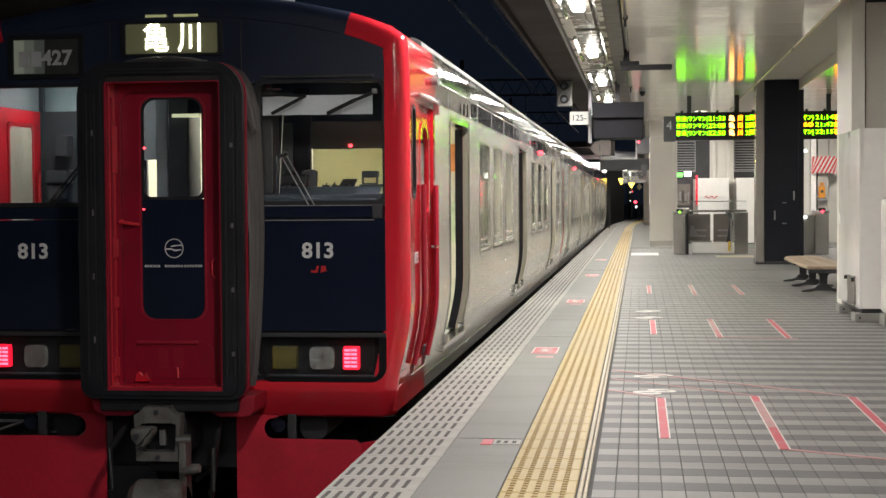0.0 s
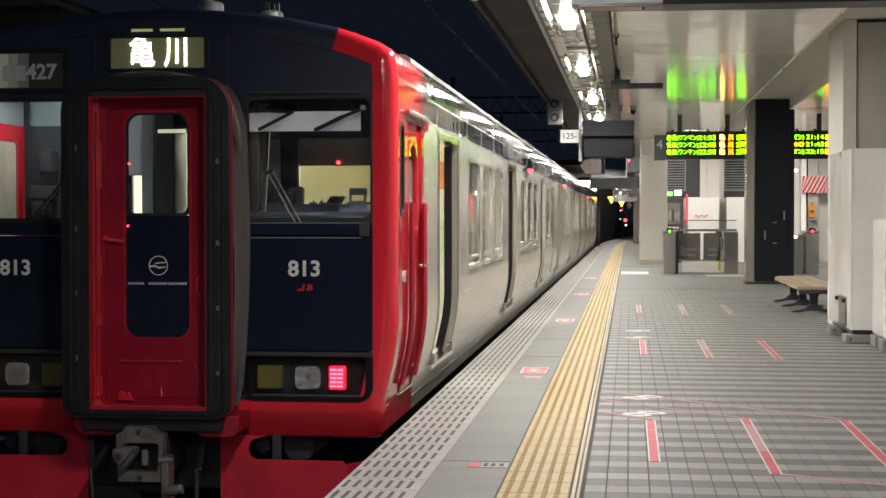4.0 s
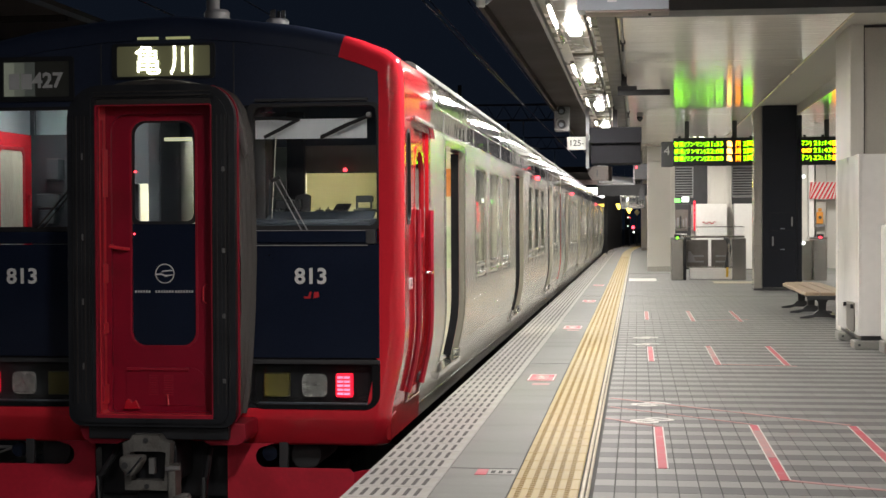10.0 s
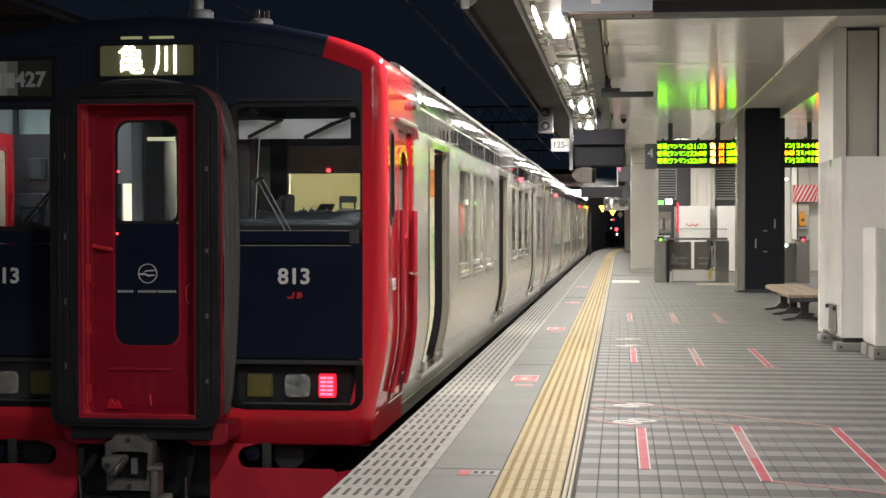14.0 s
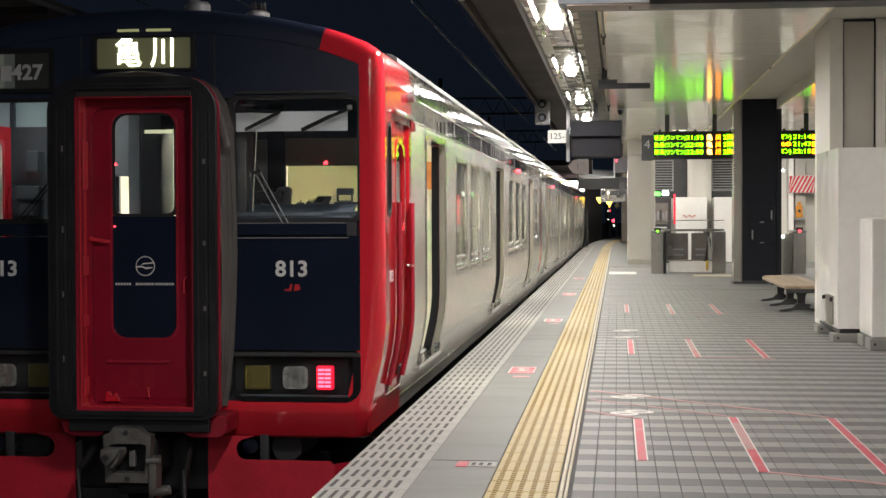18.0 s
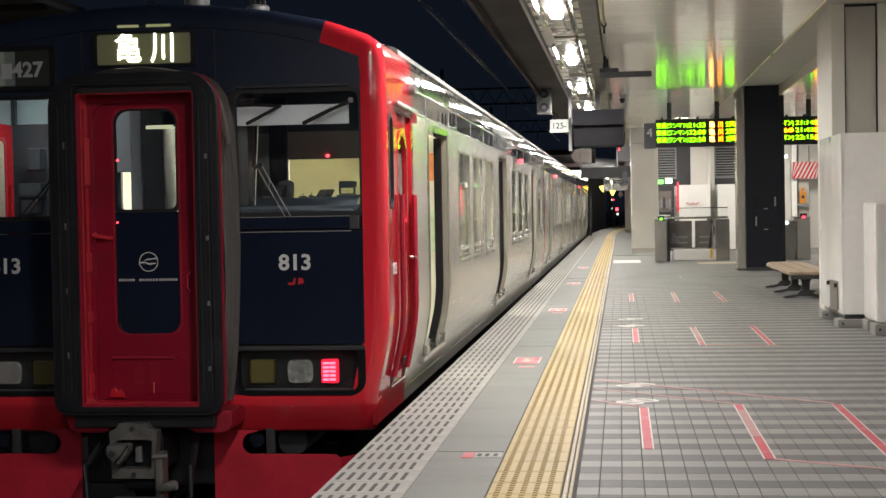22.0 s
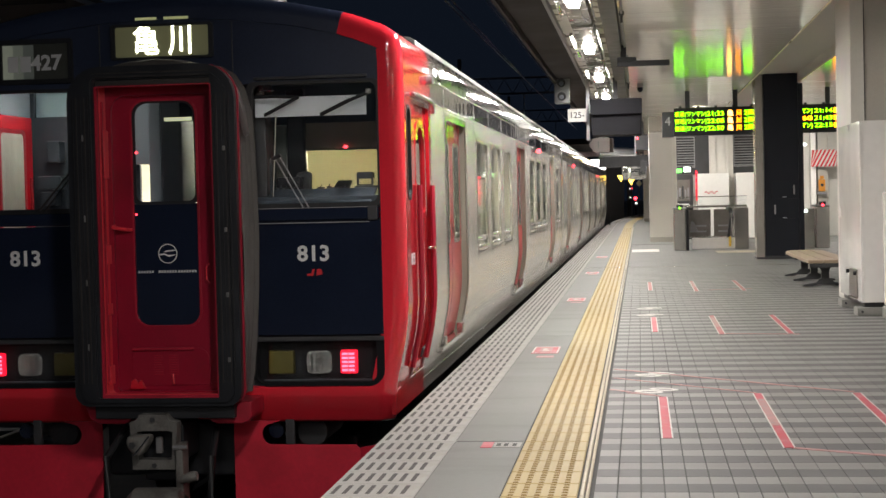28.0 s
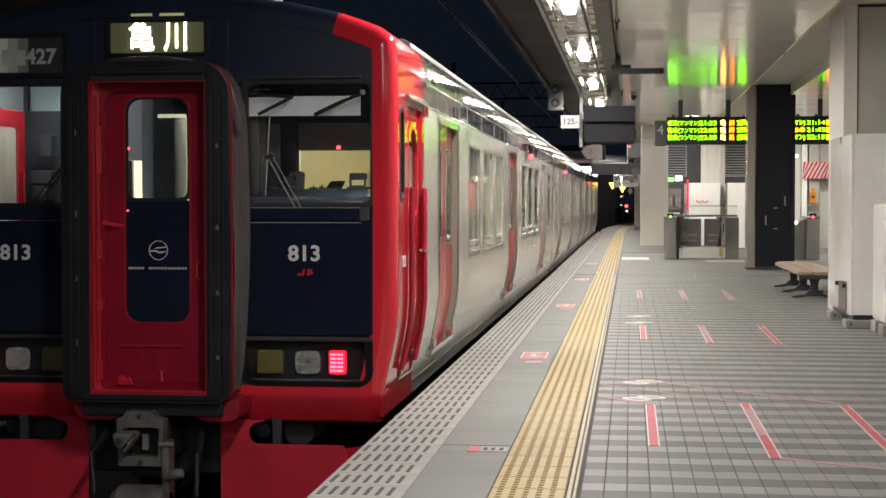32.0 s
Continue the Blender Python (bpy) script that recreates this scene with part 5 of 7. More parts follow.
    fr = part("gangway_frame", ring(rrect(o0, o1, 0.075, ztop, (0.09, 0.21)), rrect(GX - 0.372, GX + 0.364, 0.140, 2.106, (0.01, 0.02)), "y", G, G + 0.06), GANGWAY_BLACK, car, "black steel gangway frame standing proud of the cab")
    part("face_strip", ring(rrect(o0 + 0.05, o1 - 0.045, 0.10, ztop - 0.045, (0.06, 0.17)), rrect(GX - 0.40, GX + 0.39, 0.128, 2.122, (0.01, 0.04)), "y", G - 0.015, G), GANGWAY_BLACK, fr, "dark worn face strip")
    part("red_lip", ring(rrect(GX - 0.376, GX + 0.368, 0.124, 2.068, 0.012), rrect(GX - 0.364, GX + 0.362, 0.150, 2.062, 0.012), "y", G - 0.004, G + 0.03), RED_DULL, fr, "thin red lip")
    part("lip_edge", box(GX - 0.36, GX + 0.36, G - 0.006, G + 0.002, 0.149, 0.153), RED_FADED_LIT, fr, "worn pale edge of the lip", 0)
    part("top_plate", box(GX - 0.371, GX + 0.363, G + 0.004, G + 0.05, 2.066, 2.104, 0.006), CAST_DARK, fr, "dim brown plate over the opening")
    part("tunnel", ring(rrect(GX - 0.378, GX + 0.378, 0.13, 2.115, 0.03), rrect(GX - 0.368, GX + 0.368, 0.14, 2.105, 0.03), "y", G + 0.061, Y + 0.02), RED_FADED_LIT, car, "red inner wall of the gangway")
    part("outer_rim", ring(rrect(o0 + 0.004, o1 + 0.010, 0.08, ztop + 0.002, (0.09, 0.21)), rrect(o0 + 0.02, o1 - 0.02, 0.10, ztop - 0.02, (0.08, 0.19)), "y", G + 0.062, G + 0.080), RED_SHADED, fr, "thin red outer rim")
    # bellows: canvas with long upright folds on both sides, slack over the top
    bm = bmesh.new()
    n = 61
    path = [(o1 - 0.07, 0.12), (o1 - 0.045, 0.26), (o1 - 0.02, 0.5), (o1 - 0.005, 0.8), (o1 + 0.0, 1.1), (o1 - 0.005, 1.4), (o1 - 0.015, 1.7), (o1 - 0.03, 1.9), (o1 - 0.07, 2.05), (o1 - 0.13, 2.13), (o1 - 0.22, 2.175), (GX + 0.15, 2.205),
            (GX - 0.02, 2.212), (GX - 0.17, 2.195), (o0 + 0.25, 2.18), (o0 + 0.14, 2.13), (o0 + 0.08, 2.06), (o0 + 0.04, 1.9), (o0 + 0.01, 1.7), (o0 - 0.01, 1.1), (o0, 0.5), (o0 + 0.06, 0.12)]
    rows = []
    for k in range(n):
        f = k / (n - 1)
        row = []
        for px, pz in path:
            w = 0.026 * math.sin(f * 7 * math.pi + 0.9 * math.sin(2.1 * pz)) + 0.016 * f + 0.012 * noise.noise(Vector((f * 9, pz * 1.3, 4.0)))
            up = max(0.0, (pz - 2.02) / 0.19)
            sx = 0 if pz > 2.19 else (1 if px > GX else -1)
            row.append(bm.verts.new((px + w * sx, G + 0.082 + f * 0.315, pz + w * 0.7 * up)))
        rows.append(row)
    for a, b in zip(rows, rows[1:]):
        for k in range(len(path) - 1):
            bm.faces.new((a[k], a[k + 1], b[k + 1], b[k]))
    part("bellows", bm, CANVAS, car, "folded grey-brown canvas bellows", 70)
    for k, dx in enumerate((0.028, 0.052, 0.078, 0.104, 0.128)):
        rib = CAST_DARK if k in (1, 3) else RUBBER
        part("frame_rib", box(o1 - dx - 0.007, o1 - dx, G - 0.021, G - 0.0155, 0.22, 2.0), rib, fr, smooth=0)
        part("frame_rib", box(o0 + dx + 0.01, o0 + dx + 0.018, G - 0.021, G - 0.0155, 0.22, 2.0), rib, fr, smooth=0)
    for z in (2.118, 2.142):
        part("frame_rib", box(GX - 0.38, GX + 0.36, G - 0.021, G - 0.0155, z, z + 0.008), CAST_DARK, fr, smooth=0)
    # slack hood cloth hanging over the upper corner
    hood = [(o1 - 0.16, 2.185), (o1 - 0.06, 2.13), (o1 + 0.0, 2.02), (o1 + 0.035, 1.90), (o1 + 0.06, 1.76), (o1 + 0.04, 1.73), (o1 + 0.01, 1.83), (o1 - 0.03, 1.97), (o1 - 0.09, 2.07), (o1 - 0.17, 2.13)]
    part("canvas_flap", prism(hood, "y", G + 0.083, G + 0.15, 0.012), CANVAS, car, "loose grey-brown canvas flap")
    bm = bmesh.new()
    rows = []
    for k in range(25):
        f = k / 24
        xx = o0 + 0.22 + (o1 - o0 - 0.34) * f
        top = 2.182 + 0.046 * math.sin(math.pi * min(1, 1.1 * f)) + 0.012 * noise.noise(Vector((f * 7, 0.3, 2.0)))
        rows.append([bm.verts.new((xx, G + dy, z)) for dy, z in ((0.05, 2.13), (0.012, 2.15), (0.02, top - 0.012), (0.06, top), (0.14, top - 0.01), (0.30, top - 0.02))])
    for a, b in zip(rows, rows[1:]):
        for k in range(5):
            bm.faces.new((a[k], a[k + 1], b[k + 1], b[k]))
    part("hood_cloth", bm, HOOD_CLOTH, car, "slack dark brown hood cloth over the gangway", 70)
    for zz in (0.35, 0.75, 1.15, 1.65):
        part("latch", box(o1 - 0.075, o1 - 0.055, G - 0.030, G - 0.021, zz, zz + 0.03, 0.004), GUTTER, fr)
        part("latch", box(o0 + 0.10, o0 + 0.112, G - 0.030, G - 0.021, zz + 0.08, zz + 0.12, 0.004), GUTTER, fr)
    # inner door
    part("door_surround", ring(rrect(GX - 0.367, GX + 0.367, 0.141, 2.104, 0.01), rrect(GX - 0.335, GX + 0.335, 0.15, 2.02, (0.02, 0.10)), "y", D - 0.03, D - 0.005), RED_SHADED, car, "red surround of the gangway door")
    gd = part("gangway_door", ring(rrect(GX - 0.345, GX + 0.345, 0.145, 2.03, (0.02, 0.10)), rrect(GX - 0.212, GX + 0.208, 0.561, 1.984, 0.09), "y", D, D + 0.04), RED_SHADED, car, "red gangway door with a tall black inset")
    part("inset_seal", ring(rrect(GX - 0.222, GX + 0.218, 0.551, 1.994, 0.098), rrect(GX - 0.209, GX + 0.205, 0.564, 1.981, 0.088), "y", D - 0.006, D + 0.01), RED_DULL, gd, "raised red rim of the inset")
    part("inset_panel", prism(rrect(GX - 0.218, GX + 0.214, 0.555, 1.332, (0.09, 0.005)), "y", D + 0.012, D + 0.03), BLACK_GLOSS, gd, "glossy black lower inset")
    pane = part("pane", box(GX - 0.216, GX + 0.212, D + 0.018, D + 0.024, 1.334, 1.984), CLEAR, gd, smooth=0)
    pane.visible_shadow = False
    part("pane_frame", ring(rrect(GX - 0.216, GX + 0.212, 1.328, 1.988, (0.045, 0.09)), rrect(GX - 0.192, GX + 0.190, 1.348, 1.968, (0.045, 0.08)), "y", D + 0.008, D + 0.016), BLACK, gd)
    part("door_pull", tube([(GX - 0.34, D - 0.005, 1.20), (GX - 0.335, D - 0.05, 1.19), (GX - 0.25, D - 0.05, 1.175), (GX - 0.23, D, 1.17)], 0.012, 8), RED_FADED_LIT, gd, "red pull bar")
    part("door_latch", tube([(GX + 0.272, D - 0.002, 0.83), (GX + 0.262, D - 0.035, 0.85), (GX + 0.262, D - 0.035, 0.93), (GX + 0.272, D - 0.002, 0.95)], 0.006, 6), RED_FADED_LIT, gd, "thin pale red handle")
    part("kick_panel", prism(rrect(GX - 0.25, GX + 0.26, 0.185, 0.425, (0.02, 0.09)), "y", D - 0.006, D, 0.002), RED_SHADED, gd, "dull red kick panel")
    part("kick_ledge", box(GX - 0.245, GX + 0.16, D - 0.022, D - 0.006, 0.405, 0.425, 0.006), RED_DULL, gd, "grimy ledge")
    for sx in (-0.075, 0.025):
        for k in range(9):
            part("vent_slat", box(GX + sx - 0.03, GX + sx + 0.03, D - 0.010, D - 0.005, 0.25 + 0.015 * k, 0.256 + 0.015 * k), RED_DULL, gd, smooth=0)
    part("foot_lug", prism([(GX - 0.255, 0.165), (GX - 0.245, 0.22), (GX - 0.222, 0.23), (GX - 0.20, 0.205), (GX - 0.18, 0.225), (GX - 0.15, 0.165)], "y", D - 0.05, D - 0.02, 0.008), RED_DOOR, gd, "worn red lug")
    part("foot_lug", tube([(GX + 0.02, D - 0.012, 0.255), (GX + 0.03, D - 0.03, 0.19)], 0.006, 6), RED_FADED_LIT, gd, "pale worn lug")
    ez = 1.017
    em = part("round_emblem", ring([(GX + 0.0 + 0.062 * math.cos(a), ez + 0.062 * math.sin(a)) for a in [2 * math.pi * k / 32 for k in range(32)]],
                                  [(GX + 0.0 + 0.057 * math.cos(a), ez + 0.057 * math.sin(a)) for a in [2 * math.pi * k / 32 for k in range(32)]], "y", D + 0.009, D + 0.0118), WHITE, gd, "white ring emblem with bars")
    for pts in (((-0.056, -0.010), (-0.02, -0.008), (0.005, -0.02), (0.045, -0.012), (0.05, -0.006), (0.0, -0.008), (-0.02, 0.002), (-0.056, 0.0)), ((-0.03, 0.008), (-0.01, 0.02), (0.05, 0.024), (0.052, 0.017), (0.0, 0.012))):
        part("emblem_bar", prism([(GX + a, ez + b) for a, b in pts], "y", D + 0.009, D + 0.0118), WHITE, em, smooth=0)
    for a, n in ((-0.195, 6), (-0.062, 7), (0.066, 7)):
        for k in range(n):
            part("name_bar", box(GX + a + 0.0176 * k, GX + a + 0.0176 * k + 0.0115, D + 0.009, D + 0.0118, 0.896, 0.911), GREY_LETTER, gd, "small pale name bar", 0)
    # hinges and a stepped grip on the inner wall
    for zz, dz in ((1.50, 0.30), (0.96, 0.12), (0.64, 0.07), (0.20, 0.12)):
        part("hinge", box(GX - 0.367, GX - 0.350, D - 0.115, D - 0.035, zz, zz + dz, 0.006), RED_FADED_LIT, car)
    part("inner_grip", prism(rrect(GX - 0.367, GX - 0.356, 0.22, 1.98, 0.004), "y", G + 0.075, G + 0.095), RED_DULL, car)
    for s in (-1, 1):
        a, b = sorted((GX + s * 0.22, GX + s * 0.545))
        part("gangway_foot", prism([(a, 0.09), (b, 0.09), (b, 0.0), (b - 0.02, -0.035), (b - 0.06, -0.05), (a + 0.10, -0.05), (a + 0.04, -0.02)], "y", G + 0.1, Y + 0.02, 0.012), RED_DULL, car, "red bracket under the gangway")
    part("gangway_beam", box(GX - 0.45, GX + 0.45, G + 0.05, Y, -0.01, 0.075, 0.01), BLACK, car)

    # coupler
    C = Y - 0.45
    cp = part("coupler", prism(rrect(CX - 0.14, CX + 0.14, -0.30, -0.03, 0.05, 3), "y", C + 0.16, C + 0.5, 0.012), BLACK, car, "grimy cast steel coupler head")
    part("coupler_plate", ring([(CX - 0.14, -0.31), (CX + 0.13, -0.31), (CX + 0.15, -0.02), (CX + 0.10, -0.005), (CX + 0.07, 0.03), (CX - 0.09, 0.03), (CX - 0.11, 0.0), (CX - 0.153, -0.02)],
                               [(CX - 0.10, -0.25), (CX + 0.11, -0.25), (CX + 0.12, -0.08), (CX + 0.11, -0.075), (CX + 0.09, -0.07), (CX - 0.06, -0.07), (CX - 0.10, -0.075), (CX - 0.11, -0.08)], "y", C, C + 0.09), CAST, cp)
    part("coupler_hook", prism([(CX - 0.15, -0.09), (CX + 0.005, -0.085), (CX - 0.005, -0.13), (CX - 0.06, -0.215), (CX - 0.10, -0.205), (CX - 0.15, -0.16)], "y", C - 0.10, C + 0.02, 0.025), CAST, cp)
    part("hook_edge", tube([(CX - 0.095, C - 0.105, -0.205), (CX - 0.045, C - 0.108, -0.150), (CX + 0.0, C - 0.095, -0.09)], 0.007, 6), STEEL_TRIM, cp, "worn bright hook edge")
    part("guide_bar", box(CX - 0.01, CX + 0.03, C + 0.06, C + 0.10, -0.22, -0.12, 0.006), GALV, cp)
    part("coupler_pin", tube([(CX - 0.105, C - 0.108, -0.142), (CX - 0.105, C - 0.04, -0.142)], 0.020, 12), DARK_METAL, cp)
    part("lower_beam", box(CX - 0.10, CX + 0.12, C + 0.10, C + 0.3, -0.40, -0.33, 0.02), BLACK, cp)
    for bx, bz in ((CX - 0.005, 0.0), (CX + 0.0, -0.285)):
        part("coupler_bolt", tube([(bx, C - 0.012, bz), (bx, C + 0.01, bz)], 0.016, 8), DARK_METAL, cp)
    part("brake_cylinder", tube([(CX - 0.17, C - 0.02, -0.56), (CX - 0.12, C - 0.02, -0.56), (CX + 0.17, C - 0.02, -0.56), (CX + 0.19, C - 0.02, -0.56)], [0.09, 0.14, 0.14, 0.10], 18), CAST, car, "dark steel cylinder under the coupler")
    part("side_lever", box(CX + 0.14, CX + 0.19, C - 0.03, C + 0.1, -0.58, -0.15, 0.012), CAST, cp)
    part("side_pin", tube([(CX + 0.13, C - 0.03, -0.17), (CX + 0.22, C - 0.03, -0.165)], 0.014, 8), GALV, cp)
    part("lever_end", tube([(CX + 0.17, C - 0.05, -0.365), (CX + 0.25, C - 0.05, -0.345), (CX + 0.285, C - 0.05, -0.34)], [0.022, 0.034, 0.028], 10), CAST, cp)
    for k, sx in enumerate((-1, 1)):
        part("air_hose", tube([(CX + sx * 0.30, C + 0.35, -0.1), (CX + sx * 0.34, C + 0.1, -0.25), (CX + sx * 0.33, C + 0.05, -0.5), (CX + sx * 0.30, C + 0.1, -0.66), (CX + sx * 0.26, C + 0.3, -0.62)], 0.022, 8), RUBBER, car, "black air hose")
    part("buffer_box", box(CX - 0.5, CX + 0.5, Y + 0.1, Y + 0.6, -0.45, -0.08, 0.03), BLACK, car)

    # cab interior
    part("cab_floor", box(CX - 1.38, CX + 1.38, Y + 0.05, 10.98, 0.12, 0.18), GREY_IN, car, smooth=0)
    # Fill lamp added out of view to brighten the left of the cab.
    part("cab_fill_light", box(CX - 1.25, CX - 0.95, 10.35, 10.55, 2.205, 2.235, 0.008), CAB_FILL, car, "small fill lamp added under the cab ceiling, out of view")
    part("cab_ceiling", box(CX - 1.38, CX + 1.38, Y + 0.05, 10.98, 2.24, 2.29), GREY_IN, car, smooth=0)
    part("cab_desk", prism([(Y + 0.12, 0.2), (Y + 0.62, 0.2), (Y + 0.66, 1.22), (Y + 0.40, 1.36), (Y + 0.12, 1.36)], "x", CX + 0.52, CX + 1.36, 0.015), GREY_IN, car, "dark grey driver's desk")
    part("desk_lip", prism([(Y + 0.10, 1.30), (Y + 0.34, 1.385), (Y + 0.36, 1.40), (Y + 0.34, 1.41), (Y + 0.09, 1.32)], "x", CX + 0.50, CX + 1.30, 0.006), DESK_BLUE, car, "blue-grey dashboard top")
    mon = part("desk_monitor", box(CX + 0.604, CX + 0.772, Y + 0.42, Y + 0.50, 1.42, 1.489, 0.012), BLACK, car, "small black desk monitor")
    part("monitor_stand", box(CX + 0.66, CX + 0.72, Y + 0.44, Y + 0.48, 1.36, 1.421), BLACK, mon)
    part("rear_cover", prism([(CX + 0.76, 1.40), (CX + 0.82, 1.40), (CX + 0.825, 1.515), (CX + 0.80, 1.53), (CX + 0.73, 1.52), (CX + 0.715, 1.49), (CX + 0.77, 1.489)], "y", Y + 0.52, Y + 0.56, 0.008), DARK_METAL, mon, "grey rounded cover")
    part("timetable_stand", prism([(Y + 0.40, 1.42), (Y + 0.52, 1.463), (Y + 0.525, 1.452), (Y + 0.405, 1.405)], "x", CX + 1.005, CX + 1.105, 0.004), DARK_METAL, car, "tilted grey timetable stand")
    rk = part("rack", ring(rrect(CX + 1.134, CX + 1.24, 1.425, 1.515, 0.006, 2), rrect(CX + 1.142, CX + 1.232, 1.433, 1.470, 0.004, 2), "y", Y + 0.52, Y + 0.56), GREY_IN, car, "open dark rack")
    part("rack_top", box(CX + 1.136, CX + 1.238, Y + 0.53, Y + 0.62, 1.474, 1.512, 0.004), BLACK, rk)
    part("rack_shelf", box(CX + 1.12, CX + 1.30, Y + 0.50, Y + 0.60, 1.405, 1.424, 0.004), DESK_BLUE, rk)
    for a, z, w in ((0.60, 1.405, 0.03), (0.645, 1.41, 0.02), (0.68, 1.405, 0.025), (0.90, 1.408, 0.05), (0.965, 1.412, 0.03), (0.995, 1.405, 0.05)):
        part("switch", box(CX + a, CX + a + w, Y + 0.335, Y + 0.365, 1.385, z + 0.012, 0.004), DARK_METAL, car)
        part("switch_tip", tube([(CX + a + w / 2, Y + 0.34, z + 0.012), (CX + a + w / 2 + 0.008, Y + 0.33, z + 0.026)], 0.004, 6), STEEL_TRIM, car)
    part("desk_lever", tube([(CX + 1.06, Y + 0.35, 1.38), (CX + 1.095, Y + 0.34, 1.43)], 0.010), STEEL_TRIM, car)
    part("desk_lever", tube([(CX + 0.98, Y + 0.35, 1.37), (CX + 1.03, Y + 0.34, 1.40)], 0.010), BLACK, car)
    part("handset_post", tube([(CX + 0.581, Y + 0.30, 1.30), (CX + 0.584, Y + 0.30, 1.58), (CX + 0.583, Y + 0.30, 1.72)], [0.028, 0.026, 0.012], 12), DESK_BLUE, car, "blue-grey handset post")
    part("handset", box(CX + 0.585, CX + 0.605, Y + 0.28, Y + 0.30, 1.56, 1.62, 0.008), GREY_METAL, car)
    part("side_notice", box(CX + 0.483, CX + 0.512, Y + 0.35, Y + 0.354, 1.525, 1.552), AD_WHITE, car, "small white notice", 0)
    # rear wall of the cab, with a drawn blind
    holes = ((CX + 0.56, CX + 1.34, 1.05, 1.70), (CX - 0.69, CX - 0.18, 0.2, 1.98), (CX - 1.50, CX - 0.86, 2.005, 2.24),
             (TRAIN_X + 1.44, TRAIN_X + 1.535, 0.18, 0.70), (TRAIN_X - 1.535, TRAIN_X - 1.44, 0.18, 0.70))
    bm = bmesh.new()
    xs = sorted({TRAIN_X - 1.535, TRAIN_X + 1.535, *[v for h in holes for v in h[:2]]})
    zs = sorted({0.18, 2.26, *[v for h in holes for v in h[2:]]})
    for a, b in zip(xs, xs[1:]):
        for c, d in zip(zs, zs[1:]):
            if not any(h[0] < (a + b) / 2 < h[1] and h[2] < (c + d) / 2 < h[3] for h in holes):
                box(a, b, 10.93, 10.97, c, d, bm=bm)
    bmesh.ops.remove_doubles(bm, verts=bm.verts, dist=0.0005)
    part("cab_bulkhead", bm, GREY_IN, car, "dark cab bulkhead", 0)
    part("blind", box(CX + 0.58, CX + 1.36, 10.975, 10.979, 1.03, 1.72), BLIND, car, "drawn cream blind", 0)
    part("blind", box(CX - 1.51, CX - 0.85, 10.975, 10.979, 1.995, 2.25), BLUE_BLIND, car, "pale blue-grey upper panel", 0)
    # lining of the far side, with the red inner face of its crew door
    xl = TRAIN_X - 1.51
    part("cab_lining", box(xl - 0.02, xl, Y + 0.16, 10.925, 0.18, 2.25), BLUE_PANEL, car, "blue-grey cab lining", 0)
    ld = part("inner_crew_door", box(xl + 0.001, xl + 0.03, 10.10, 10.88, 0.19, 2.0, 0.006), RED, car, "red inner face of the crew door")
    part("window_frame", ring(rrect(10.26, 10.73, 0.98, 1.90, 0.05), rrect(10.29, 10.70, 1.01, 1.87, 0.04), "x", xl + 0.03, xl + 0.04), RED_DOOR, ld)
    part("pane", box(xl + 0.031, xl + 0.034, 10.285, 10.705, 1.005, 1.875), DOOR_PANE, ld, "pale reflecting door pane", 0)
    part("door_pull", tube([(xl + 0.05, 10.79, 1.25), (xl + 0.05, 10.79, 1.55)], 0.012), RED_DOOR, ld)
    part("door_column", box(CX - 0.42, CX - 0.262, 10.6, 10.92, 0.18, 2.2, 0.02), GREY_IN, car)
    part("locker_side", box(CX - 0.515, CX - 0.425, 10.62, 10.92, 0.18, 2.2, 0.01), BLUE_PANEL, car, "blue-grey locker side")
    part("upper_locker", box(CX - 0.75, CX - 0.555, 10.86, 10.925, 1.63, 2.2, 0.01), BLUE_PANEL, car, "blue-grey locker side")
    # Glowing strip in place of the pale reflection across the door window's top.
    part("reflection_strip", box(CX - 0.36, CX - 0.16, 10.52, 10.53, 1.925, 1.95), REFLECTION_GLOW, car, "pale glowing strip standing in for a reflection over the inner door", 0)
    for a, b, z0, z1 in ((-1.36, -1.26, 1.66, 1.82), (-1.44, -1.26, 1.46, 1.56), (-1.42, -1.30, 1.34, 1.44)):
        part("cab_fitting", box(CX + a, CX + b, 10.80, 10.92, z0, z1, 0.01), DESK_BLUE, car)
    part("sun_visor", box(CX + 0.56, CX + 1.287, Y + 0.09, Y + 0.10, 1.874, 2.0), VISOR, car, "pale translucent sun visor", 0)
    part("side_post", box(CX + 0.50, CX + 0.60, Y + 0.2, Y + 0.4, 1.36, 2.2, 0.01), DARK_METAL, car)
    part("cab_red_dot", tube([(CX + 0.88, 10.92, 1.72), (CX + 0.88, 10.90, 1.72)], 0.012, 10), TAIL_SOFT, car, "small glowing red dot at the cab")
    # Two glowing dots added on the door inset for the red gleams there.
    part("cab_red_dot", tube([(GX - 0.186, D + 0.004, 1.660), (GX - 0.186, D - 0.001, 1.660)], 0.007, 10), TAIL_SOFT, car, "small glowing red dot at the cab")
    part("cab_red_dot", tube([(GX - 0.196, D + 0.009, 1.268), (GX - 0.196, D + 0.004, 1.268)], 0.006, 10), TAIL_SOFT, car, "small glowing red dot at the cab")
    part("rear_panel", box(CX + 0.36, CX + 0.455, 10.86, 10.925, 1.2, 1.89, 0.01), GREEN_GREY, car, "grey-green rear cab panel")
    part("rear_column", box(CX + 0.456, CX + 0.585, 10.85, 10.925, 0.2, 2.15, 0.01), BLACK, car, "black column in the cab")
    part("header_panel", box(CX + 0.56, CX + 1.345, 10.915, 10.928, 1.708, 1.90, 0.004), HEADER, car, "brown panel over the blind")
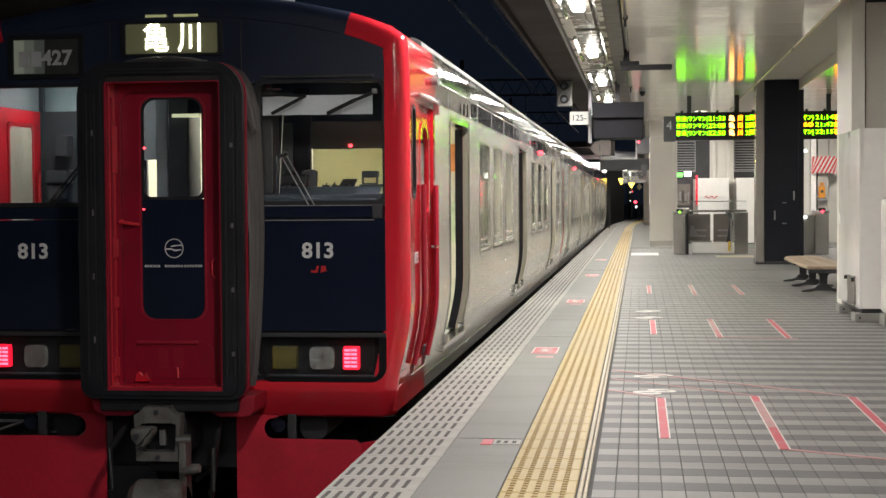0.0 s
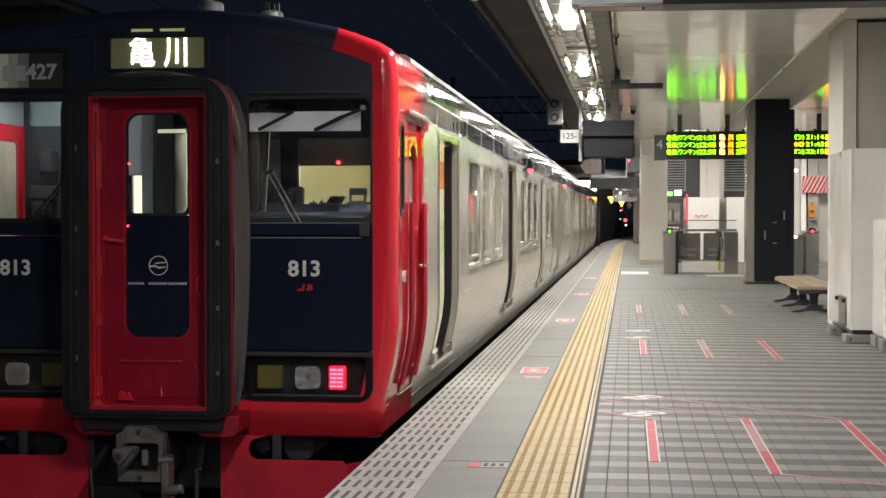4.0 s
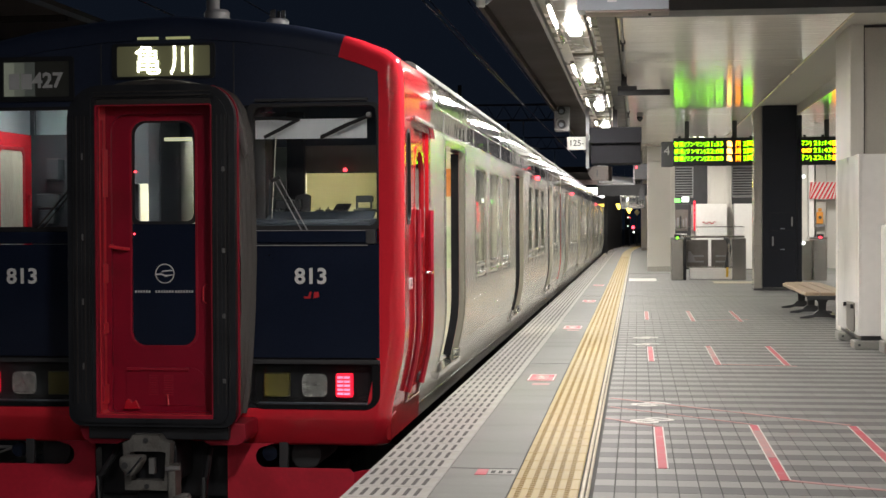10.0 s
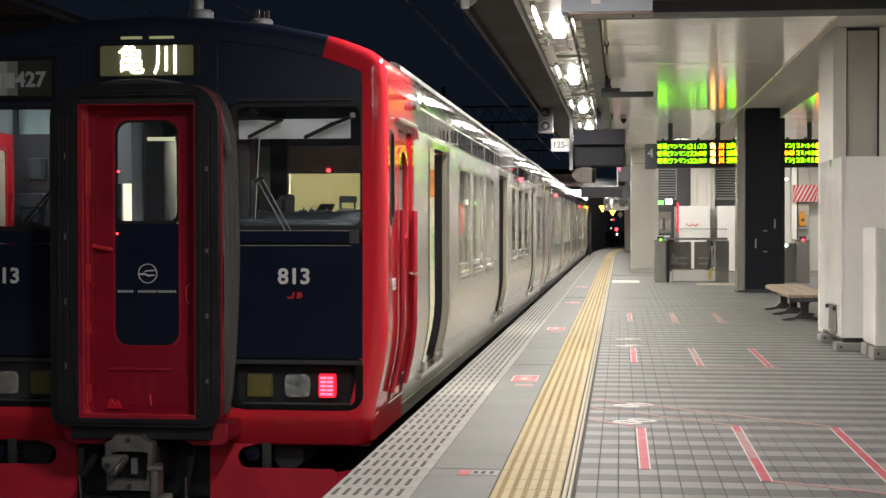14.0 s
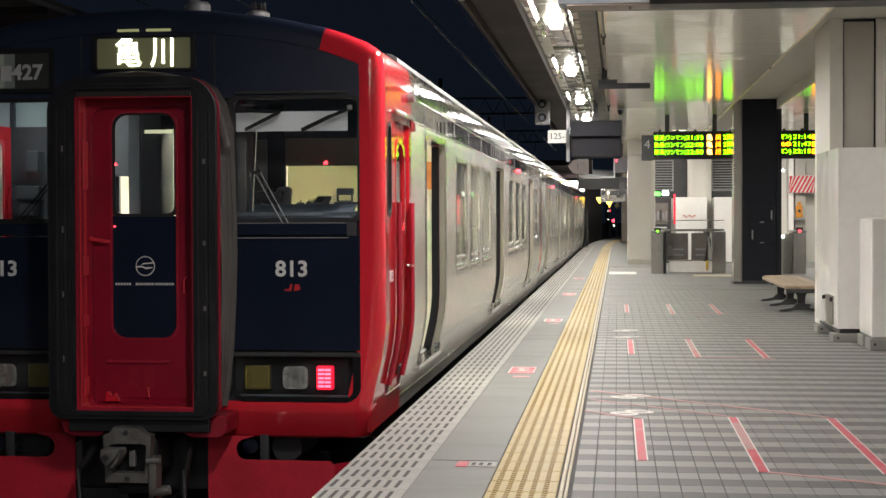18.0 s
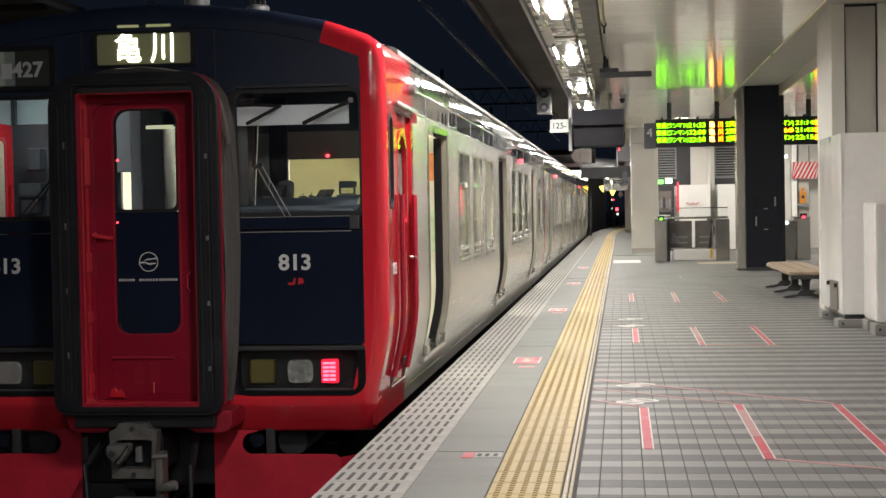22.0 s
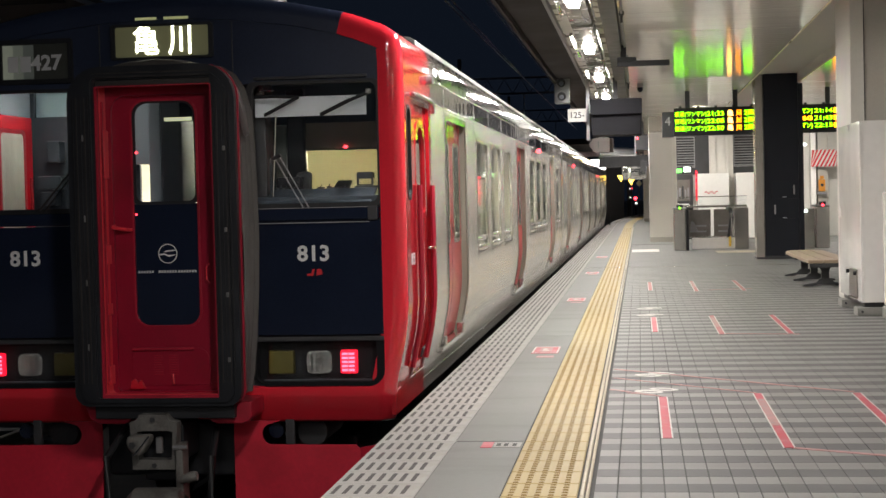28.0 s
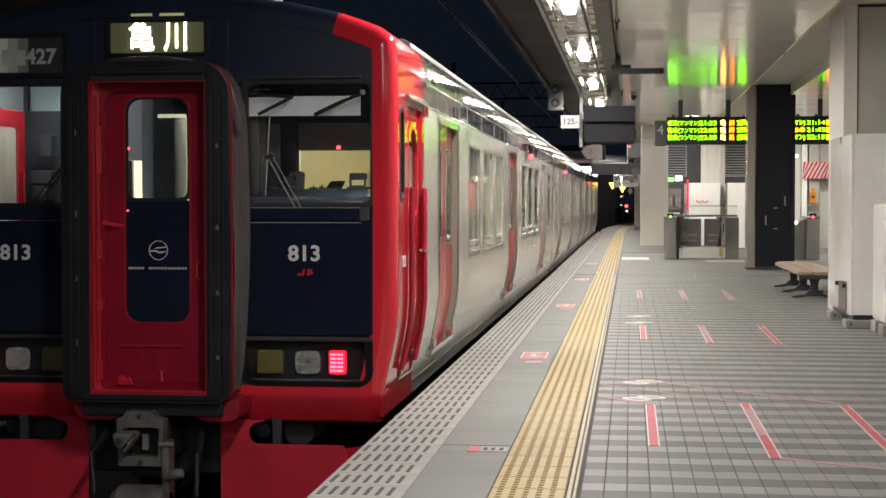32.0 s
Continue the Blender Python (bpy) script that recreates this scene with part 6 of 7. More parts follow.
    # roof fittings just behind the cab
    part("roof_vent", tube([(CX - 0.10, 11.0, 2.62), (CX - 0.10, 11.0, 2.90), (CX - 0.10, 11.0, 2.92)], [0.095, 0.095, 0.08], 18), GREY_METAL, car, "round grey roof vent")
    part("antenna_mast", tube([(CX - 0.13, 11.0, 2.92), (CX - 0.13, 11.0, 3.4)], 0.05, 12), GREY_METAL, car)
    av = part("roof_vent", tube([(CX + 0.36, 11.0, 2.58), (CX + 0.36, 11.0, 2.83), (CX + 0.36, 11.0, 2.845)], [0.085, 0.085, 0.07], 18), GREY_METAL, car, "round grey roof vent")
    for a in (0.4, 1.6, 2.9, 4.3):
        part("vent_fin", box(CX + 0.36 + 0.045 * math.cos(a) - 0.012, CX + 0.36 + 0.045 * math.cos(a) + 0.012, 11.0 + 0.045 * math.sin(a) - 0.012, 11.0 + 0.045 * math.sin(a) + 0.012, 2.84, 2.91), DARK_METAL, av)


CAST_DARK = mat("dim_brown_metal", (0.035, 0.031, 0.030), 0.5, 0.2, 0.3, 6, 60, 0.08)
HOOD_CLOTH = mat("dark_brown_hood_cloth", (0.045, 0.040, 0.037), 0.7, 0, 0.35, 5, 140, 0.15)
AD_ORANGE = mat("orange_advert_print", (0.65, 0.25, 0.08), 0.5, 0, 0.3, 6, 40, 0)
AD_GREEN = mat("green_advert_print", (0.50, 0.58, 0.40), 0.5, 0, 0.3, 6, 40, 0)
AD_WHITE = mat("white_advert_print", (0.7, 0.7, 0.66), 0.5, 0, 0.2, 6, 40, 0)
OLIVE_CLOTH = cloth("dark_olive_blind", (0.11, 0.092, 0.055), 0.35)
NUMBER_GLOW = mat("faint_display_glow", (0.26, 0.28, 0.22), emit=0.30)
NUMBER_GLOW_SOFT = mat("fainter_display_glow", (0.20, 0.22, 0.18), emit=0.20)
NUMBER_GLOW_FAINT = mat("faintest_display_glow", (0.13, 0.145, 0.13), emit=0.14)
OLIVE_PALE = mat("grey_olive_display", (0.06, 0.063, 0.055), 0.3, 0, 0.2, 6, 80, 0.0)
BLUE_PANEL = mat("blue_grey_cab_lining", (0.32, 0.38, 0.44), 0.45, 0, 0.1, 3, 60, 0.02)
# Opaque pale pane: the reflected light is put into its colour.
DOOR_PANE = mat("pale_pane_reflection", (0.75, 0.75, 0.66), 0.12, 0, 0.25, 5, 40, 0.0)
# Backlit plate; its weak glow also stands in for bloom round the letters.
OLIVE_DEST = mat("olive_bloom_screen", (0.28, 0.28, 0.15), emit=0.065)
PRINT = mat("faint_pale_print", (0.22, 0.09, 0.09), 0.5, ior=1.3)
AMBER_DULL = mat("unlit_amber_lens", (0.070, 0.056, 0.004), 0.5, 0, 0.2, 6, 80, 0.05)
REFLECTION_GLOW = mat("faint_reflection_glow", (0.9, 0.95, 0.6), emit=0.6)
DIM_GLOW = mat("dim_olive_marker_glow", (0.75, 0.78, 0.38), emit=0.22)
GREY_LETTER = mat("pale_grey_lettering", (0.62, 0.63, 0.64), 0.5, 0, 0.04, 8, 80, 0.0)
BLUE_BLIND = cloth("pale_blue_panel", (0.45, 0.55, 0.62), 0.6)
DESK_BLUE = mat("blue_grey_dashboard", (0.060, 0.075, 0.095), 0.4, 0, 0.15, 3, 60, 0.03)
GREEN_GREY = mat("grey_green_panel", (0.16, 0.185, 0.17), 0.5)
HEADER = mat("brown_header_panel", (0.20, 0.175, 0.145), 0.5)
BLIND = cloth("cream_blind_cloth", (0.70, 0.68, 0.50), 0.6)
VISOR = cloth("pale_visor_sheet", (0.75, 0.77, 0.80), 0.4)

first_car = build_car(NOSE_Y, 29.25, (11.62, 18.42, 25.22), ((13.82, 14.84), (15.16, 16.22), (16.56, 17.60), (20.58, 21.62), (21.96, 23.02), (23.36, 24.42), (27.2, 28.3)), cab=True)
build_cab(first_car)
build_car(29.55, 49.1, (31.3, 38.1, 44.9), ((33.6, 34.6), (34.95, 36.0), (36.3, 37.3), (40.3, 41.3), (41.7, 42.7), (43.0, 44.0), (46.9, 48.0)))
build_car(49.4, 68.6, (51.1, 57.9, 64.7), ((53.3, 54.3), (54.7, 55.7), (56.0, 57.0), (60.1, 61.1), (61.5, 62.5), (62.8, 63.8)))


# ---------------------------------------------------------------- things on and over the platform
def build_board():
    Y = 31.6
    t = thing("departure_board", "hanging departure board with glowing green and orange text", "departure board")
    part("case", box(0.74, 4.05, Y, Y + 0.28, 2.50, 3.07, 0.01), BLACK, t, "black metal case")
    part("number_box", box(0.50, 0.738, Y + 0.02, Y + 0.22, 2.48, 3.0, 0.008), DARK_METAL, t, "dark grey platform number box")
    lettering("number_text", "4", 0.26, SIGN_PALE, t, facing(0.615, Y + 0.016, 2.80))
    for x in (0.98, 1.95, 2.95, 3.8):
        part("hanger", box(x, x + 0.09, Y + 0.08, Y + 0.17, 3.06, CEIL_Z + 0.02), DARK_METAL, t)
    for k in range(9):
        part("top_clip", box(0.85 + 0.36 * k, 0.90 + 0.36 * k, Y + 0.02, Y + 0.1, 3.07, 3.11), BLACK, t)
    for k, (hour, kanji, cars, right) in enumerate((("21:33", "\u4e80 \u5ddd", "2\u4e21", "21:14"), ("22:08", "\u4e80 \u5ddd", "2\u4e21", "21:43"), ("22:50", "\u4e80 \u5ddd", "2\u4e21", "22:15"))):
        z = 2.935 - 0.148 * k
        lettering("led_text", "\u666e\u901a", 0.115, LED_GREEN, t, facing(0.855, Y - 0.004, z), width=0.20, bold=0.0005)
        lettering("led_text", "(\u30ef\u30f3\u30de\u30f3)", 0.115, LED_GREEN, t, facing(1.185, Y - 0.004, z), width=0.43, bold=0.0005)
        lettering("led_text", hour, 0.13, LED_GREEN, t, facing(1.585, Y - 0.004, z), width=0.34, bold=0.001)
        a, b = kanji.split()
        lettering("led_text", a, 0.13, LED_WHITE, t, facing(1.885, Y - 0.004, z), width=0.12, bold=0.003)
        lettering("led_text", b, 0.13, LED_ORANGE, t, facing(2.06, Y - 0.004, z), width=0.10, bold=0.003)
        lettering("led_text", cars, 0.13, LED_GREEN, t, facing(2.265, Y - 0.004, z), width=0.20, bold=0.003)
        part("led_bar", box(2.43, 2.50, Y - 0.005, Y - 0.001, z - 0.05, z + 0.05), LED_ORANGE, t, "orange unreadable text", 0)
        lettering("led_text", "\u30de\u30f3)" if k != 1 else "60", 0.12, LED_GREEN if k != 1 else LED_ORANGE, t, facing(3.42, Y - 0.004, z), width=0.22, bold=0.003)
        lettering("led_text", right, 0.125, LED_GREEN, t, facing(3.75, Y - 0.004, z), width=0.36, bold=0.001)
        part("led_bar", box(3.955, 4.03, Y - 0.005, Y - 0.001, z - 0.05, z + 0.05), LED_ORANGE, t, "orange unreadable text", 0)


def build_columns():
    # black clad column with hatch doors and a slim steel post beside it
    c = thing("column", "square column clad in black metal panels", "column", kind="structure")
    part("cladding", box(2.425, 3.078, 30.0, 30.75, 0, RECESS_Z - 0.004, 0.015), BLACK_COL, c)
    part("cable_casing", box(3.0795, 3.175, 30.02, 30.7, 0, 3.40, 0.008), BLACK_COL, c, "black casing strip")
    part("plinth", box(2.43, 3.19, 29.99, 30.76, 0, 0.06, 0.004), DARK_METAL, c)
    for z0, z1, hx, hz in ((1.182, 1.51, 2.965, 1.25), (0.78, 1.17, 2.60, 0.87)):
        d = part("hatch", box(2.56, 3.06, 29.984, 29.999, z0, z1, 0.005), BLACK_COL, c, "black hatch door")
        part("hatch_handle", box(hx, hx + 0.03, 29.97, 29.983, hz, hz + 0.18, 0.004), GALV, d, "small steel handle")
        part("hatch_mark", box(2.76, 2.84, 29.980, 29.983, z0 + 0.01, z0 + 0.03), FIXTURE_GREY, d, "small grey mark", 0)
    s = thing("steel_post", "satin steel cladding strip beside the black column", "post")
    part("strip", box(2.265, 2.42, 30.05, 30.65, 0, RECESS_Z - 0.004, 0.008), POST_STEEL, s)
    part("foot", box(2.255, 2.424, 30.04, 30.66, 0, 0.04), DARK_METAL, s)
    # cream columns further along
    for x0, x1, y0, y1, seam in ((0.28, 0.92, 41.8, 42.5, 3.0), (0.20, 0.55, 74.0, 74.5, 2.9)):
        c = thing("column", "square column clad in cream metal panels", "column", "cream columns", "structure")
        part("cladding", box(x0, x1, y0, y1, 0.14, min(seam, CEIL_Z - 0.035), 0.012), COLUMN, c)
        part("upper_cladding", box(x0 + 0.006, x1 - 0.006, y0 + 0.006, y1, seam + 0.012, CEIL_Z + 0.3, 0.01), COLUMN, c)
        part("side_strip", box(x1 + 0.002, x1 + 0.11, y0 + 0.1, y1, 0.14, CEIL_Z + 0.3, 0.006), COLUMN, c)
        part("plinth", box(x0 - 0.006, x1 + 0.115, y0 - 0.006, y1, 0, 0.135, 0.006), GREY_PANEL, c, "grey brown plinth")
    # near cream column: side face towards the track, corner strip, sunk grey panel and a further strip
    c = thing("column", "large column clad in cream and grey panels", "column", "cream columns", "structure")
    Z = RECESS_Z - 0.004
    part("side_cladding", box(2.440, 2.462, 17.965, 19.23, 0, Z, 0.004), COLUMN, c, "cream side panel")
    part("corner_strip", box(2.440, 2.590, 17.93, 17.96, 0, Z, 0.004), COLUMN, c, "cream corner strip")
    part("infill_panel", box(2.606, 2.944, 17.97, 18.0, 0, Z - 0.034, 0.003), GREY_PANEL, c, "sunk grey infill panel")
    part("panel_joint", box(2.591, 2.605, 17.975, 18.0, 0, Z), BLACK, c, "dark joint beside the panel", 0)
    part("panel_joint", box(2.945, 2.961, 17.975, 18.0, 0, Z), BLACK, c, "dark joint beside the panel", 0)
    part("panel_joint", box(2.606, 2.944, 17.975, 18.0, Z - 0.032, Z - 0.004), BLACK, c, "dark joint over the panel", 0)
    part("corner_strip", box(2.962, 3.07, 17.93, 17.96, 0, Z, 0.004), COLUMN, c, "cream outer strip")
    part("core", box(2.465, 3.07, 18.005, 19.22, 0, Z - 0.002), GREY_PANEL, c, smooth=0)


def build_covered_box():
    t = thing("covered_cabinet", "tall white cabinet wrapped in glossy sheeting on rubber feet", "cabinet")
    x0, y0, y1, z0, z1 = 2.285, 16.15, 17.85, 0.14, 2.03
    bm = bmesh.new()
    n, m = 14, 20
    # front and left faces with slight billow

    def face(at, nu, nv):
        g = [[bm.verts.new(at(i / nu, j / nv)) for j in range(nv + 1)] for i in range(nu + 1)]
        for i in range(nu):
            for j in range(nv):
                bm.faces.new((g[i][j], g[i + 1][j], g[i + 1][j + 1], g[i][j + 1]))

    def billow(u, v, s):
        fold = 0.016 * noise.noise(Vector((u * 2.2 + s, v * 3.1, s))) + 0.010 * noise.noise(Vector((u * 7 + v * 5, v * 9 + s, s))) * (0.3 + max(0.0, 3 * v - 2))
        return fold * min(1, 8 * u, 8 * (1 - u), 8 * v, 8 * (1 - v))

    face(lambda u, v: (x0 + billow(u, v, 1.3), y0 + (y1 - y0) * u, z0 + (z1 - z0) * v), n, m)
    face(lambda u, v: (x0 + 1.5 * u, y0 + billow(u, v, 5.1), z0 + (z1 - z0) * v), n, m)
    face(lambda u, v: (x0 + 1.5 * u, y1, z0 + (z1 - z0) * v), 2, 2)
    face(lambda u, v: (x0 + 1.5, y0 + (y1 - y0) * u, z0 + (z1 - z0) * v), 2, 2)
    face(lambda u, v: (x0 + 1.5 * u, y0 + (y1 - y0) * v, z1), 2, 2)
    face(lambda u, v: (x0 + 1.5 * u, y0 + (y1 - y0) * v, z0), 2, 2)
    bmesh.ops.remove_doubles(bm, verts=bm.verts, dist=0.003)
    part("cover", bm, BOXWHITE, t, smooth=60)
    part("edge_strip", box(x0 - 0.006, x0 + 0.02, y0 - 0.006, y0 + 0.02, z0, z1, 0.006), BOXWHITE, t)
    part("hatch", box(x0 - 0.016, x0 - 0.002, 16.42, 17.0, 0.17, 0.47, 0.006), HATCH, t, "grey metal hatch plate")
    for yy in (16.46, 17.02):
        part("hatch_knob", tube([(x0 - 0.045, yy, 0.43), (x0 - 0.012, yy, 0.43)], 0.022, 10), BLACK, t)
    part("hatch_lip", box(x0 - 0.03, x0 - 0.002, 16.44, 16.98, 0.145, 0.168, 0.006), STEEL_TRIM, t)
    part("base_frame", box(x0 + 0.03, x0 + 1.45, y0 + 0.05, y1 - 0.05, 0.09, 0.138), DARK_METAL, t)
    for x in (x0 - 0.05, x0 + 0.55, x0 + 1.15):
        for y in (y0 - 0.02, y1 - 0.45):
            f = part("foot", prism([(x, 0), (x + 0.30, 0), (x + 0.30, 0.088), (x, 0.088)], "y", y, y + 0.30, 0.012), FOOT, t, "pale grey block foot")
            part("bolt", tube([(x + 0.05, y - 0.004, 0.045), (x + 0.05, y + 0.02, 0.045)], 0.014, 10), DARK_METAL, f)
    b = thing("small_cabinet", "lower white cabinet beside the wrapped one", "cabinet")
    part("body", box(2.47, 3.3, 15.2, 15.95, 0.12, 1.30, 0.03), BOXWHITE, b)
    for x in (2.45, 2.95):
        for y in (15.15, 15.62):
            f = part("foot", prism([(x, 0), (x + 0.30, 0), (x + 0.30, 0.118), (x, 0.118)], "y", y, y + 0.30, 0.012), FOOT, b, "grey block foot")
            part("bolt", tube([(x + 0.05, y - 0.004, 0.06), (x + 0.05, y + 0.02, 0.06)], 0.014, 10), DARK_METAL, f)


def build_bench():
    t = thing("bench", "backless wooden bench on dark cast iron legs", "bench", at=(2.22, 20.7, 0))
    # three wide boards along the platform
    part("board", prism([(0.0, -0.1), (0.19, -0.1), (0.19, 3.52), (0.14, 3.5), (0.06, 3.36), (0.0, 3.05)], "z", 0.345, 0.39, 0.01), WOOD, t)
    part("board", prism([(0.2, -0.1), (0.39, -0.1), (0.39, 3.56), (0.2, 3.53)], "z", 0.345, 0.39, 0.01), WOOD, t)
    part("board", prism([(0.4, -0.1), (0.59, -0.1), (0.59, 3.2), (0.53, 3.45), (0.4, 3.55)], "z", 0.345, 0.39, 0.01), WOOD, t)
    for x in (0.07, 0.49):
        part("seat_rail", box(x, x + 0.05, 0.0, 3.35, 0.305, 0.344, 0.006), DARK_METAL, t, "dark iron rail under the seat")
    part("end_apron", box(0.02, 0.57, -0.11, -0.07, 0.29, 0.344, 0.008), DARK_METAL, t, "dark iron end of the seat frame")
    for y in (0.6, 1.95, 3.25):
        bm = prism([(0.25, 0.06), (0.35, 0.06), (0.355, 0.22), (0.39, 0.275), (0.58, 0.315), (0.58, 0.343), (0.02, 0.343), (0.02, 0.315), (0.21, 0.275), (0.245, 0.22)], "y", y - 0.04, y + 0.04, 0.01)
        prism([(0.0, 0.0), (0.12, 0.0), (0.2, 0.02), (0.40, 0.02), (0.48, 0.0), (0.60, 0.0), (0.60, 0.022), (0.42, 0.055), (0.37, 0.11), (0.23, 0.11), (0.18, 0.055), (0.0, 0.022)], "y", y - 0.045, y + 0.045, 0.008, bm=bm)
        part("leg", bm, DARK_METAL, t, "dark cast iron leg")


def escalator_post(x0, x1, y, lamp, label):
    t = thing("escalator_entrance", label, "escalator", "escalator entrances")
    part("newel", box(x0, x1, y, y + 0.9, 0, 0.95, 0.02), INOX, t, "satin steel newel")
    part("cap", box(x0 - 0.01, x1 + 0.01, y - 0.01, y + 0.9, 0.952, 0.99, 0.008), GREY_METAL, t)
    part("indicator", tube([((x0 + x1) / 2, y - 0.012, 0.98), ((x0 + x1) / 2, y + 0.01, 0.98)], 0.030, 16), lamp, t, "glowing direction indicator")
    part("indicator_housing", box((x0 + x1) / 2 - 0.075, (x0 + x1) / 2 + 0.075, y + 0.012, y + 0.1, 0.90, 1.06, 0.01), BLACK, t)
    return t


def build_stairhead():
    Y = 35.2
    t = escalator_post(0.78, 1.06, Y, GREEN_GLOW, "steel escalator newel with a glowing green arrow lamp")
    part("inner_edge", box(1.065, 1.12, Y - 0.03, Y + 0.5, 0, 0.95, 0.01), BLACK, t, "black handrail end")
    t2 = escalator_post(3.98, 4.28, Y, TAIL_SOFT, "steel escalator newel with a glowing red stop lamp")
    part("glass_panel", box(3.72, 3.97, Y + 0.1, Y + 0.12, 0.05, 0.95), CLEAR, t2, smooth=0)
    part("cabinet", box(3.70, 3.96, Y + 0.2, Y + 0.5, 0, 0.9, 0.01), GREY_PANEL, t2)
    b = thing("stair_balustrade", "steel and glass balustrade round the stairwell with dark advert panels", "balustrade")
    part("rail", box(1.0, 2.5, Y + 0.9, Y + 0.95, 0.97, 1.02, 0.01), INOX, b)
    part("glass", box(0.9, 2.5, Y + 1.0, Y + 1.015, 0.95, 1.22), CLEAR, b, smooth=0)
    part("glass_rail", box(0.9, 2.5, Y + 0.99, Y + 1.03, 1.215, 1.235), INOX, b)
    part("end_panel", box(2.18, 2.5, Y + 0.4, Y + 0.9, 0, 0.96, 0.01), INOX, b)
    for a, c in ((1.14, 1.64), (1.71, 2.14)):
        p = part("advert_panel", box(a, c, Y + 0.5, Y + 0.53, 0.30, 0.93, 0.006), GREY_ADV, b, "dark grey advert panel")
        for k in range(2):
            part("print_bar", box(a + 0.10, c - 0.10, Y + 0.496, Y + 0.5, 0.40 + 0.13 * k, 0.44 + 0.13 * k), GREY_METAL, p, "pale unreadable print", 0)
    part("advert_picture", prism([(1.16, 0.40), (1.36, 0.40), (1.30, 0.56), (1.24, 0.66), (1.18, 0.66)], "y", Y + 0.49, Y + 0.495), GREY_METAL, b, "pale blurred advert shape", 0)
    part("kick_board", box(1.19, 2.16, Y + 0.05, Y + 0.3, 0.03, 0.28, 0.01), BOXWHITE, b, "white kick board")
    part("ledge", box(1.15, 2.2, Y + 0.3, Y + 0.55, 0.27, 0.31, 0.006), INOX, b)
    part("handrail", tube([(2.02, Y + 0.2, 0.2), (2.06, Y + 0.1, 0.45), (2.1, Y + 0.1, 0.75), (2.08, Y + 0.3, 0.92), (2.04, Y + 0.6, 0.95)], 0.05, 10), BLACK, b, "curved black handrail")
    part("yellow_edge", box(2.02, 2.07, Y - 0.01, Y + 0.05, 0.08, 0.30), YELLOW_PAINT, b, "yellow edge strip")
    part("bright_panel", box(2.07, 2.11, Y + 0.05, Y + 0.3, 0.15, 0.85, 0.01), STEEL_TRIM, b)
    single("floor_mat", box(1.68, 2.55, 33.5, 34.6, 0.0006, 0.006), CREAM_BAR, "pale mat on the floor before the escalator", "mat", smooth=0)


def louvre(name, x0, x1, z0, z1, y):
    t = thing(name, "grey louvred grille in the back wall", "grille", "wall grilles")
    part("frame", ring(rrect(x0, x1, z0, z1, 0.01, 1), rrect(x0 + 0.03, x1 - 0.03, z0 + 0.03, z1 - 0.03, 0.01, 1), "y", y - 0.03, y), GREY_METAL, t)
    n = 11
    for k in range(n):
        z = z0 + 0.04 + (z1 - z0 - 0.08) * k / n
        part("slat", prism([(y - 0.025, z), (y - 0.02, z), (y + 0.03, z + 0.05), (y + 0.025, z + 0.05)], "x", x0 + 0.03, x1 - 0.03), GREY_METAL, t, smooth=0)


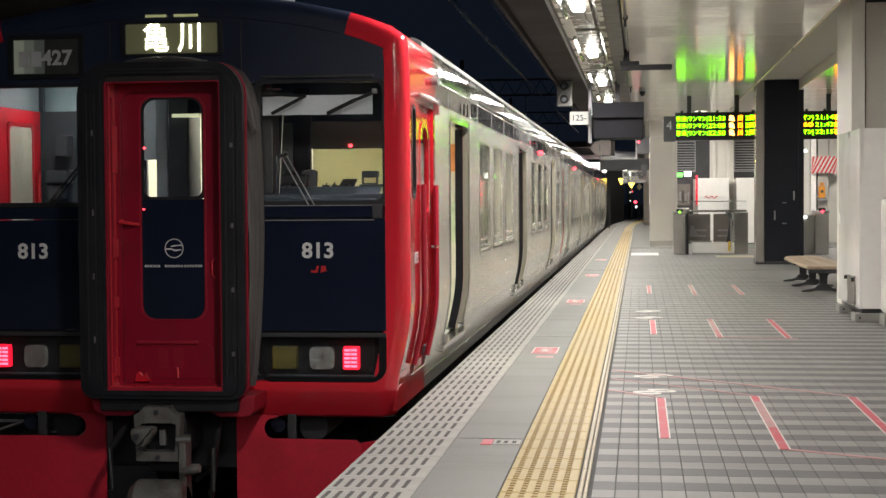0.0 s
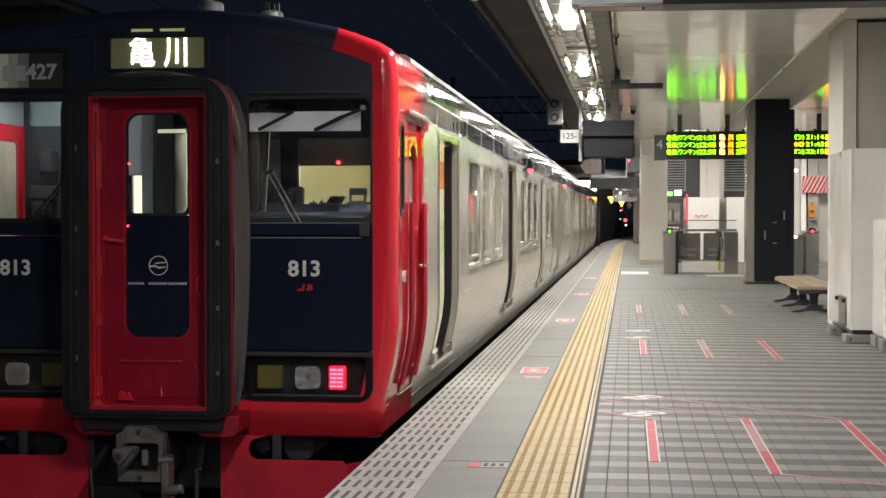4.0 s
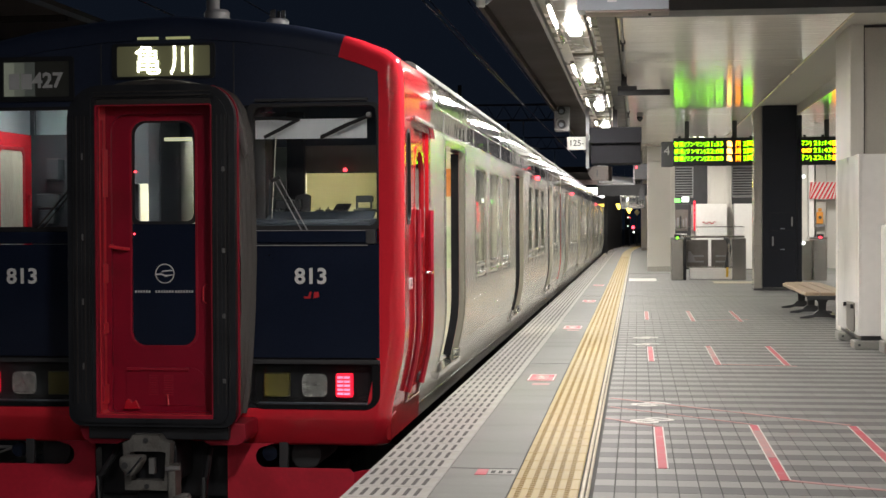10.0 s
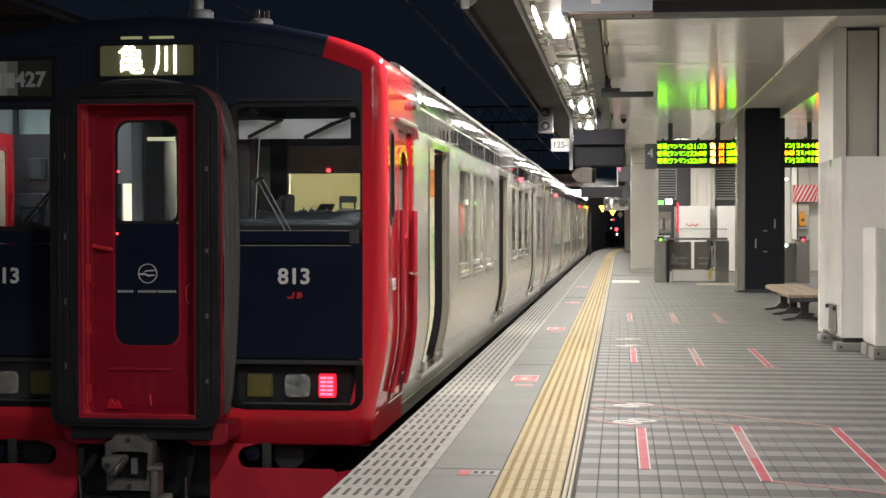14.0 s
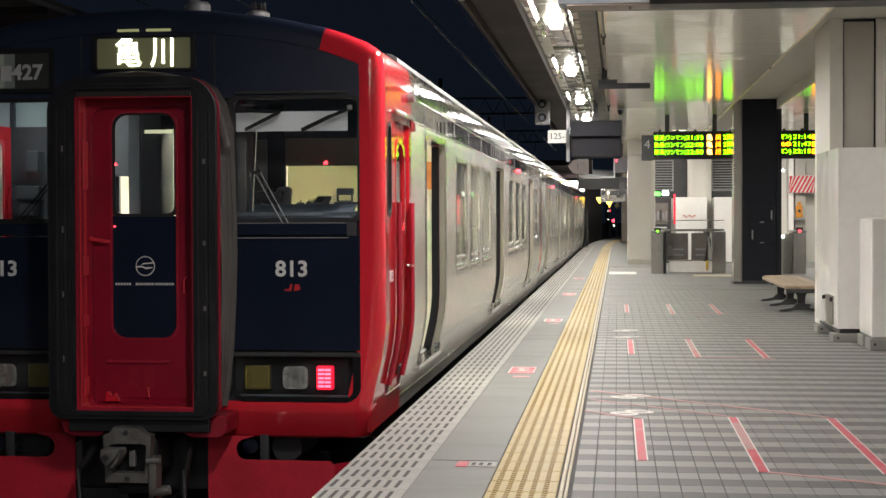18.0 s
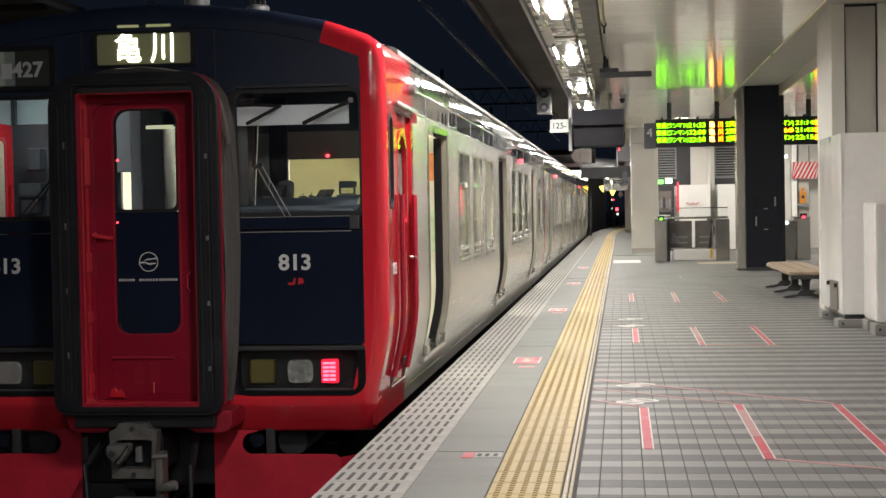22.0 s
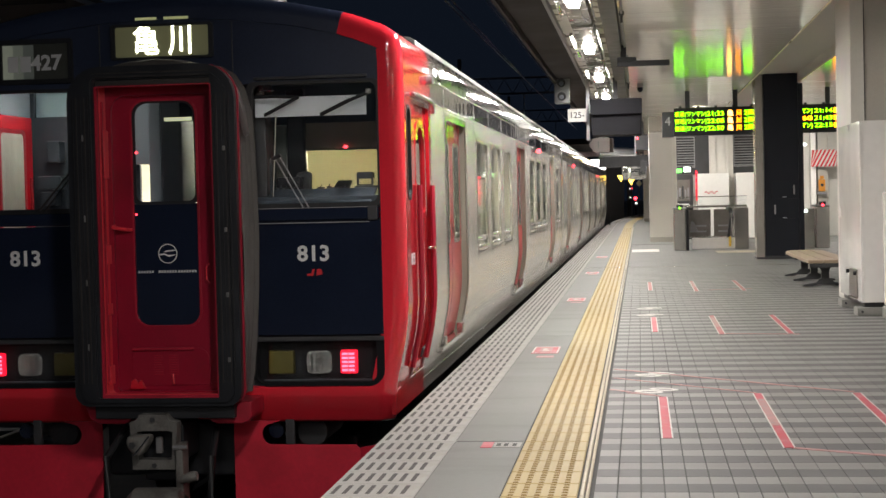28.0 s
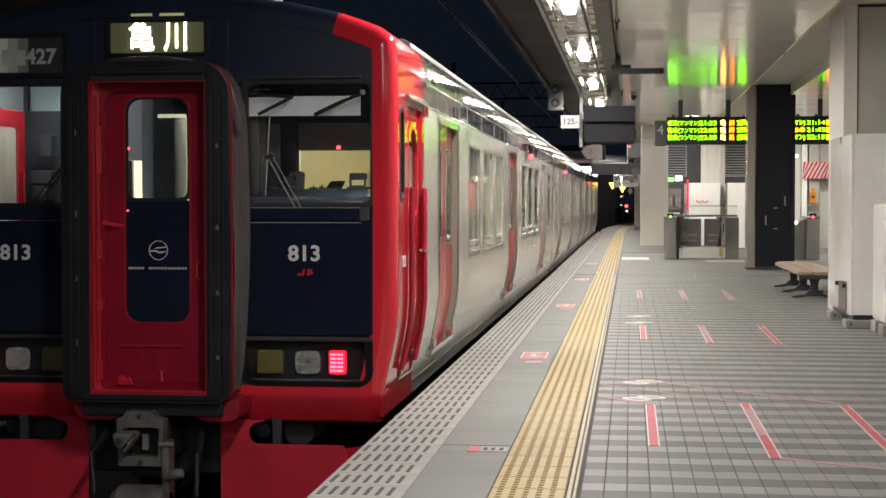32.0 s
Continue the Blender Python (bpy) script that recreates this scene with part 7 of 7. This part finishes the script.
def build_back_wall():
    Y = 44.5
    single("wall_north", box(0.93, 8.7, Y, Y + 0.25, 0, CEIL_Z + 0.3), COLUMN, "cream wall behind the stairwell", "wall", kind="structure", smooth=0)
    # No hole is cut; a dark sheet gives the recess its shade.
    single("recess_dark_sheet", box(1.0, 3.35, Y - 0.05, Y - 0.004, 1.85, CEIL_Z - 0.02), DARK_METAL, "dark sheet on the back wall standing in for a shaded opening", "recess", kind="structure", smooth=0)
    louvre("wall_grille", 1.0, 1.62, 2.05, 2.95, Y - 0.055)
    louvre("wall_grille", 2.72, 3.34, 2.05, 2.95, Y - 0.055)
    p = thing("pilaster", "cream ribbed wall pilaster", "pilaster", kind="structure")
    part("rib", box(2.02, 2.70, Y - 0.22, Y - 0.058, 0, CEIL_Z - 0.035, 0.01), COLUMN, p)
    for x in (2.10, 2.50):
        part("rib", box(x, x + 0.10, Y - 0.28, Y - 0.222, 0, CEIL_Z - 0.035, 0.01), COLUMN, p)
    for x0, x1, mark in ((1.64, 2.52, True), (2.72, 3.27, False)):
        v = thing("vending_machine", "white drinks machine with small red lamps at its side", "vending machine", "drinks machines")
        part("body", box(x0, x1, Y - 1.1, Y - 0.35, 0.02, 1.86, 0.015), BOXWHITE, v)
        part("foot", box(x0 + 0.04, x1 - 0.04, Y - 1.05, Y - 0.4, 0, 0.02), DARK_METAL, v)
        if mark:
            part("red_strip", box(x0 - 0.05, x0 - 0.002, Y - 1.1, Y - 1.0, 1.1, 1.95, 0.005), RED_STRIP, v, "lit red side strip")
            for zz in (1.45, 1.6, 1.75, 1.9):
                part("red_lamp", tube([(x0 - 0.025, Y - 1.11, zz), (x0 - 0.025, Y - 1.1, zz)], 0.018, 8), TAIL_SOFT, v, "small glowing red lamp")
            pts = [(x0 + 0.20 + 0.04 * k, 0, 1.32 + 0.035 * math.sin(k * 1.7)) for k in range(10)]
            part("script_mark", tube([(a, Y - 1.104, z) for a, _, z in pts], 0.014, 6), RED_LETTER, v, "wavy red mark")
    d = thing("ticket_machine", "dark machine with a green and white lit header", "machine")
    part("body", box(0.96, 1.52, Y - 0.9, Y - 0.3, 0, 1.86, 0.02), DARK_METAL, d)
    part("screen", box(1.02, 1.44, Y - 0.91, Y - 0.9, 1.1, 1.7, 0.005), GREY_ADV, d, "lit grey display window")
    for k in range(5):
        part("display_item", box(1.05 + 0.078 * k, 1.10 + 0.078 * k, Y - 0.93, Y - 0.911, 1.16 + 0.03 * (k % 2), 1.42 + 0.05 * (k % 3), 0.006), (GALV, GREY_METAL, DARK_METAL)[k % 3], d)
    part("green_header", box(0.98, 1.22, Y - 0.92, Y - 0.9, 1.90, 2.02), GREEN_SIGN, d, "glowing green sign")
    part("white_header", box(1.27, 1.46, Y - 0.92, Y - 0.9, 1.92, 2.06), WHITE_GLOW, d, "glowing white sign")
    part("header_bar", box(0.96, 1.5, Y - 0.9, Y - 0.6, 1.862, 2.07), DARK_METAL, d)
    part("tray", box(1.02, 1.40, Y - 1.0, Y - 0.9, 0.98, 1.02), BOXWHITE, d)
    # the bright corner with the striped banner
    s = thing("striped_banner", "red and white diagonal striped hazard banner", "banner")
    X0, X1, z0, z1, yb = 4.85, 5.62, 1.98, 2.46, 44.0
    part("sheet", box(X0, X1, yb, yb + 0.02, z0, z1), TAPE_WHITE, s, smooth=0)
    for k in range(9):
        a = X0 - 0.22 + 0.115 * k
        q = [(max(X0, min(X1, a + dx)), z) for dx, z in ((0, z0), (0.06, z0), (0.06 + 0.26, z1), (0.26, z1))]
        if q[1][0] - q[0][0] > 0.004 or q[2][0] - q[3][0] > 0.004:
            part("stripe", prism(q, "y", yb - 0.006, yb - 0.001), RED_LETTER, s, smooth=0)
    for xx in (X0 + 0.03, X1 - 0.06):
        part("bracket", box(xx, xx + 0.03, yb + 0.02, 44.5, z1 - 0.06, z1 - 0.03), GALV, s)
    p = thing("pilaster", "white wall pilaster at the corner", "pilaster", kind="structure")
    part("rib", box(4.86, 5.0, 44.1, 44.49, 0, CEIL_Z - 0.035, 0.01), BOXWHITE, p)
    part("rib", box(5.05, 5.34, 44.15, 44.49, 0, CEIL_Z - 0.035, 0.01), GREY_PANEL, p)
    o = thing("wall_phone", "orange emergency box on the wall", "emergency box")
    part("body", box(5.06, 5.24, 43.98, 44.14, 1.28, 1.62, 0.02), AMBER_PAINT, o)
    part("top", box(5.10, 5.20, 43.98, 44.14, 1.63, 1.72, 0.01), AMBER_PAINT, o)
    part("dial", tube([(5.15, 43.965, 1.46), (5.15, 43.98, 1.46)], 0.045, 14), DARK_METAL, o)
    part("bracket", box(5.0, 5.3, 44.0, 44.12, 1.2, 1.26), GALV, o)
    # White glints beside the black column, made as glowing discs.
    for z in (0.92, 2.21):
        g = thing("glint_disc", "small glowing disc standing in for a white glint beside the black column", "lamp", "small lamps")
        part("lens", tube([(3.205, 30.02, z), (3.205, 30.05, z)], [0.028, 0.036], 12), WHITE_GLOW, g)
        part("back", tube([(3.205, 30.051, z), (3.205, 30.10, z)], [0.042, 0.036], 12), GREY_METAL, g)
        part("arm", box(3.176, 3.20, 30.06, 30.10, z - 0.012, z + 0.012), GALV, g)
    v = thing("red_machine", "red lit vending front seen past the column", "vending machine", "drinks machines")
    part("body", box(2.95, 3.5, 39.0, 39.7, 0, 1.85, 0.02), RED_DULL, v)
    part("window", box(2.98, 3.47, 38.985, 39.0, 0.9, 1.7, 0.005), INOX, v)
    part("lamp", tube([(3.05, 38.97, 1.72), (3.05, 38.985, 1.72)], 0.05, 12), TAIL_SOFT, v, "glowing red lamp")


def build_overhead():
    # information sign close above
    s = thing("hanging_sign", "grey illuminated platform sign hung under the canopy", "sign")
    part("case", box(-0.462, 0.247, 11.9, 12.15, 2.984, 3.38, 0.006), SIGN_GREY, s, "blue-grey sign case")
    part("bottom_trim", box(-0.40, 0.252, 11.898, 12.155, 2.965, 2.983, 0.003), SIGN_TRIM, s, "brown bottom trim")
    part("mark", prism([(-0.363, 3.106), (-0.228, 3.106), (-0.228, 3.046), (-0.156, 3.046), (-0.156, 3.106), (-0.126, 3.106), (-0.126, 3.16), (-0.156, 3.16), (-0.156, 3.30), (-0.228, 3.30), (-0.228, 3.16), (-0.363, 3.16)], "y", 11.893, 11.899), WHITE, s, "white cross mark", 0)
    part("screw", tube([(0.100, 12.0, 2.965), (0.100, 12.0, 2.948)], 0.010, 8), DARK_METAL, s)
    for x in (-0.4, 0.17):
        part("hanger", tube([(x, 12.02, 3.38), (x, 12.02, CEIL_Z + 0.1)], 0.015), GALV, s)
    k = thing("edge_fixture", "grey angled bracket with a white tube at the canopy edge", "bracket")
    part("tube", tube([(-1.266, 12.36, 3.094), (-1.266, 12.36, 3.10), (-1.266, 12.36, 3.38)], [0.030, 0.037, 0.035], 16), PLATE_WHITE, k, "white rounded tube")
    part("shield", prism([(-1.402, 3.223), (-1.303, 3.13), (-1.222, 3.12), (-1.118, 3.223), (-1.06, 3.398), (-1.43, 3.398)], "y", 12.40, 12.44, 0.006), FIXTURE_GREY, k, "blue-grey angled plate")
    # signal repeater with two round lenses
    g = thing("signal_repeater", "grey two-lens signal repeater hung from the canopy", "signal")
    part("case", box(-1.46, -1.19, 27.0, 27.2, 2.96, 3.47, 0.02), GALV, g)
    for z in (3.09, 3.33):
        part("lens", tube([(-1.33, 26.98, z), (-1.33, 27.0, z)], 0.075, 20), DARK_METAL, g, "unlit dark lens")
        part("hood", tube([(-1.33, 26.90, z + 0.015), (-1.33, 27.0, z + 0.015)], 0.10, 20, caps=False), DARK_METAL, g)
        part("reflector", tube([(-1.33, 26.97, z - 0.015), (-1.33, 26.979, z - 0.015)], [0.030, 0.042], 16), FIXTURE_GREY, g, "pale unlit lens")
    part("bracket", box(-1.26, -1.19, 27.2, 27.26, 3.2, CEIL_Z + 0.0), DARK_METAL, g)
    # distance plate
    p = thing("distance_plate", "white plate with black figures beside the monitor", "plate")
    part("plate", box(-1.23, -0.90, 27.0, 27.02, 2.63, 2.86, 0.004), PLATE_WHITE, p)
    lettering("plate_text", "125-", 0.15, BLACK, p, facing(-1.065, 26.998, 2.745), width=0.235, bold=0.001)
    part("arm", box(-0.90, -0.84, 27.0, 27.05, 2.30, CEIL_Z, 0.004), GALV, p)
    # train monitors in dark cases
    m = thing("monitor_case", "dark grey monitor case hung above the platform edge", "monitor")
    part("case", box(-0.80, 0.07, 26.6, 27.3, 2.36, 2.98, 0.02), MATT, m)
    part("hood", box(-0.82, 0.08, 26.5, 26.7, 2.72, 2.99, 0.01), MATT, m)
    part("arm", box(-0.42, -0.34, 26.9, 27.0, 2.98, CEIL_Z), DARK_METAL, m)
    part("lamp", box(-0.83, -0.805, 26.7, 26.8, 2.78, 2.90), WHITE_GLOW, m, "small bright lamp", 0)
    a = thing("bracket_arm", "black horizontal bracket arm under the ceiling", "bracket")
    part("arm", box(-0.27, 0.46, 21.5, 21.6, 3.12, 3.20, 0.01), BLACK, a)
    part("holder", box(-0.27, 0.0, 21.48, 21.62, 3.19, 3.25, 0.01), BLACK, a)
    part("stem", box(-0.22, -0.14, 21.5, 21.6, 3.24, CEIL_Z), BLACK, a)
    c = thing("dome_camera", "small dome camera under the ceiling", "camera")
    part("base", tube([(0.06, 29, CEIL_Z), (0.06, 29, 3.34)], 0.06, 16), GREY_METAL, c)
    part("dome", tube([(0.06, 29, 3.34), (0.06, 29, 3.29), (0.06, 29, 3.25)], [0.06, 0.05, 0.02], 16), BLACK_GLOSS, c)
    for y in (17.5, 23.0, 28.5):
        h = thing("conduit_clip", "small dark clip on the ceiling conduit", "clip", "conduit clips")
        part("clip", box(-0.19, -0.13, y, y + 0.06, CEIL_Z - 0.05, CEIL_Z, 0.006), DARK_METAL, h)
        part("drop", tube([(-0.16, y + 0.03, CEIL_Z - 0.13), (-0.16, y + 0.03, CEIL_Z - 0.05)], 0.014), DARK_METAL, h)
    single("conduit", tube([(-0.16, -12, CEIL_Z - 0.022), (-0.16, 60, CEIL_Z - 0.022)], 0.016, 8), GREY_METAL, "thin grey conduit along the ceiling edge", "conduit", kind="structure")
    # mirrors and signs further off
    for x0, x1, y, z0, z1 in ((-0.95, -0.08, 38.0, 2.30, 2.78), (-0.55, 0.25, 52.0, 1.85, 2.35)):
        r = thing("platform_mirror", "tilted rectangular mirror hung over the platform", "mirror", "platform mirrors")
        bm = box(x0, x1, y, y + 0.02, z0, z1)
        fm = ring(rrect(x0 - 0.03, x1 + 0.03, z0 - 0.03, z1 + 0.03, 0.01, 1), rrect(x0, x1, z0, z1, 0.01, 1), "y", y - 0.012, y + 0.03)
        for part_bm in (bm, fm):
            bmesh.ops.rotate(part_bm, verts=part_bm.verts, cent=((x0 + x1) / 2, y, z0), matrix=Matrix.Rotation(radians(-11), 3, "Z"))
        part("glass", bm, MIRROR, r, "silvered mirror", 0)
        part("frame", fm, GREY_METAL, r)
        part("stem", tube([((x0 + x1) / 2, y + 0.05, z1), ((x0 + x1) / 2, y + 0.05, CEIL_Z)], 0.02), GALV, r)
    n = thing("track_number_sign", "brown arrow-shaped sign with a track number", "sign")
    part("plate", prism([(-1.22, 2.56), (-1.08, 2.74), (-0.70, 2.74), (-0.70, 2.38), (-1.08, 2.38)], "y", 37.8, 37.84, 0.004), SIGN_BROWN, n)
    lettering("sign_text", "1", 0.24, BLACK, n, facing(-0.98, 37.797, 2.56))
    part("hanger", tube([(-0.9, 37.82, 2.74), (-0.9, 37.82, CEIL_Z)], 0.015), GALV, n)
    b = thing("signal_box", "dark box with red lights by the mirror", "signal")
    part("case", box(-0.06, 0.25, 37.5, 37.8, 2.40, 2.78, 0.015), DARK_METAL, b)
    part("lamp", box(-0.03, 0.0, 37.49, 37.5, 2.66, 2.72), TAIL_SOFT, b, "small red lamp", 0)
    part("stem", box(0.05, 0.10, 37.6, 37.65, 2.78, CEIL_Z), DARK_METAL, b)
    single("dark_beam", box(-1.2, 0.3, 46.0, 46.3, 2.15, 2.50, 0.01), DARK_METAL, "dark cross beam under the far canopy", "beam", kind="structure", smooth=0)
    d = thing("dark_fitting", "small dark box on the far column", "fitting")
    part("case", box(0.06, 0.22, 44.0, 44.2, 1.98, 2.28, 0.01), DARK_METAL, d)
    part("arm", box(-0.05, 0.06, 44.05, 44.1, 2.1, 2.14), DARK_METAL, d)
    part("stem", box(0.12, 0.16, 44.05, 44.1, 2.28, CEIL_Z), DARK_METAL, d)


def build_distance():
    # dark trackside structures beyond the train
    for x0, x1, y, z1 in ((-2.3, -0.9, 92, 3.3), (-1.35, -1.0, 96, 2.8)):
        s = thing("trackside_hut", "dark trackside cabinet in the night", "cabinet", "trackside cabinets")
        part("body", box(x0, x1, y, y + 2, RAIL_Z - 0.2, z1, 0.03), NIGHT, s)
        part("cap", box(x0 - 0.05, x1 + 0.05, y - 0.05, y + 2.05, z1, z1 + 0.08, 0.01), NIGHT, s)
    # lamps on a dark line of masts
    for x, y, z, m, r, w in ((-0.30, 118, 1.0, TAIL_SOFT, 0.13, "red"), (-0.25, 118, 0.62, WHITE_GLOW, 0.08, "white"), 
                           (-0.70, 110, 2.3, WHITE_GLOW, 0.05, "white"), (-0.65, 110, 1.72, WHITE_GLOW, 0.04, "white"), (-0.65, 110, 1.1, WHITE_GLOW, 0.04, "white"), (-0.55, 112, 1.75, TAIL_SOFT, 0.06, "red")):
        s = thing("line_signal", f"small glowing {w} signal on a dark post", "signal", "line signals")
        part("lens", tube([(x, y, z), (x, y + 0.1, z)], r, 14), m, s)
        part("post", box(x - 0.05, x + 0.05, y + 0.11, y + 0.2, RAIL_Z - 0.2, z + r), NIGHT, s)
    # amber warning triangles and an amber lamp by the end of the train
    for x, y, z in ((-1.02, 88, 2.26), (-0.45, 88, 2.05)):
        t = thing("warning_triangle", "glowing amber triangle sign beside the track", "sign", "amber triangles")
        part("plate", prism([(x - 0.20, z + 0.17), (x, z - 0.20), (x + 0.20, z + 0.17)], "y", y, y + 0.04), AMBER_GLOW, t, smooth=0)
        part("post", box(x - 0.03, x + 0.03, y + 0.041, y + 0.1, RAIL_Z - 0.2, z), NIGHT, t)
    t = thing("amber_lamp", "glowing amber lamp on a dark post by the platform edge", "lamp")
    part("lens", tube([(-1.30, 66, 2.9), (-1.30, 66, 2.98), (-1.30, 66, 3.06)], [0.06, 0.10, 0.05], 14), AMBER_LAMP, t)
    part("post", box(-1.34, -1.26, 65.96, 66.04, 0.0, 2.9), NIGHT, t)
    w = thing("diamond_sign", "small white diamond sign beside the track", "sign")
    part("plate", prism([(0.0, 1.75), (0.16, 1.95), (0.0, 2.15), (-0.16, 1.95)], "y", 90, 90.05), PLATE_WHITE, w)
    part("post", box(-0.03, 0.03, 90.06, 90.12, -0.2, 1.9), NIGHT, w)
    # lit footbridge and canopy lights far off
    f = thing("far_canopy", "far platform canopy with bright lamps at night", "canopy")
    part("roof", box(-4.2, -0.6, 80, 110, 4.0, 4.3), CANOPY, f, smooth=0)
    for x in (-4.0, -3.0, -2.0):
        part("cross_beam", box(-4.2, -0.6, 80.0 + (x + 4) * 3, 80.2 + (x + 4) * 3, 3.50, 3.62), BEAM_FAR, f, "pinkish painted cross beam", 0)
    for x, y in ((-2.55, 81), (-1.85, 81), (-2.4, 90)):
        part("lamp", box(x, x + 0.45, y, y + 0.3, 2.85, 3.2, 0.03), FAR_LAMP, f, "bright canopy lamp")
    for x in (-4.1, -0.75):
        part("post", box(x, x + 0.12, 95, 95.2, RAIL_Z - 0.2, 4.0), NIGHT, f)
    # overhead line structures against the night sky
    for y in (78, 108):
        m = thing("line_gantry", "dark steel overhead line gantry over the tracks", "gantry", "line gantries")
        part("mast", box(-9.2, -9.0, y, y + 0.2, RAIL_Z - 0.2, 8.5), NIGHT, m)
        part("mast", box(3.2, 3.4, y, y + 0.2, CEIL_Z + 0.5, 8.5), NIGHT, m)
        for z in (6.6, 7.4):
            part("beam", box(-9.2, 3.4, y + 0.05, y + 0.15, z, z + 0.1), DARK_METAL, m, smooth=0)
        for k in range(14):
            xx = -9.0 + 0.88 * k
            part("brace", tube([(xx, y + 0.1, 6.65), (xx + 0.44, y + 0.1, 7.4), (xx + 0.88, y + 0.1, 6.65)], 0.03, 5), DARK_METAL, m)
        for xx in (-5.3, -2.9):
            part("insulator_bracket", tube([(xx - 0.5, y + 0.1, 6.6), (xx - 0.5, y + 0.1, 5.3), (xx + 0.3, y + 0.1, 5.2)], 0.035, 6), GALV, m)
    for x, z, dx in ((-2.97, 4.55, 0.0), (-2.97, 5.4, 0.0), (-6.87, 4.55, 0), (-6.87, 5.4, 0), (-1.9, 6.3, 0.6), (-4.6, 6.6, -0.4)):
        single("overhead_wire", tube([(x, -15, z), (x + dx * 0.3, 30, z - 0.12), (x + dx, 75, z)], 0.012, 5), GALV, "thin overhead line wire", "wire", "overhead wires", "structure")
    # canopy of the opposite platform
    o = thing("opposite_canopy", "dark brown canopy of the opposite platform", "canopy")
    part("soffit", box(-20, -9.32, 8, 80, 4.80, 4.95), CANOPY_FAR, o, "dim brown soffit boards", 0)
    part("edge_trim", box(-9.315, -9.295, 8, 80, 4.78, 4.86, 0.004), GALV, o, "thin metal edge trim")
    for y in (14, 19, 24, 29, 34):
        part("soffit_rib", box(-20, -9.33, y, y + 0.12, 4.70, 4.798), CANOPY, o, "dark rib under the soffit", 0)
    for y in (32, 44, 56):
        part("post", box(-11.2, -10.95, y, y + 0.25, RAIL_Z - 0.2, 4.80), DARK_METAL, o)
    single("opposite_platform", box(-14, -8.6, -14, 120, RAIL_Z - 0.3, 0.0), CONCRETE_DARK, "dark concrete platform across the tracks", "platform", kind="structure", smooth=0)


HATCH = mat("dull_hatch_steel", (0.20, 0.19, 0.17), 0.35, 0.5, 0.1, 3, 60, 0.02)
FAR_LAMP = mat("bright_far_lamp", (1.0, 0.97, 0.92), emit=14.0)
FOOT = mat("pale_grey_rubber", (0.27, 0.265, 0.25), 0.6, 0, 0.12, 4, 60, 0.04)
BEAM_FAR = mat("pinkish_beam_paint", (0.42, 0.30, 0.30), 0.6)
GREY_ADV = mat("dark_advert_print", (0.17, 0.155, 0.14), 0.4, 0, 0.2, 5, 60, 0.0)
YELLOW_PAINT = mat("yellow_edge_paint", (0.7, 0.45, 0.05), 0.5)
AMBER_PAINT = mat("orange_plastic", (0.65, 0.26, 0.03), 0.4)
RED_STRIP = mat("lit_red_strip", (0.75, 0.01, 0.03), emit=0.9)
GREEN_SIGN = mat("green_sign_glow", (0.2, 1.0, 0.15), emit=1.5)
SIGN_PALE = mat("pale_sign_figure", (0.36, 0.36, 0.35), 0.5)
SIGN_GREY = mat("blue_grey_sign_case", (0.36, 0.41, 0.47), 0.6, 0.0)
FIXTURE_GREY = mat("blue_grey_bracket_paint", (0.26, 0.29, 0.33), 0.4, 0.1)
SIGN_TRIM = mat("brown_sign_trim", (0.16, 0.125, 0.105), 0.4, 0.2)
SIGN_BROWN = mat("brown_sign_plate", (0.085, 0.068, 0.058), 0.5)
PLATE_WHITE = mat("white_plate", (0.70, 0.72, 0.68), 0.45, 0, 0.05)
MIRROR = mat("silvered_mirror", (0.85, 0.86, 0.86), 0.03, 1.0, 0.02, bump=0)
build_columns()
build_covered_box()
build_bench()
build_board()
build_stairhead()
build_back_wall()
build_overhead()
build_distance()
build_floor_marks()
build_paving()


# ---------------------------------------------------------------- moving things
def motions():
    """The passenger doors stand open, then close."""
    for leaf, y, way in DOORS_MOVING:
        rows = ((0, 0.635), (24.6, 0.635), (24.9, 0.58), (25.5, 0.42), (26.2, 0.18), (26.8, 0.03), (27.1, 0.0), (32, 0.0))
        walk(leaf, [(t, pose(0, y + way * gap, 0)) for t, gap in rows])


motions()
